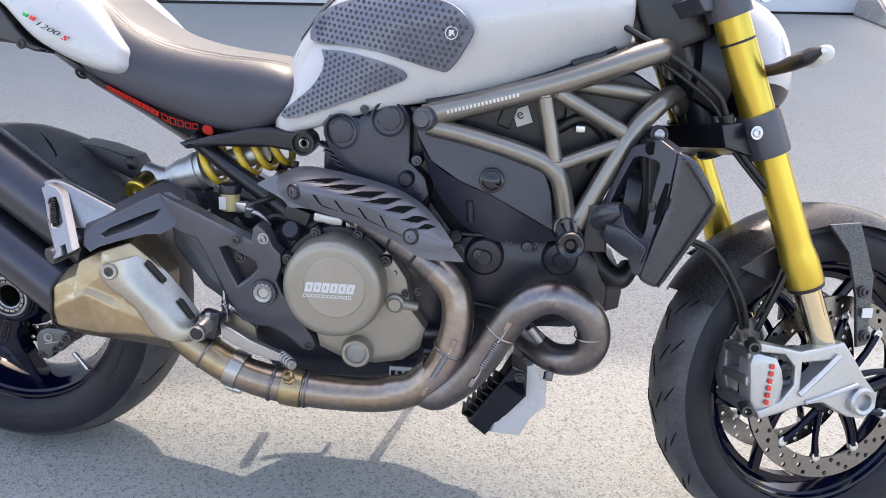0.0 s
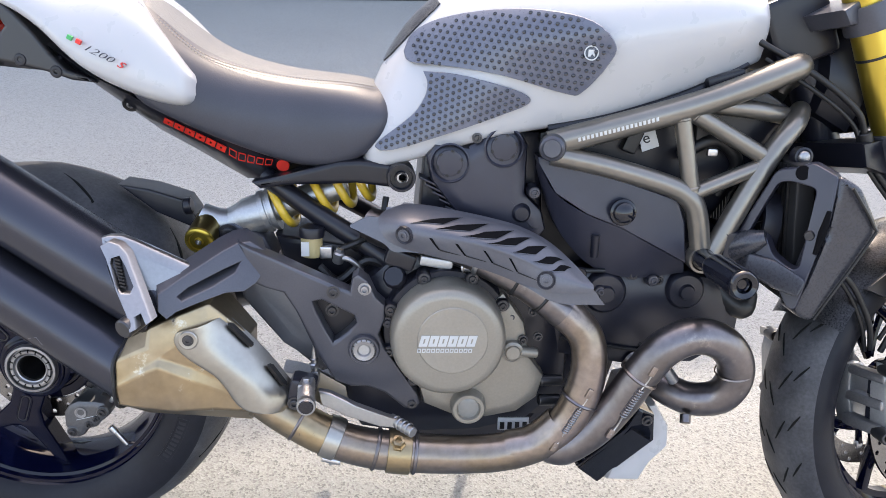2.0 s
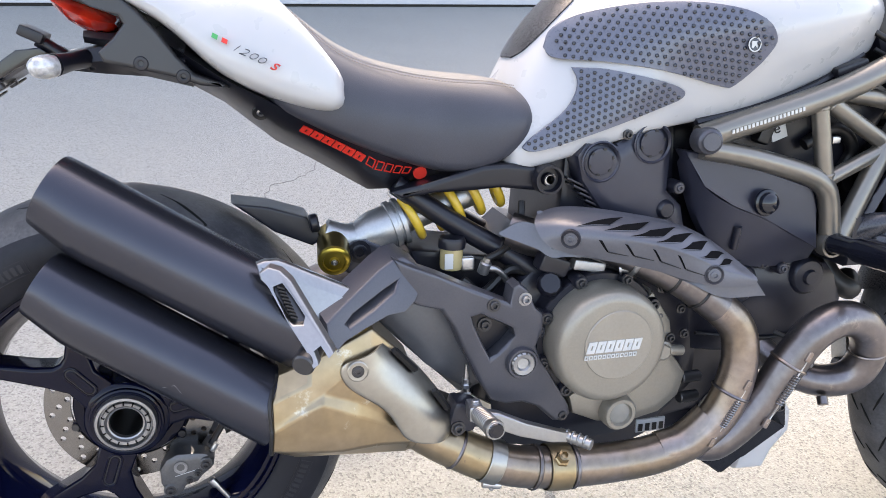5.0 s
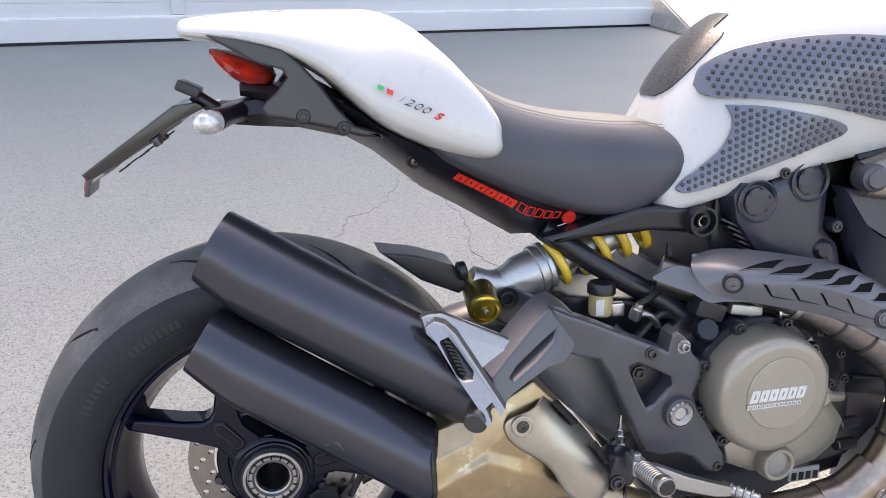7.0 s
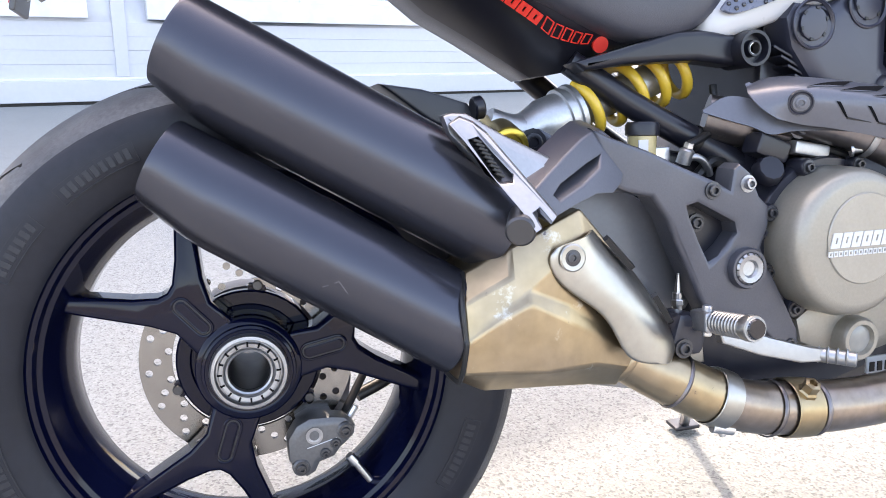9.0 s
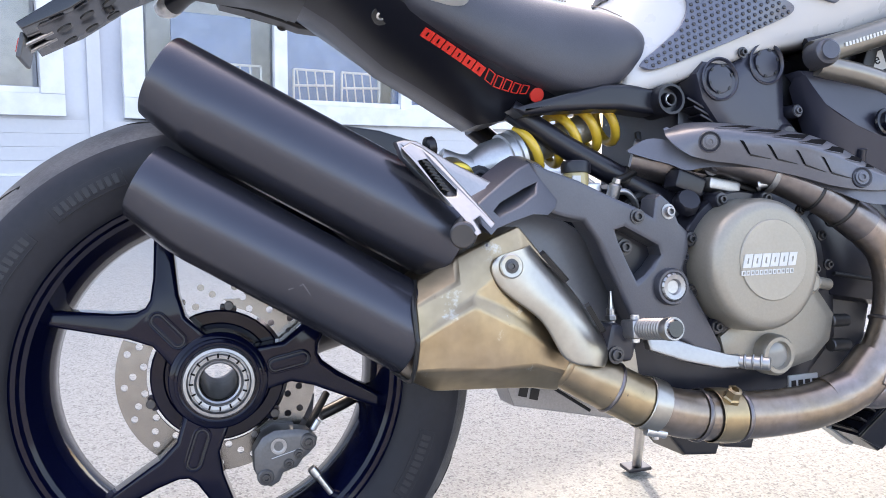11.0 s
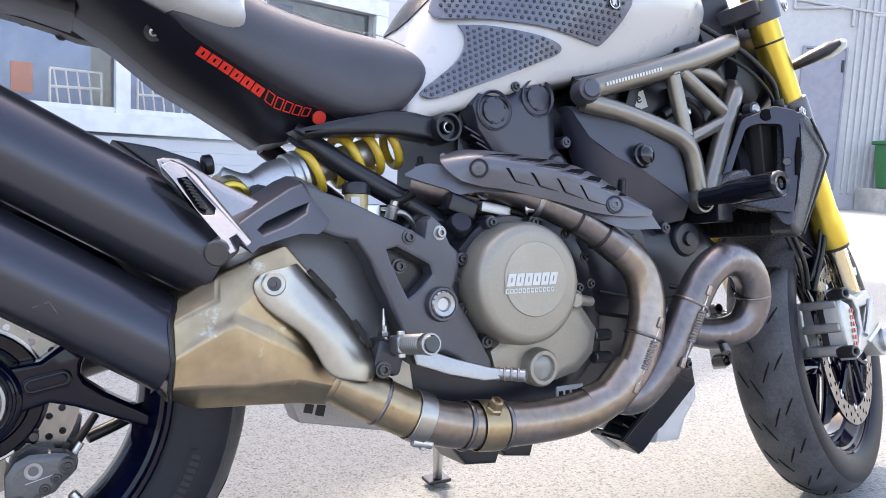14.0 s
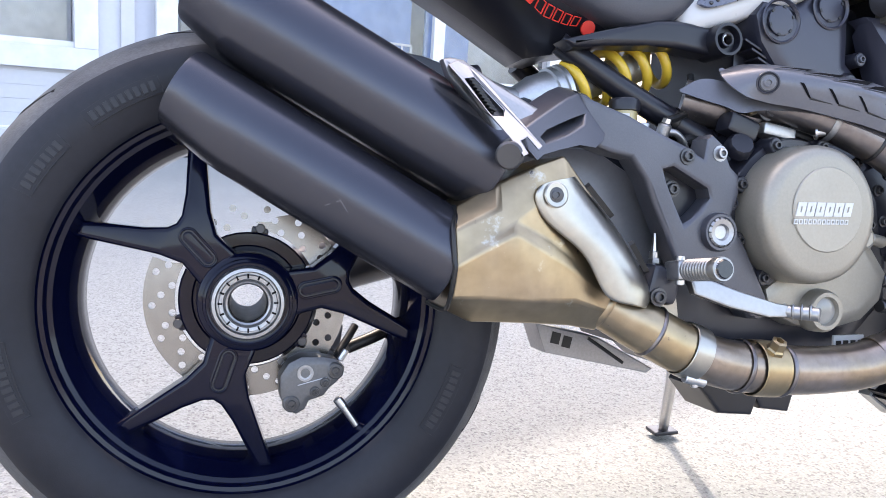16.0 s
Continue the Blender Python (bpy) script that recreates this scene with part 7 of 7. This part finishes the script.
FRAME_IN = [(1.122, -0.199, 0.676), (1.133, -0.213, 0.681), (1.154, -0.242, 0.677), (1.152, -0.246, 0.655), (1.146, -0.251, 0.616), (1.139, -0.257, 0.568), (1.132, -0.249, 0.564), (1.117, -0.224, 0.577), (1.111, -0.208, 0.602), (1.092, -0.186, 0.590), (1.106, -0.191, 0.632)]
part("shroud_frame", frame3d(rounded(FRAME_OUT, 0.008), rounded(FRAME_IN, 0.008), (0.014, 0.016, 0.0), 0.0025), M_COVER, rc, "dark grey inner frame with an open middle")
part("fan_bulge", tube([(1.070, -0.160, 0.560), (1.096, -0.192, 0.586), (1.114, -0.206, 0.597)], [0.022, 0.019, 0.011], 18, 5), M_SHROUD, rc)
part("frame_eye", lathe([(0, 0.0012), (0.0095, 0.0012), (0.0105, -0.001)], (1.143, -0.2225, 0.695), (-0.6, -0.75, 0.2), 20), M_RECESS_SHADE, rc)
part("shroud_slot", tube([(1.1635, -0.2655, 0.652), (1.158, -0.2675, 0.622), (1.152, -0.2685, 0.592)], [0.003, 0.0055, 0.003], 10, 4), M_RECESS_SHADE, rc)
part("shroud_boss", lathe([(0, 0.004), (0.006, 0.004), (0.008, 0), (0.008, -0.006)], (1.150, -0.2525, 0.614), (-0.7, -0.7, 0), 16), M_DARKSTEEL, rc)
part("shroud_arm", slab(rounded([(1.090, -0.206, 0.574), (1.118, -0.236, 0.572), (1.145, -0.273, 0.556), (1.137, -0.273, 0.530), (1.112, -0.248, 0.535), (1.086, -0.206, 0.548)], 0.006), 0.03, 0.004), M_SHROUD, rc)
part("bracket_bolt", lathe([(0, 0.006), (0.004, 0.007), (0.0065, 0.006), (0.0085, 0.004), (0.009, 0.001)], (1.159, -0.186, 0.711), (0, -1, 0.1), 24), M_NUT, bike, "steel washer and bolt")
part("bracket_collar", lathe([(0.0085, 0.002), (0.0105, 0.003), (0.0135, 0.002), (0.014, -0.014), (0.0085, -0.014)], (1.159, -0.186, 0.711), (0, -1, 0.1), 28, closed=True), M_PLASTIC, bike)
# added black backing: keeps the frame's opening dark, as a shaded inside
part("shroud_lining", slab([(1.185, -0.252, 0.690), (1.195, -0.252, 0.680), (1.190, -0.252, 0.560), (1.165, -0.252, 0.515), (1.150, -0.252, 0.520), (1.172, -0.252, 0.600)], 0.10, 0.002), M_RECESS_SHADE, rc)
part("radiator_tank", slab([(1.06, -0.19, 0.60), (1.09, -0.19, 0.60), (1.10, -0.19, 0.52), (1.06, -0.19, 0.52)], 0.08, 0.008), M_ENGINE, bike)
part("radiator_hose", tube([(1.08, -0.10, 0.52), (1.10, -0.12, 0.48), (1.13, -0.13, 0.46), (1.15, -0.10, 0.47)], 0.018, 14), M_CABLE, bike)
RG = [Vector(p) for p in ((0.892, -0.134, 0.173), (0.924, -0.142, 0.153), (0.985, -0.200, 0.264), (0.952, -0.195, 0.284))]
ob_ = part("voltage_regulator", slab([(0.889, -0.130, 0.175), (0.924, -0.138, 0.149), (0.990, -0.197, 0.263), (0.989, -0.190, 0.304), (0.962, -0.188, 0.316), (0.946, -0.190, 0.285)], 0.05, 0.004), M_GLOSSBLACK, bike, "gloss black finned regulator box under the engine")
part("regulator_front", slab([p - Vector((0, 0.002, 0)) for p in RG], 0.02, 0.004, 0, 0.003), M_GLOSSBLACK, ob_)
for k in range(7):
    p = RG[0].lerp(RG[3], (k + 0.4) / 7) + Vector((-0.006, 0.030, 0.002))
    part("regulator_fin", box(p, (0.022, 0.046, 0.003), 0.001, m=pose(0, 0, 0, 0, 30)), M_CABLE, ob_)
part("base_flange", slab([(0.884, -0.084, 0.176), (0.922, -0.090, 0.146), (0.930, -0.090, 0.152), (0.888, -0.084, 0.184)], 0.02, 0.001), M_SILVER, ob_)
bolt((0.977, -0.1925, 0.296), 0.006, ob_)
part("belly_cowl", slab([(0.932, -0.165, 0.171), (0.985, -0.165, 0.168), (1.000, -0.165, 0.201), (1.027, -0.165, 0.232), (1.025, -0.165, 0.269), (0.999, -0.165, 0.309), (0.966, -0.165, 0.300), (0.947, -0.165, 0.222)], 0.14, 0.008, 0.003, 0.01), M_WHITE, bike, "small white belly cowl")

# ---- motorcycle: side stand ----
st = part("side_stand", tube([(0.690, 0.105, 0.250), (0.722, 0.170, 0.155), (0.763, 0.253, 0.045)], [0.012, 0.010, 0.009], 14, 4), M_STEEL, bike, "metal side stand resting on the ground")
part("stand_foot", box((0.763, 0.258, 0.040), (0.05, 0.035, 0.008), 0.003, m=pose(0, 0, 0, 8, 0)), M_ENGINE, st)
part("stand_lug", box((0.690, 0.10, 0.262), (0.05, 0.04, 0.05), 0.006), M_ENGINE, st)
part("far_footrest", rod((0.447, 0.16, 0.371), (0.457, 0.262, 0.381), 0.0118, 18), M_ALU, bike)
part("far_footrest_plate", slab(flat(PLATE[2:-2], 0.14), 0.026, 0.004), M_CAST, bike)
part("gear_lever", tube([(0.47, 0.17, 0.345), (0.53, 0.185, 0.34), (0.59, 0.19, 0.33), (0.60, 0.225, 0.33)], 0.006, 8), M_ALU, bike)
part("far_frame_slider", rod((1.033, 0.10, 0.559), (1.030, 0.25, 0.566), 0.021, 20), M_PLASTIC, bike)
hp = part("under_plate", slab(flat([(0.390, 0.286), (0.487, 0.262), (0.575, 0.214), (0.565, 0.208), (0.405, 0.244)], 0.0), 0.05, 0.002), M_NUT, bike, "bare metal plate under the collector")
for x, z in ((0.420, 0.264), (0.437, 0.258)):
    part("plate_hole", box((x, -0.0006, z), (0.013, 0.002, 0.016), 0, m=pose(0, 0, 0, 0, 15)), M_CABLE, hp)
part("plate_gap", tube([(0.470, -0.0006, 0.262), (0.525, -0.0006, 0.225)], 0.0025, 6, 1), M_CABLE, hp)

# ---- motorcycle: front end, steered to its left ----
FW, FR, FWW = Vector((1.511, 0, 0.30)), 0.298, 0.122
front, _ = make_wheel("front_wheel", FW, FR, FWW, 0.220, "gloss black front wheel", STEER)
for k in range(22):
    a0 = 2 * math.pi * k / 22
    for s0, s1, da, off in ((0.75, 0.45, 0.10, 0.0), (0.35, 0.05, 0.12, 0.05), (-0.75, -0.45, 0.10, 0.10), (-0.35, -0.05, 0.12, 0.15)):
        pts = [FW + tread_point(FR, FWW, 0.220, s0 + (s1 - s0) * q, a0 + off + da * q, 0.0002) for q in (0, 0.5, 1)]
        part("tread_groove", tube(pts, [0.0010, 0.0020, 0.0010], 6, 3), M_GROOVE, front, m=STEER)
for mid in (95, 215, 335):
    part("spoke", y_spoke(FW, mid, 26, 0.03, 0.085, 0.190, -0.015, -0.01, 0.02), M_RIM, front, "", 50, STEER)
part("hub", lathe([(0.02, 0.05), (0.045, 0.048), (0.05, 0.03), (0.05, -0.03), (0.045, -0.048), (0.02, -0.05)], FW, sides=40, closed=True), M_RIM, front, m=STEER)
for y in (-0.066, 0.066):
    brake_disc(FW, 0.163, 0.128, y, front, 22, (0.134, 0.145, 0.156), m=STEER)
    for k in range(10):
        a = 36 * k + 12
        s = 1 if k % 2 else -1
        part("disc_arm", tube([polar(FW, 0.045, a - 14 * s, y), polar(FW, 0.09, a - 5 * s, y), polar(FW, 0.124, a, y)], [0.007, 0.006, 0.007], 6, 2), M_RIM, front, m=STEER)
        part("disc_bobbin", lathe([(0, 0.004), (0.004, 0.004), (0.005, 0.0045), (0.0085, 0.0035), (0.009, -0.004)], polar(FW, 0.126, a, y), sides=16), M_STEEL, front, m=STEER)

fdir = Vector((-0.4115, 0, 0.9114))
for s in (-1, 1):
    fx = Vector((1.491, s * 0.105, 0.30))
    P_ = lambda z: fx + fdir * ((z - 0.30) / 0.9114)
    lab = "gold anodised upside-down fork leg"
    fork = part("fork_leg", lathe([(0.0, 0.0), (0.0285, 0.0), (0.030, 0.004), (0.030, 0.042), (0.0275, 0.060), (0.0262, 0.075), (0.0262, 0.5), (0, 0.5)], P_(0.49), fdir, 32), M_GOLD, bike, lab, m=STEER)
    part("fork_slider_tube", rod(P_(0.33), P_(0.51), 0.0215, 28), M_CHROME, fork, "polished fork tube", m=STEER)
    part("fork_seal", lathe([(0.0215, 0), (0.0285, 0), (0.0285, -0.006), (0.0215, -0.008)], P_(0.49), fdir, 28), M_CABLE, fork, m=STEER)
    part("fork_clamp", lathe([(0.0265, 0.0), (0.0325, 0.0), (0.0335, 0.006), (0.0335, 0.062), (0.0325, 0.068), (0.0265, 0.068)], P_(0.695), fdir, 32, closed=True), M_CAST, fork, "dark grey fork clamp", m=STEER)
    part("fork_band", lathe([(0.0263, -0.002), (0.0268, -0.0015), (0.0268, 0.0015), (0.0263, 0.002)], P_(0.860), fdir, 28), M_CABLE, fork, m=STEER)
    part("top_clamp", lathe([(0.0265, 0.0), (0.033, 0.0), (0.0335, 0.004), (0.0335, 0.034), (0.033, 0.038), (0.0265, 0.038)], P_(0.895), fdir, 32, closed=True), M_CAST, fork, m=STEER)
    # axle foot with caliper
    yo = s * 0.105
    sg = lambda d: yo - d if s < 0 else yo + d - 0.03
    fo = lambda pts, d: [(x, sg(d), z) for x, z in pts]
    part("fork_foot_tube", lathe([(0.0215, 0.0), (0.0265, 0.002), (0.028, 0.02), (0.026, 0.055), (0.0218, 0.06)], P_(0.335), fdir, 28), M_SILVER, fork, m=STEER)
    foot = part("axle_clamp", frame3d(fo([(1.300, 0.402), (1.345, 0.394), (1.390, 0.384), (1.436, 0.392), (1.470, 0.398), (1.492, 0.372), (1.520, 0.335), (1.545, 0.310), (1.545, 0.285), (1.520, 0.268), (1.490, 0.272), (1.440, 0.298), (1.400, 0.294), (1.362, 0.284), (1.325, 0.274), (1.318, 0.287), (1.360, 0.302), (1.382, 0.330), (1.380, 0.360), (1.360, 0.380), (1.303, 0.386)], 0.030), fo([(1.394, 0.366), (1.445, 0.369), (1.395, 0.318)], 0.030), (0, 0.028, 0), 0.004), M_SILVER, fork, "silver cast axle clamp with an open web", m=STEER)
    part("foot_rib", tube([(1.392, sg(0.032), 0.314), (1.425, sg(0.033), 0.345), (1.458, sg(0.034), 0.378)], 0.005, 8), M_SILVER, fork, m=STEER)
    part("foot_rib", tube([(1.405, sg(0.031), 0.300), (1.46, sg(0.032), 0.315), (1.50, sg(0.033), 0.328)], 0.004, 8), M_SILVER, fork, m=STEER)
    part("axle_nut", lathe([(0.012, 0.0), (0.014, 0.012), (0.020, 0.014), (0.024, 0.010), (0.026, -0.03), (0.012, -0.03)], (1.511, sg(0.028), 0.300), (0, -1, 0), 28, closed=True), M_SILVER, fork, m=STEER)
    cal = part("front_caliper", slab([(1.308, sg(0.024), 0.384), (1.350, sg(0.026), 0.374), (1.362, sg(0.027), 0.352), (1.366, sg(0.027), 0.331), (1.364, sg(0.027), 0.305), (1.358, sg(0.026), 0.286), (1.322, sg(0.024), 0.281), (1.310, sg(0.023), 0.300), (1.307, sg(0.023), 0.332), (1.303, sg(0.023), 0.362)], 0.030, 0.006, 0.003, 0.007), M_SILVER, fork, "silver radial brake caliper with red lettering", m=STEER)
    part("caliper_inner", slab([(1.302, sg(-0.042), 0.384), (1.350, sg(-0.042), 0.374), (1.362, sg(-0.042), 0.335), (1.356, sg(-0.042), 0.286), (1.318, sg(-0.042), 0.281), (1.302, sg(-0.042), 0.332)], 0.03, 0.006), M_SILVER, cal, m=STEER)
    for z0, z1 in ((0.283, 0.303), (0.368, 0.384), (0.325, 0.343)):
        part("caliper_bridge", box((1.313, sg(-0.018), (z0 + z1) / 2), (0.022, 0.07, z1 - z0), 0.005), M_NUT, cal, m=STEER)
    part("brake_pad", box((1.330, sg(-0.010), 0.333), (0.03, 0.024, 0.075), 0.003), M_ENGINE, cal, m=STEER)
    part("caliper_piston", lathe([(0.010, 0.002), (0.016, 0.004), (0.019, 0.002), (0.0195, -0.006), (0.010, -0.006)], (1.372, sg(0.020), 0.345), (0, -1, 0), 24, closed=True), M_ENGINE, cal, m=STEER)
    for x, z in ((1.303, 0.393), (1.303, 0.290)):
        part("mount_bolt", lathe([(0.004, 0.008), (0.006, 0.012), (0.009, 0.012), (0.011, 0.008), (0.012, -0.02)], (x, sg(0.026), z), (-0.5, -1, 0), 20), M_DARKSTEEL, cal, m=STEER)
    if s < 0:
        for k in range(6):
            part("letter_bar", box((1.334 + 0.0008 * k, sg(0.0308), 0.302 + 0.0118 * k), (0.0075, 0.002, 0.0080), 0.001), M_RED, cal, "red raised mark", m=STEER)
        part("fork_label", box((1.492, sg(0.0265), 0.350), (0.022, 0.002, 0.018), 0.001, m=pose(0, 0, 0, 0, 20)), M_BLUELABEL, fork, "small blue label", m=STEER)
part("lower_yoke", slab([(1.215, -0.12, 0.735), (1.262, -0.12, 0.742), (1.330, -0.10, 0.745), (1.322, -0.10, 0.700), (1.27, -0.12, 0.690), (1.225, -0.12, 0.700)], 0.22, 0.008), M_PLASTIC, bike, "black lower yoke", m=STEER)
part("upper_yoke", slab([(1.155, -0.12, 0.915), (1.20, -0.12, 0.940), (1.245, -0.11, 0.940), (1.240, -0.11, 0.905), (1.17, -0.12, 0.895)], 0.23, 0.006), M_CAST, bike, "dark grey upper yoke", m=STEER)
bolt((1.255, -0.137, 0.925), 0.008, bike, M_STEEL, 0.004, m=STEER)
bolt((1.268, -0.132, 0.725), 0.007, bike, M_STEEL, 0.004, m=STEER)
part("headstock_cover", box((1.175, -0.035, 0.885), (0.10, 0.13, 0.11), 0.012, m=pose(0, 0, 0, 0, -24)), M_PLASTIC, bike, "black cover and cables behind the yoke")
part("steering_stem", rod((1.165, 0, 0.96), (1.285, 0, 0.69), 0.028, 20), M_ENGINE, bike, m=STEER)

# front mudguard of carbon with black stays
bm = bmesh.new()
rows = []
for a in np.linspace(150, 52, 15):
    w = 0.072 if a > 68 else 0.072 - 0.0022 * (68 - a)
    rows.append([bm.verts.new(polar(FW, 0.318 - 0.032 * (abs(t) ** 2.4), a, t * w)) for t in np.linspace(-1, 1, 11)])
for a, b in zip(rows, rows[1:]):
    for k in range(10):
        bm.faces.new((a[k], a[k + 1], b[k + 1], b[k]))
bmesh.ops.solidify(bm, geom=bm.faces[:], thickness=0.003)
fend = part("front_mudguard", bm, M_CARBON, bike, "carbon-fibre front mudguard", 50, STEER)
for s in (-1, 1):
    part("mudguard_stay", slab([(1.46, s * 0.082, 0.585), (1.52, s * 0.082, 0.590), (1.555, s * 0.086, 0.50), (1.545, s * 0.100, 0.385), (1.525, s * 0.100, 0.38), (1.518, s * 0.092, 0.47), (1.50, s * 0.085, 0.54)], 0.006, 0.002), M_CARBON, fend, "carbon mudguard stay", m=STEER)
    part("mudguard_wing", slab([(1.30, s * 0.078, 0.51), (1.36, s * 0.080, 0.545), (1.405, s * 0.080, 0.535), (1.395, s * 0.082, 0.475)], 0.006, 0.002), M_PLASTIC, fend, m=STEER)
    bolt((1.537, s * 0.100 - 0.002, 0.40), 0.007, fend, M_DARKSTEEL, m=STEER)
    bolt((1.530, s * 0.094 - 0.002, 0.475), 0.007, fend, M_DARKSTEEL, m=STEER)
part("stay_label", box((1.536, -0.101, 0.44), (0.02, 0.002, 0.016), 0), M_LETTER, fend, "tiny white printed label", m=STEER)

# headlamp shell, front indicator, cables
bm = loft([(1.255, [(0, 0.955), (0.05, 0.945), (0.082, 0.90), (0.082, 0.80), (0.05, 0.745)]), (1.305, [(0, 0.952), (0.06, 0.938), (0.100, 0.88), (0.100, 0.80), (0.06, 0.748)]), (1.345, [(0, 0.93), (0.055, 0.915), (0.085, 0.865), (0.085, 0.80), (0.055, 0.755)]), (1.38, [(0, 0.90), (0.03, 0.89), (0.05, 0.85), (0.05, 0.79), (0.03, 0.765)]), (1.408, [(0, 0.86), (0.01, 0.86), (0.015, 0.84), (0.015, 0.81), (0.01, 0.80)])])
for f in bm.faces:
    if f.calc_center_median().z < 0.80 or f.calc_center_median().x < 1.27:
        f.material_index = 1
lampshell = soft(part("headlamp_shell", bm, M_WHITE, bike, "white headlamp shell with a black lower half", 60, STEER, (M_PLASTIC,)), 2)
part("headlamp_bucket", loft([(1.215, [(0, 0.90), (0.03, 0.89), (0.05, 0.86), (0.05, 0.82), (0.03, 0.78)]), (1.258, [(0, 0.94), (0.05, 0.93), (0.078, 0.89), (0.078, 0.80), (0.05, 0.752)])]), M_PLASTIC, lampshell, m=STEER)
fi = part("front_indicator", tube([(1.318, -0.110, 0.806), (1.331, -0.137, 0.813), (1.345, -0.165, 0.824), (1.357, -0.192, 0.835), (1.364, -0.212, 0.843)], [0.011, 0.012, 0.016, 0.016, 0.006], 14, 5, oval=0.7), M_PLASTIC, bike, "front indicator with a clear edge on a black stalk")
part("lens", tube([(1.352, -0.160, 0.822), (1.366, -0.182, 0.830), (1.372, -0.205, 0.840), (1.366, -0.216, 0.845)], [0.006, 0.012, 0.012, 0.005], 12, 5), M_LETTER, fi, "clear white lens")
for pts, r in (([(1.10, -0.125, 0.865), (1.18, -0.150, 0.82), (1.240, -0.158, 0.776), (1.260, -0.155, 0.746), (1.276, -0.153, 0.705), (1.300, -0.153, 0.676), (1.335, -0.152, 0.639), (1.360, -0.152, 0.614), (1.382, -0.151, 0.584), (1.395, -0.15, 0.544), (1.393, -0.15, 0.498), (1.382, -0.15, 0.459), (1.363, -0.145, 0.391)], 0.0048),
               ([(1.12, -0.11, 0.84), (1.19, -0.145, 0.795), (1.245, -0.152, 0.752), (1.268, -0.150, 0.705), (1.294, -0.150, 0.672), (1.330, -0.149, 0.634), (1.355, -0.148, 0.606), (1.375, -0.147, 0.578), (1.387, -0.146, 0.542), (1.385, -0.146, 0.498), (1.374, -0.146, 0.455), (1.360, -0.14, 0.41)], 0.0036),
               ([(1.20, -0.16, 0.552), (1.258, -0.15, 0.533), (1.287, -0.15, 0.511), (1.311, -0.15, 0.479), (1.333, -0.15, 0.438), (1.346, -0.145, 0.395)], 0.0045),
               ([(1.20, -0.155, 0.545), (1.254, -0.145, 0.527), (1.281, -0.145, 0.503), (1.304, -0.145, 0.472), (1.325, -0.145, 0.432), (1.340, -0.14, 0.390)], 0.0036)):
    part("brake_hose", tube(pts, r, 10), M_CABLE, bike)
part("hose_guide", rod((1.262, -0.153, 0.742), (1.274, -0.153, 0.708), 0.011, 14), M_CABLE, bike)
part("hose_clip", box((1.391, -0.148, 0.52), (0.018, 0.012, 0.012), 0.003), M_CABLE, bike)
